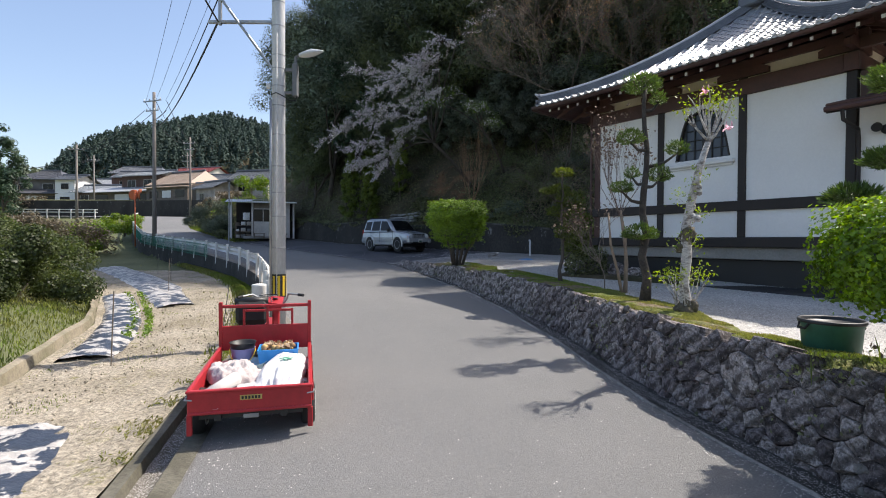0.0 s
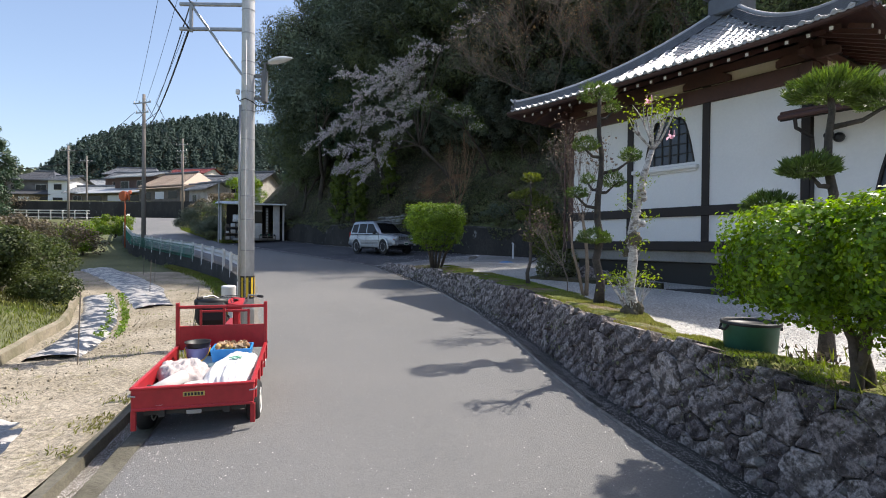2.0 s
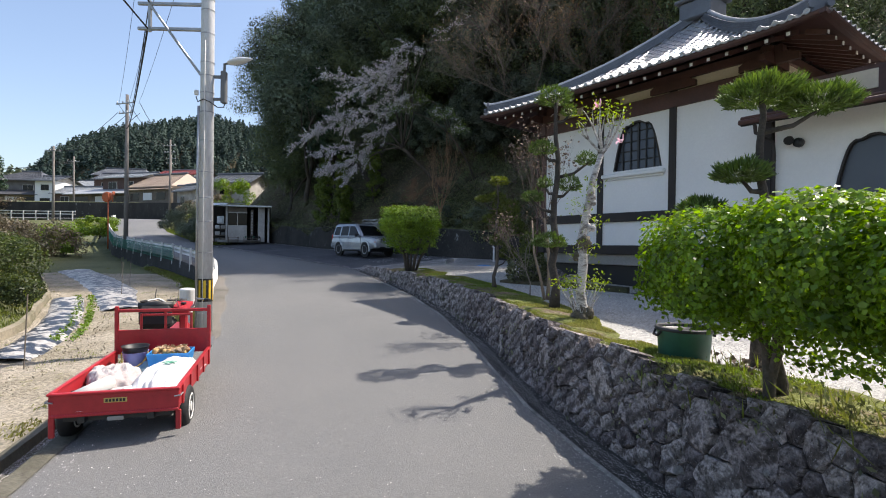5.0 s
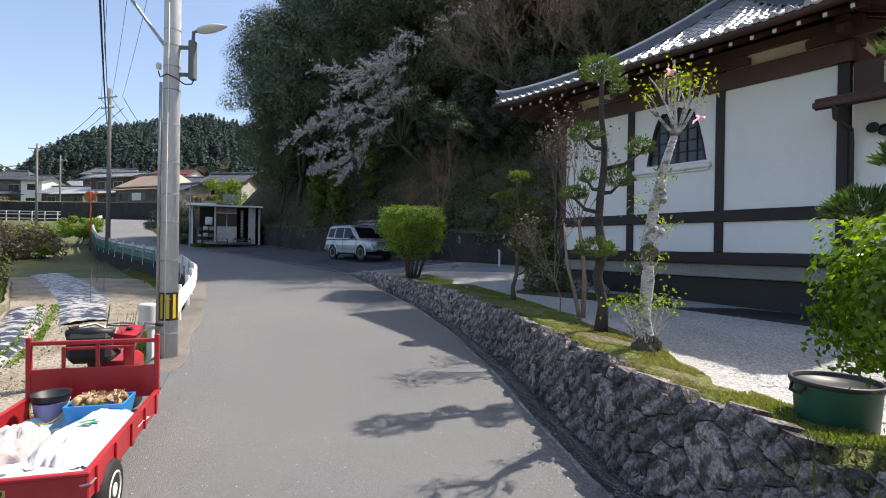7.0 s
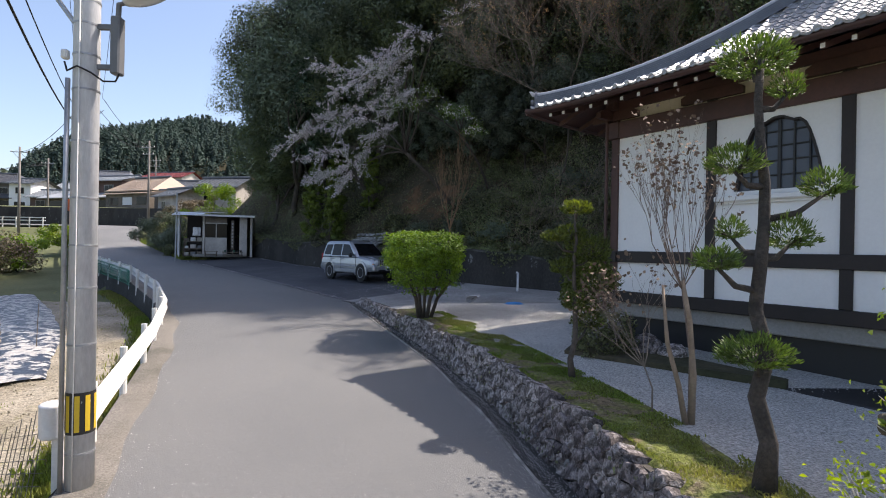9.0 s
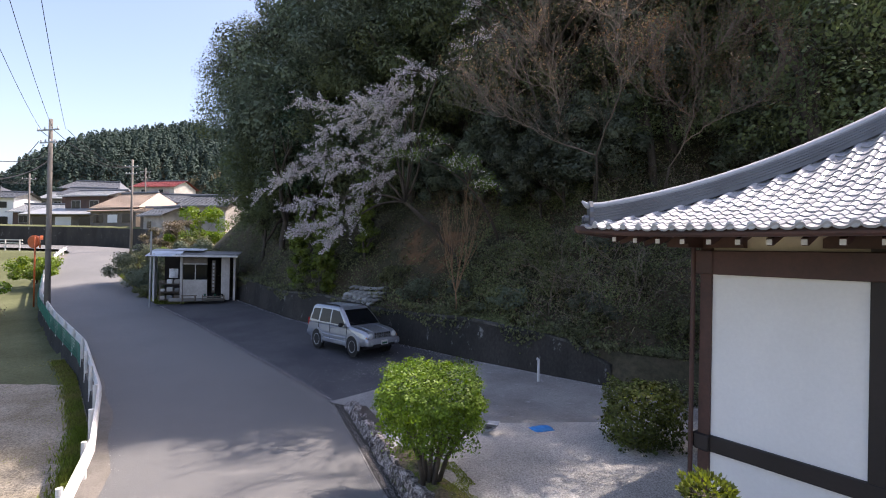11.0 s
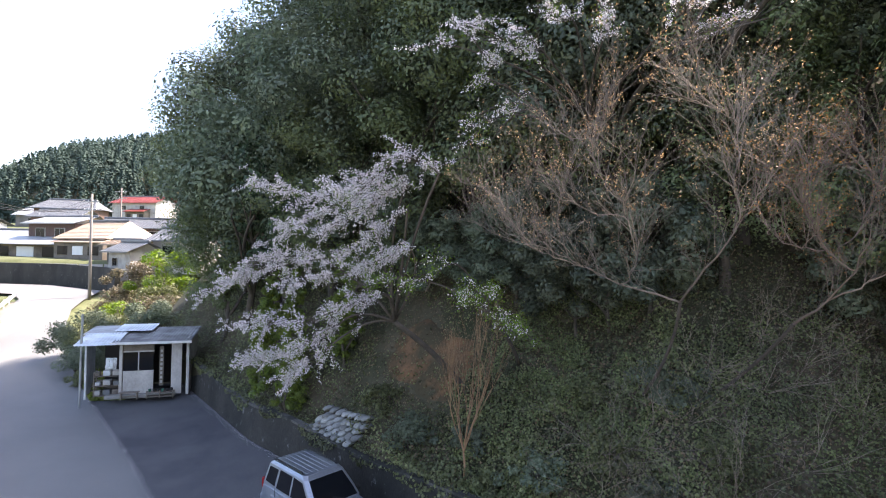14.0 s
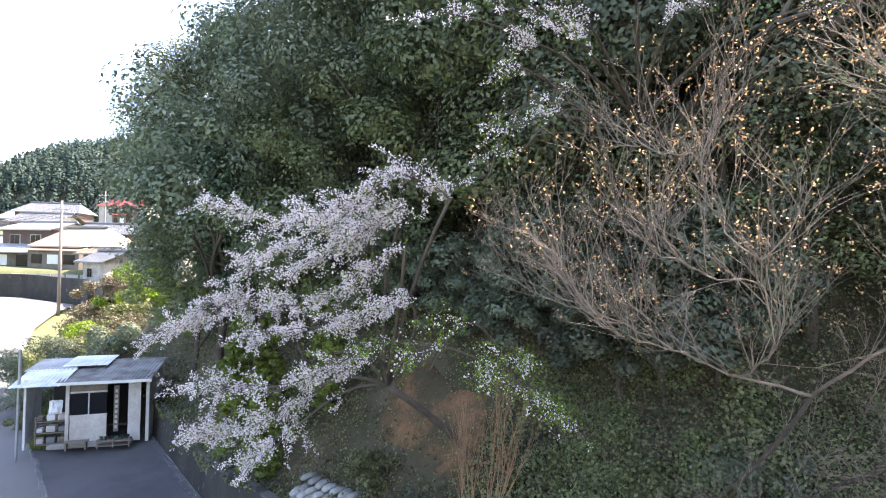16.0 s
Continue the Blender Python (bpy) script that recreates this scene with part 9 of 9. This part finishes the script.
# ---- petals on the tarmac ----
P = []
for k in range(20000):
    y = rng.uniform(0.5, 26)
    lx, rx = line_at(ROAD_L, y), line_at(ROAD_R, y)
    if k % 3:
        x = rx - abs(rng.normal(0.0, 0.24)) + 0.06
    else:
        x = rng.uniform(lx + 0.1, rx)
        if rng.random() < 0.3:
            x = lx + abs(rng.normal(0, 0.25))
    c = 0.05 * (1 - (2 * (x - lx) / (rx - lx) - 1) ** 2) if x < rx else 0
    P.append((x, y, road_z(y) + max(0, c) + (0.014 if x < rx - 0.14 else 0.03)))
for k in range(6500):
    y = rng.uniform(0.5, 20)
    P.append((line_at(ROAD_R, y) + 0.01 + 0.5 * wall_off(y) + rng.normal(0, 0.045) + (0.1 if k % 4 == 0 else 0), y, road_z(y) + 0.026))
for k in range(2500):
    x, y = rng.uniform(-6, 2.4), rng.uniform(23.5, 31)
    if x > line_at(ROAD_R, y) and x < wall_x(max(y, 26.7)):
        P.append((x, y, yard_z(x, y) + 0.022))
for k in range(9000):
    y = rng.uniform(0.5, 8.4)
    P.append((line_at(ROAD_L, y) - rng.uniform(0.2, 0.43), y, road_z(y) - 0.118))
Q = []
for k in range(2600):
    y = rng.uniform(23.2, 40.5)
    x = line_at(ROAD_R, y) + rng.normal(0, 0.07)
    Q.append((x, y, yard_z(x, y) + 0.05))
foot = along(WALL_LINE, 0.03)
for k in range(3200):
    x, y, dx, dy = foot[int(rng.integers(0, len(foot)))]
    o = 0.03 + abs(rng.normal(0, 0.13))
    Q.append((x + dy * o, y - dx * o, yard_z(x, y) + 0.03))
for k in range(5200):
    x, y = rng.normal(0.6, 1.5), rng.normal(26.0, 1.1)
    if line_at(ROAD_R, y) < x < wall_x(max(y, 26.7)) - 0.1 and noise.noise(Vector((x, y, 1))) > -0.1:
        Q.append((x, y, yard_z(x, y) + 0.028))
tagged(part("yard_litter", cards_mesh("yard_litter", Q, np.tile((0, 0, 1.0), (len(Q), 1)), 0.024, rng, L_PETAL, 0.42, 0.02, 0.2), L_PETAL), "drifts of petals and grit along the yard edges", "petals", "", "stuff")
N = np.tile((0, 0, 1.0), (len(P), 1))
tagged(part("fallen_petals", cards_mesh("fallen_petals", P, N, 0.0115, rng, L_PETAL, 0.42, 0.02, 0.12), L_PETAL), "scattered pale cherry petals on the tarmac", "petals", "", "stuff")

# ---- things on the court ----
pot = thing("planter_pot", "round dark green plastic tub full of water and debris", "planter", pose(3.84, 5.03, 0.85) @ Matrix.Diagonal((0.94, 0.94, 1.2, 1)))
part("tub", Geo().lathe([(0.235, 0.0), (0.255, 0.02), (0.275, 0.24), (0.292, 0.255), (0.293, 0.265), (0.27, 0.268), (0.262, 0.25), (0.255, 0.23), (0.25, 0.21)], (0, 0, 0), 36), M_GREENPL, pot, smooth=True)
part("rim", Geo().lathe([(0.297, 0.262), (0.302, 0.272), (0.3, 0.286), (0.285, 0.292), (0.272, 0.286), (0.262, 0.25), (0.258, 0.225)], (0, 0, 0), 36), M_BLACKPAINT, pot, "black rim and inner wall", smooth=True)
part("contents", Geo().lathe([(0.002, 0.166), (0.12, 0.167), (0.243, 0.166)], (0, 0, 0), 30), mat("dark_litter", (0.022, 0.018, 0.015), 0.75, spec=0.1, vary=0.4, big=4, fine=30, bump=0.9, bump_scale=40), pot, "dark water with floating petals")
Q = [(r * math.cos(a), r * math.sin(a) - 0.03, 0.172) for r, a in zip(0.2 * rng.random(46) ** 0.5, rng.uniform(0, 6.28, 46)) if noise.noise(Vector((math.cos(a) * r * 12, math.sin(a) * r * 12, 1))) > -0.05]
part("floating_petals", cards_mesh("floating_petals", Q, np.tile((0, 0, 1.0), (len(Q), 1)), 0.036, rng, L_PETAL, 0.42, 0.02, 0.15), L_PETAL, pot, "pale petals afloat")
for s in (-1, 1):
    part("handle", Geo().tube([(s * 0.285, -0.07, 0.26), (s * 0.315, -0.05, 0.22), (s * 0.315, 0.05, 0.22), (s * 0.285, 0.07, 0.26)], 0.012, 6), M_BLACK, pot)
n = 11000
P = np.column_stack([rng.normal(3.98, 0.24, n), rng.uniform(0.8, 4.75, n), np.zeros(n)])
P[:, 0] += (3.2 - P[:, 1]) * 0.22
P[:, 2] = [gz(y) + 0.01 + 0.16 * rng.random() ** 2 for y in P[:, 1]]
P = P[[noise.noise(Vector((p[0] * 2, p[1] * 2, 3))) > 0.05 for p in P]]
tagged(part("wall_top_weeds", cards_mesh("wall_top_weeds", P, rng.normal(0, 1, (len(P), 3)) * (1, 1, 0.3), 0.05, rng, L_UNDER, 0.2, 0.05, up=(-0.2, -0.1, 0.5)), L_UNDER), "dark green weeds on the wall top under the hedge", "weeds", "", "stuff")
n = 260
P = np.column_stack([rng.normal(3.95, 0.3, n), rng.uniform(1.2, 4.6, n), np.zeros(n)])
P[:, 2] = [gz(y) + rng.uniform(0.03, 0.2) for y in P[:, 1]]
tagged(part("wall_top_grass", cards_mesh("wall_top_grass", P, rng.normal(0, 1, (n, 3)) * (1, 1, 0.15), 0.22, rng, L_GRASS, 0.035, 0.02, up=(-0.2, -0.1, 0.8)), L_GRASS), "long arching grass under the hedge", "grass", "", "stuff")
# flat near-black strip, 1.3 m wide, before the hall front
apron = tagged(part("dark_apron", Geo().box((SIDE / 2 + 2.5, -0.62, GZ - 0.02), (SIDE + 5.6, 1.3, 0.1), HALL, b=0.02), mat("black_strip", (0.022, 0.022, 0.024), 0.7, vary=0.3, big=1.5, fine=12, bump=0.3, bump_scale=30)), "flat black strip along the foot of the hall", "apron", "", "structure")
g = Geo()
for k in range(9000):
    x, y = rng.uniform(3.6, 8.5), 2.5 + 9 * rng.random() ** 1.4
    if x < line_at(ROAD_R, y) + 1.4:
        continue
    r = rng.uniform(0.007, 0.016)
    z = court_z(x, y) + r * 0.3
    a = rng.uniform(0, 6.28)
    c, s = r * math.cos(a), r * math.sin(a)
    g.add([(x + c, y + s, z), (x - s, y + c, z), (x - c, y - s, z), (x + s, y - c, z), (x, y, z + r * 0.7)], [(0, 1, 4), (1, 2, 4), (2, 3, 4), (3, 0, 4)])
tagged(part("pebbles", g, mat("pebble", (0.46, 0.45, 0.43), 0.8, island=0.35), fix=False), "loose pale pebbles on the gravel court", "gravel", "", "stuff")
# flat kerbed patch, rocks and small litter
patch = part("stone_edging", Geo().prism([(3.0, 13.2), (5.6, 11.2), (5.7, 11.3), (3.95, 14.9), (3.85, 14.9)], gz(14) - 0.2, gz(14) + 0.03), M_SLOPE)
tagged(patch, "dark low edging with mossy bed before the hall", "edging")
for k, (x, y, s) in enumerate(((4.15, 13.9, 0.42), (4.5, 13.3, 0.34), (3.9, 14.5, 0.3), (4.8, 12.9, 0.25))):
    bm = bmesh.new()
    bmesh.ops.create_icosphere(bm, subdivisions=2, radius=s)
    for v in bm.verts:
        v.co = v.co * (1 + 0.3 * noise.noise(v.co * 3 + Vector((k * 7, 0, 0))))
        v.co.z *= 0.75
    tagged(part("garden_rock", bm, M_STONE, m=pose(x, y, gz(y) + s * 0.35, 0, 0, 40 * k)), "grey mossy garden rock before the hall", "rock", "garden rocks")
leafy("low_shrub", "dark low clipped shrub among the rocks", "shrub", (3.7, 13.2, gz(13)), [((0, 0, 0.35), (0.5, 0.45, 0.4), 2600)], 0.06, L_UNDER, 105, bumpy=0.2)
for k in range(5):
    tagged(part("roof_tile_stack", tile_mesh, M_TILE, m=pose(1.85 + 0.05 * k, 19.45, gz(19.4) + 0.05 + 0.035 * k, 0, 0, 15 * k) ), "spare grey roof tile lying on the gravel", "roof tile", "spare tiles on the gravel")
tarp = tagged(part("blue_tarp", sheet_heap(rng, 0.55, 0.4, 0.05), M_BLUE, smooth=True, m=pose(3.25, 19.9, court_z(3.25, 19.9) + 0.01, 0, 0, 20)), "small folded bright blue tarpaulin on the gravel", "tarpaulin")
bb = thing("blue_bin", "blue plastic bin at the foot of the slope", "bin", pose(7.45, 23.0, 1.0))
part("bin_body", Geo().lathe([(0.15, 0), (0.2, 0.4), (0.215, 0.42), (0.19, 0.4)], (0, 0, 0), 18), M_BLUE, bb, smooth=True)
gb = thing("green_basin", "green plastic basin beside stacked stones", "basin", pose(8.1, 22.6, 1.0))
part("bowl", Geo().lathe([(0.25, 0), (0.36, 0.2), (0.38, 0.22), (0.33, 0.2)], (0, 0, 0), 20), mat("teal_plastic", (0.05, 0.3, 0.26), 0.5), gb, smooth=True)
for k in range(7):
    bm = bmesh.new()
    bmesh.ops.create_icosphere(bm, subdivisions=2, radius=0.3)
    for v in bm.verts:
        v.co = v.co * (1 + 0.35 * noise.noise(v.co * 3 + Vector((k * 5, 3, 0))))
    tagged(part("loose_stone", bm, M_STONE, m=pose(8.2 + 0.28 * (k % 4), 23.1 + 0.3 * (k // 4), 1.1 + 0.12 * (k // 4), 20 * k, 0, 50 * k)), "pale loose stone heaped at the slope foot", "stone", "stones at the slope foot")

# ---- roof tiles of the hall: the front slope tile by tile, the others joined ----
for k in range(4):
    S = side_matrix(k)
    joined = Geo()
    for j, m in tile_poses():
        if k == 0 and j < 8:
            part("roof_tile", tile_mesh, M_TILE, roof, m=S @ m)
        else:
            joined.add(tile.v, tile.f, S @ m)
    if joined.v:
        part("tile_field", joined, M_TILE, roof, "rows of silver-grey tiles", fix=False)["kind"] = "stuff"
    # round end caps along the eave
    for i in range(35):
        v = (i - 17) * TILE_W / HALF
        p = roof_at(v, 0) + Vector((0.075, -0.045, 0.06))
        if k == 0:
            part("eave_tile", Geo().lathe([(0.045, -0.01), (0.055, 0), (0.045, 0.012)], (0, 0, 0), 10, S @ Matrix.Translation(p) @ Matrix.Rotation(math.pi / 2, 4, "X")), M_TILE, roof)

# ---- the dry-stone wall ----
swall = thing("stone_wall", "rough grey field-stone retaining wall topped with turf", "wall", kind="structure")
g, rails = Geo(), []
for y in np.arange(-9, 22.6, 0.5):
    rx, z0, z1 = line_at(ROAD_R, y) + wall_off(y), road_z(y) - 0.2, wall_z(y) - 0.05
    rails.append([(rx + 0.17, y, z0), (rx + 0.33, y, z1), (rx + 0.75, y, z1), (rx + 0.75, y, z0)])
part("core", g.sweep(rails), M_JOINT, swall, "dark earth and rubble core")
rnd = random.Random(77)


def wall_point(y, t, out):
    """A place on the leaning face: t from the foot to the top, out: metres proud of it."""
    z0, z1 = road_z(y) - 0.03, wall_z(y) + 0.05
    return Vector((line_at(ROAD_R, y) + wall_off(y) + 0.15 + 0.14 * t - out, y, z0 + (z1 - z0) * t + 0.2 * out))


def clip_cell(poly, q, nx, ny):
    """Cuts a polygon by the line through q with the outward normal (nx, ny)."""
    out = []
    for a, b in zip(poly, poly[1:] + poly[:1]):
        da, db = (a[0] - q[0]) * nx + (a[1] - q[1]) * ny, (b[0] - q[0]) * nx + (b[1] - q[1]) * ny
        if da <= 0:
            out.append(a)
        if (da < 0 < db) or (db < 0 < da):
            k = da / (da - db)
            out.append((a[0] + (b[0] - a[0]) * k, a[1] + (b[1] - a[1]) * k))
    return out


def stone_cells():
    """A mosaic of close-fitting stones over the wall's face: y along it, metres up it."""
    sites = []
    for k in range(26000):
        y, v = rnd.uniform(0.35, 22.5), rnd.uniform(0.0, 1.0)
        big = rnd.random() ** 2.6
        r = 0.072 + 0.2 * big
        if all((y - a) ** 2 + (v - b) ** 2 * 1.25 > (0.55 * (r + c)) ** 2 * 2.6 for a, b, c in sites if abs(a - y) < 0.5):
            sites.append((y, v, r))
    for y, v, r in sites:
        H = wall_z(y) - road_z(y) + 0.06
        if v > H:
            continue
        top = H + rnd.uniform(-0.03, 0.06) + 0.04 * noise.noise(Vector((y * 2.3, 4, 0)))
        poly = [(y - 0.45, -0.04), (y + 0.45, -0.04), (y + 0.45, top + rnd.uniform(-0.03, 0.03)), (y - 0.45, top)]
        for a, b, c in sites:
            d2 = (a - y) ** 2 + (b - v) ** 2
            if 0 < d2 < 0.8:
                k = 0.5 + 0.5 * (r * r - c * c) / d2
                poly = clip_cell(poly, (y + (a - y) * k, v + (b - v) * k), a - y, b - v)
        if len(poly) > 2:
            yield y, v, H, poly


def fitted_stone(poly, H, seed):
    """One stone of the mosaic, with a broken uneven face and worn edges."""
    ring = []
    for a, b in zip(poly, poly[1:] + poly[:1]):
        L = math.hypot(b[0] - a[0], b[1] - a[1])
        if L < 0.02:
            continue
        ring.append(a)
        if L > 0.13:
            j = 0.06 * rnd.uniform(-1, 1)
            ring.append(((a[0] + b[0]) / 2 + (b[1] - a[1]) * j, (a[1] + b[1]) / 2 - (b[0] - a[0]) * j))
    if len(ring) < 3:
        return None, None
    cy, cv = (sum(p[s] for p in ring) / len(ring) for s in (0, 1))
    big = max(0.04, sum(math.hypot(a - cy, b - cv) for a, b in ring) / len(ring))
    tilt, lean, proud = rnd.uniform(-0.2, 0.2), rnd.uniform(-0.2, 0.16), rnd.uniform(0.004, 0.032)
    knock = [rnd.uniform(0.0, 0.07) for _ in ring]
    rails = []
    for gap, out in ((0.01, -0.2 if max(b for a, b in ring) > H - 0.12 else -0.1), (0.002, -0.012), (0.003, 0.6), (0.004 + 0.07 * big, 1.0), (0.5 * big, 1.05)):
        row = []
        for (y, v), kn in zip(ring, knock):
            f = min(0.6, gap / big + (kn if out > 0 else kn * 0.5))
            y, v = y + (cy - y) * f, v + (cv - v) * f
            rise = out if out < 0 else out * (proud + tilt * (y - cy) + lean * (v - cv)) + out * 0.04 * noise.noise(Vector((y * 13, v * 13, seed)))
            row.append(wall_point(y, v / H, rise))
        rails.append(row)
    o, n = wall_point(cy, cv / H, 0), len(ring)
    g = Geo()
    for r in rails:
        g.v += [tuple(p - o) for p in r]
    for k in range(4):
        g.f += [(k * n + q, k * n + (q + 1) % n, (k + 1) * n + (q + 1) % n, (k + 1) * n + q) for q in range(n)]
    g.f.append(tuple(4 * n + q for q in range(n)))
    g.f.append(tuple(reversed(range(n))))
    return g, o


far_stones = Geo()
for k, (y, v, H, poly) in enumerate(stone_cells()):
    geo, o = fitted_stone(poly, H, k % 9)
    if geo is None:
        continue
    if y < 11.0:
        part("stone", geo, M_STONE, swall, m=Matrix.Translation(o))
    else:
        far_stones.add(geo.v, geo.f, Matrix.Translation(o))
part("far_stones", far_stones, M_STONE, swall, "smaller stones of the far stretch")["kind"] = "stuff"

# small chinking stones between the large ones
g = Geo()
for k in range(420):
    y = rnd.uniform(0.5, 22)
    z0, z1 = road_z(y) - 0.02, wall_z(y) + 0.02
    t = rnd.random()
    a = rnd.uniform(0.02, 0.05)
    m = Matrix.Translation((line_at(ROAD_R, y) + wall_off(y) + 0.17 + 0.15 * t + rnd.uniform(-0.01, 0.03), y, z0 + (z1 - z0) * t)) @ Euler((rnd.uniform(0, 3), rnd.uniform(0, 3), rnd.uniform(0, 3))).to_matrix().to_4x4()
    g.box((0, 0, 0), (a * 2, a * rnd.uniform(1.2, 2.4), a * rnd.uniform(1, 1.6)), m, b=a * 0.35)
part("chink_stones", g, mat("chink_stone", (0.17, 0.16, 0.15), 0.9, vary=0.5, big=4, fine=30, bump=0.8, bump_scale=40, col2=(0.08, 0.075, 0.068), island=0.45), swall, "small chinking stones", fix=False)["kind"] = "stuff"
# moss and weeds in the joints
P = []
for k in range(1500):
    y = rng.uniform(0.8, 21)
    t = rng.random() ** 1.5
    if noise.noise(Vector((y * 1.2, t * 3, 7))) < 0.12:
        continue
    P.append((line_at(ROAD_R, y) + wall_off(y) + 0.1 + 0.15 * t, y, road_z(y) + (wall_z(y) - road_z(y)) * t))
tagged(part("wall_moss", cards_mesh("wall_moss", P, np.tile((-1.0, 0, 0.2), (len(P), 1)), 0.05, rng, L_UNDER, 0.4, 0.1), L_UNDER), "small weeds and moss in the wall joints", "moss", "", "stuff")
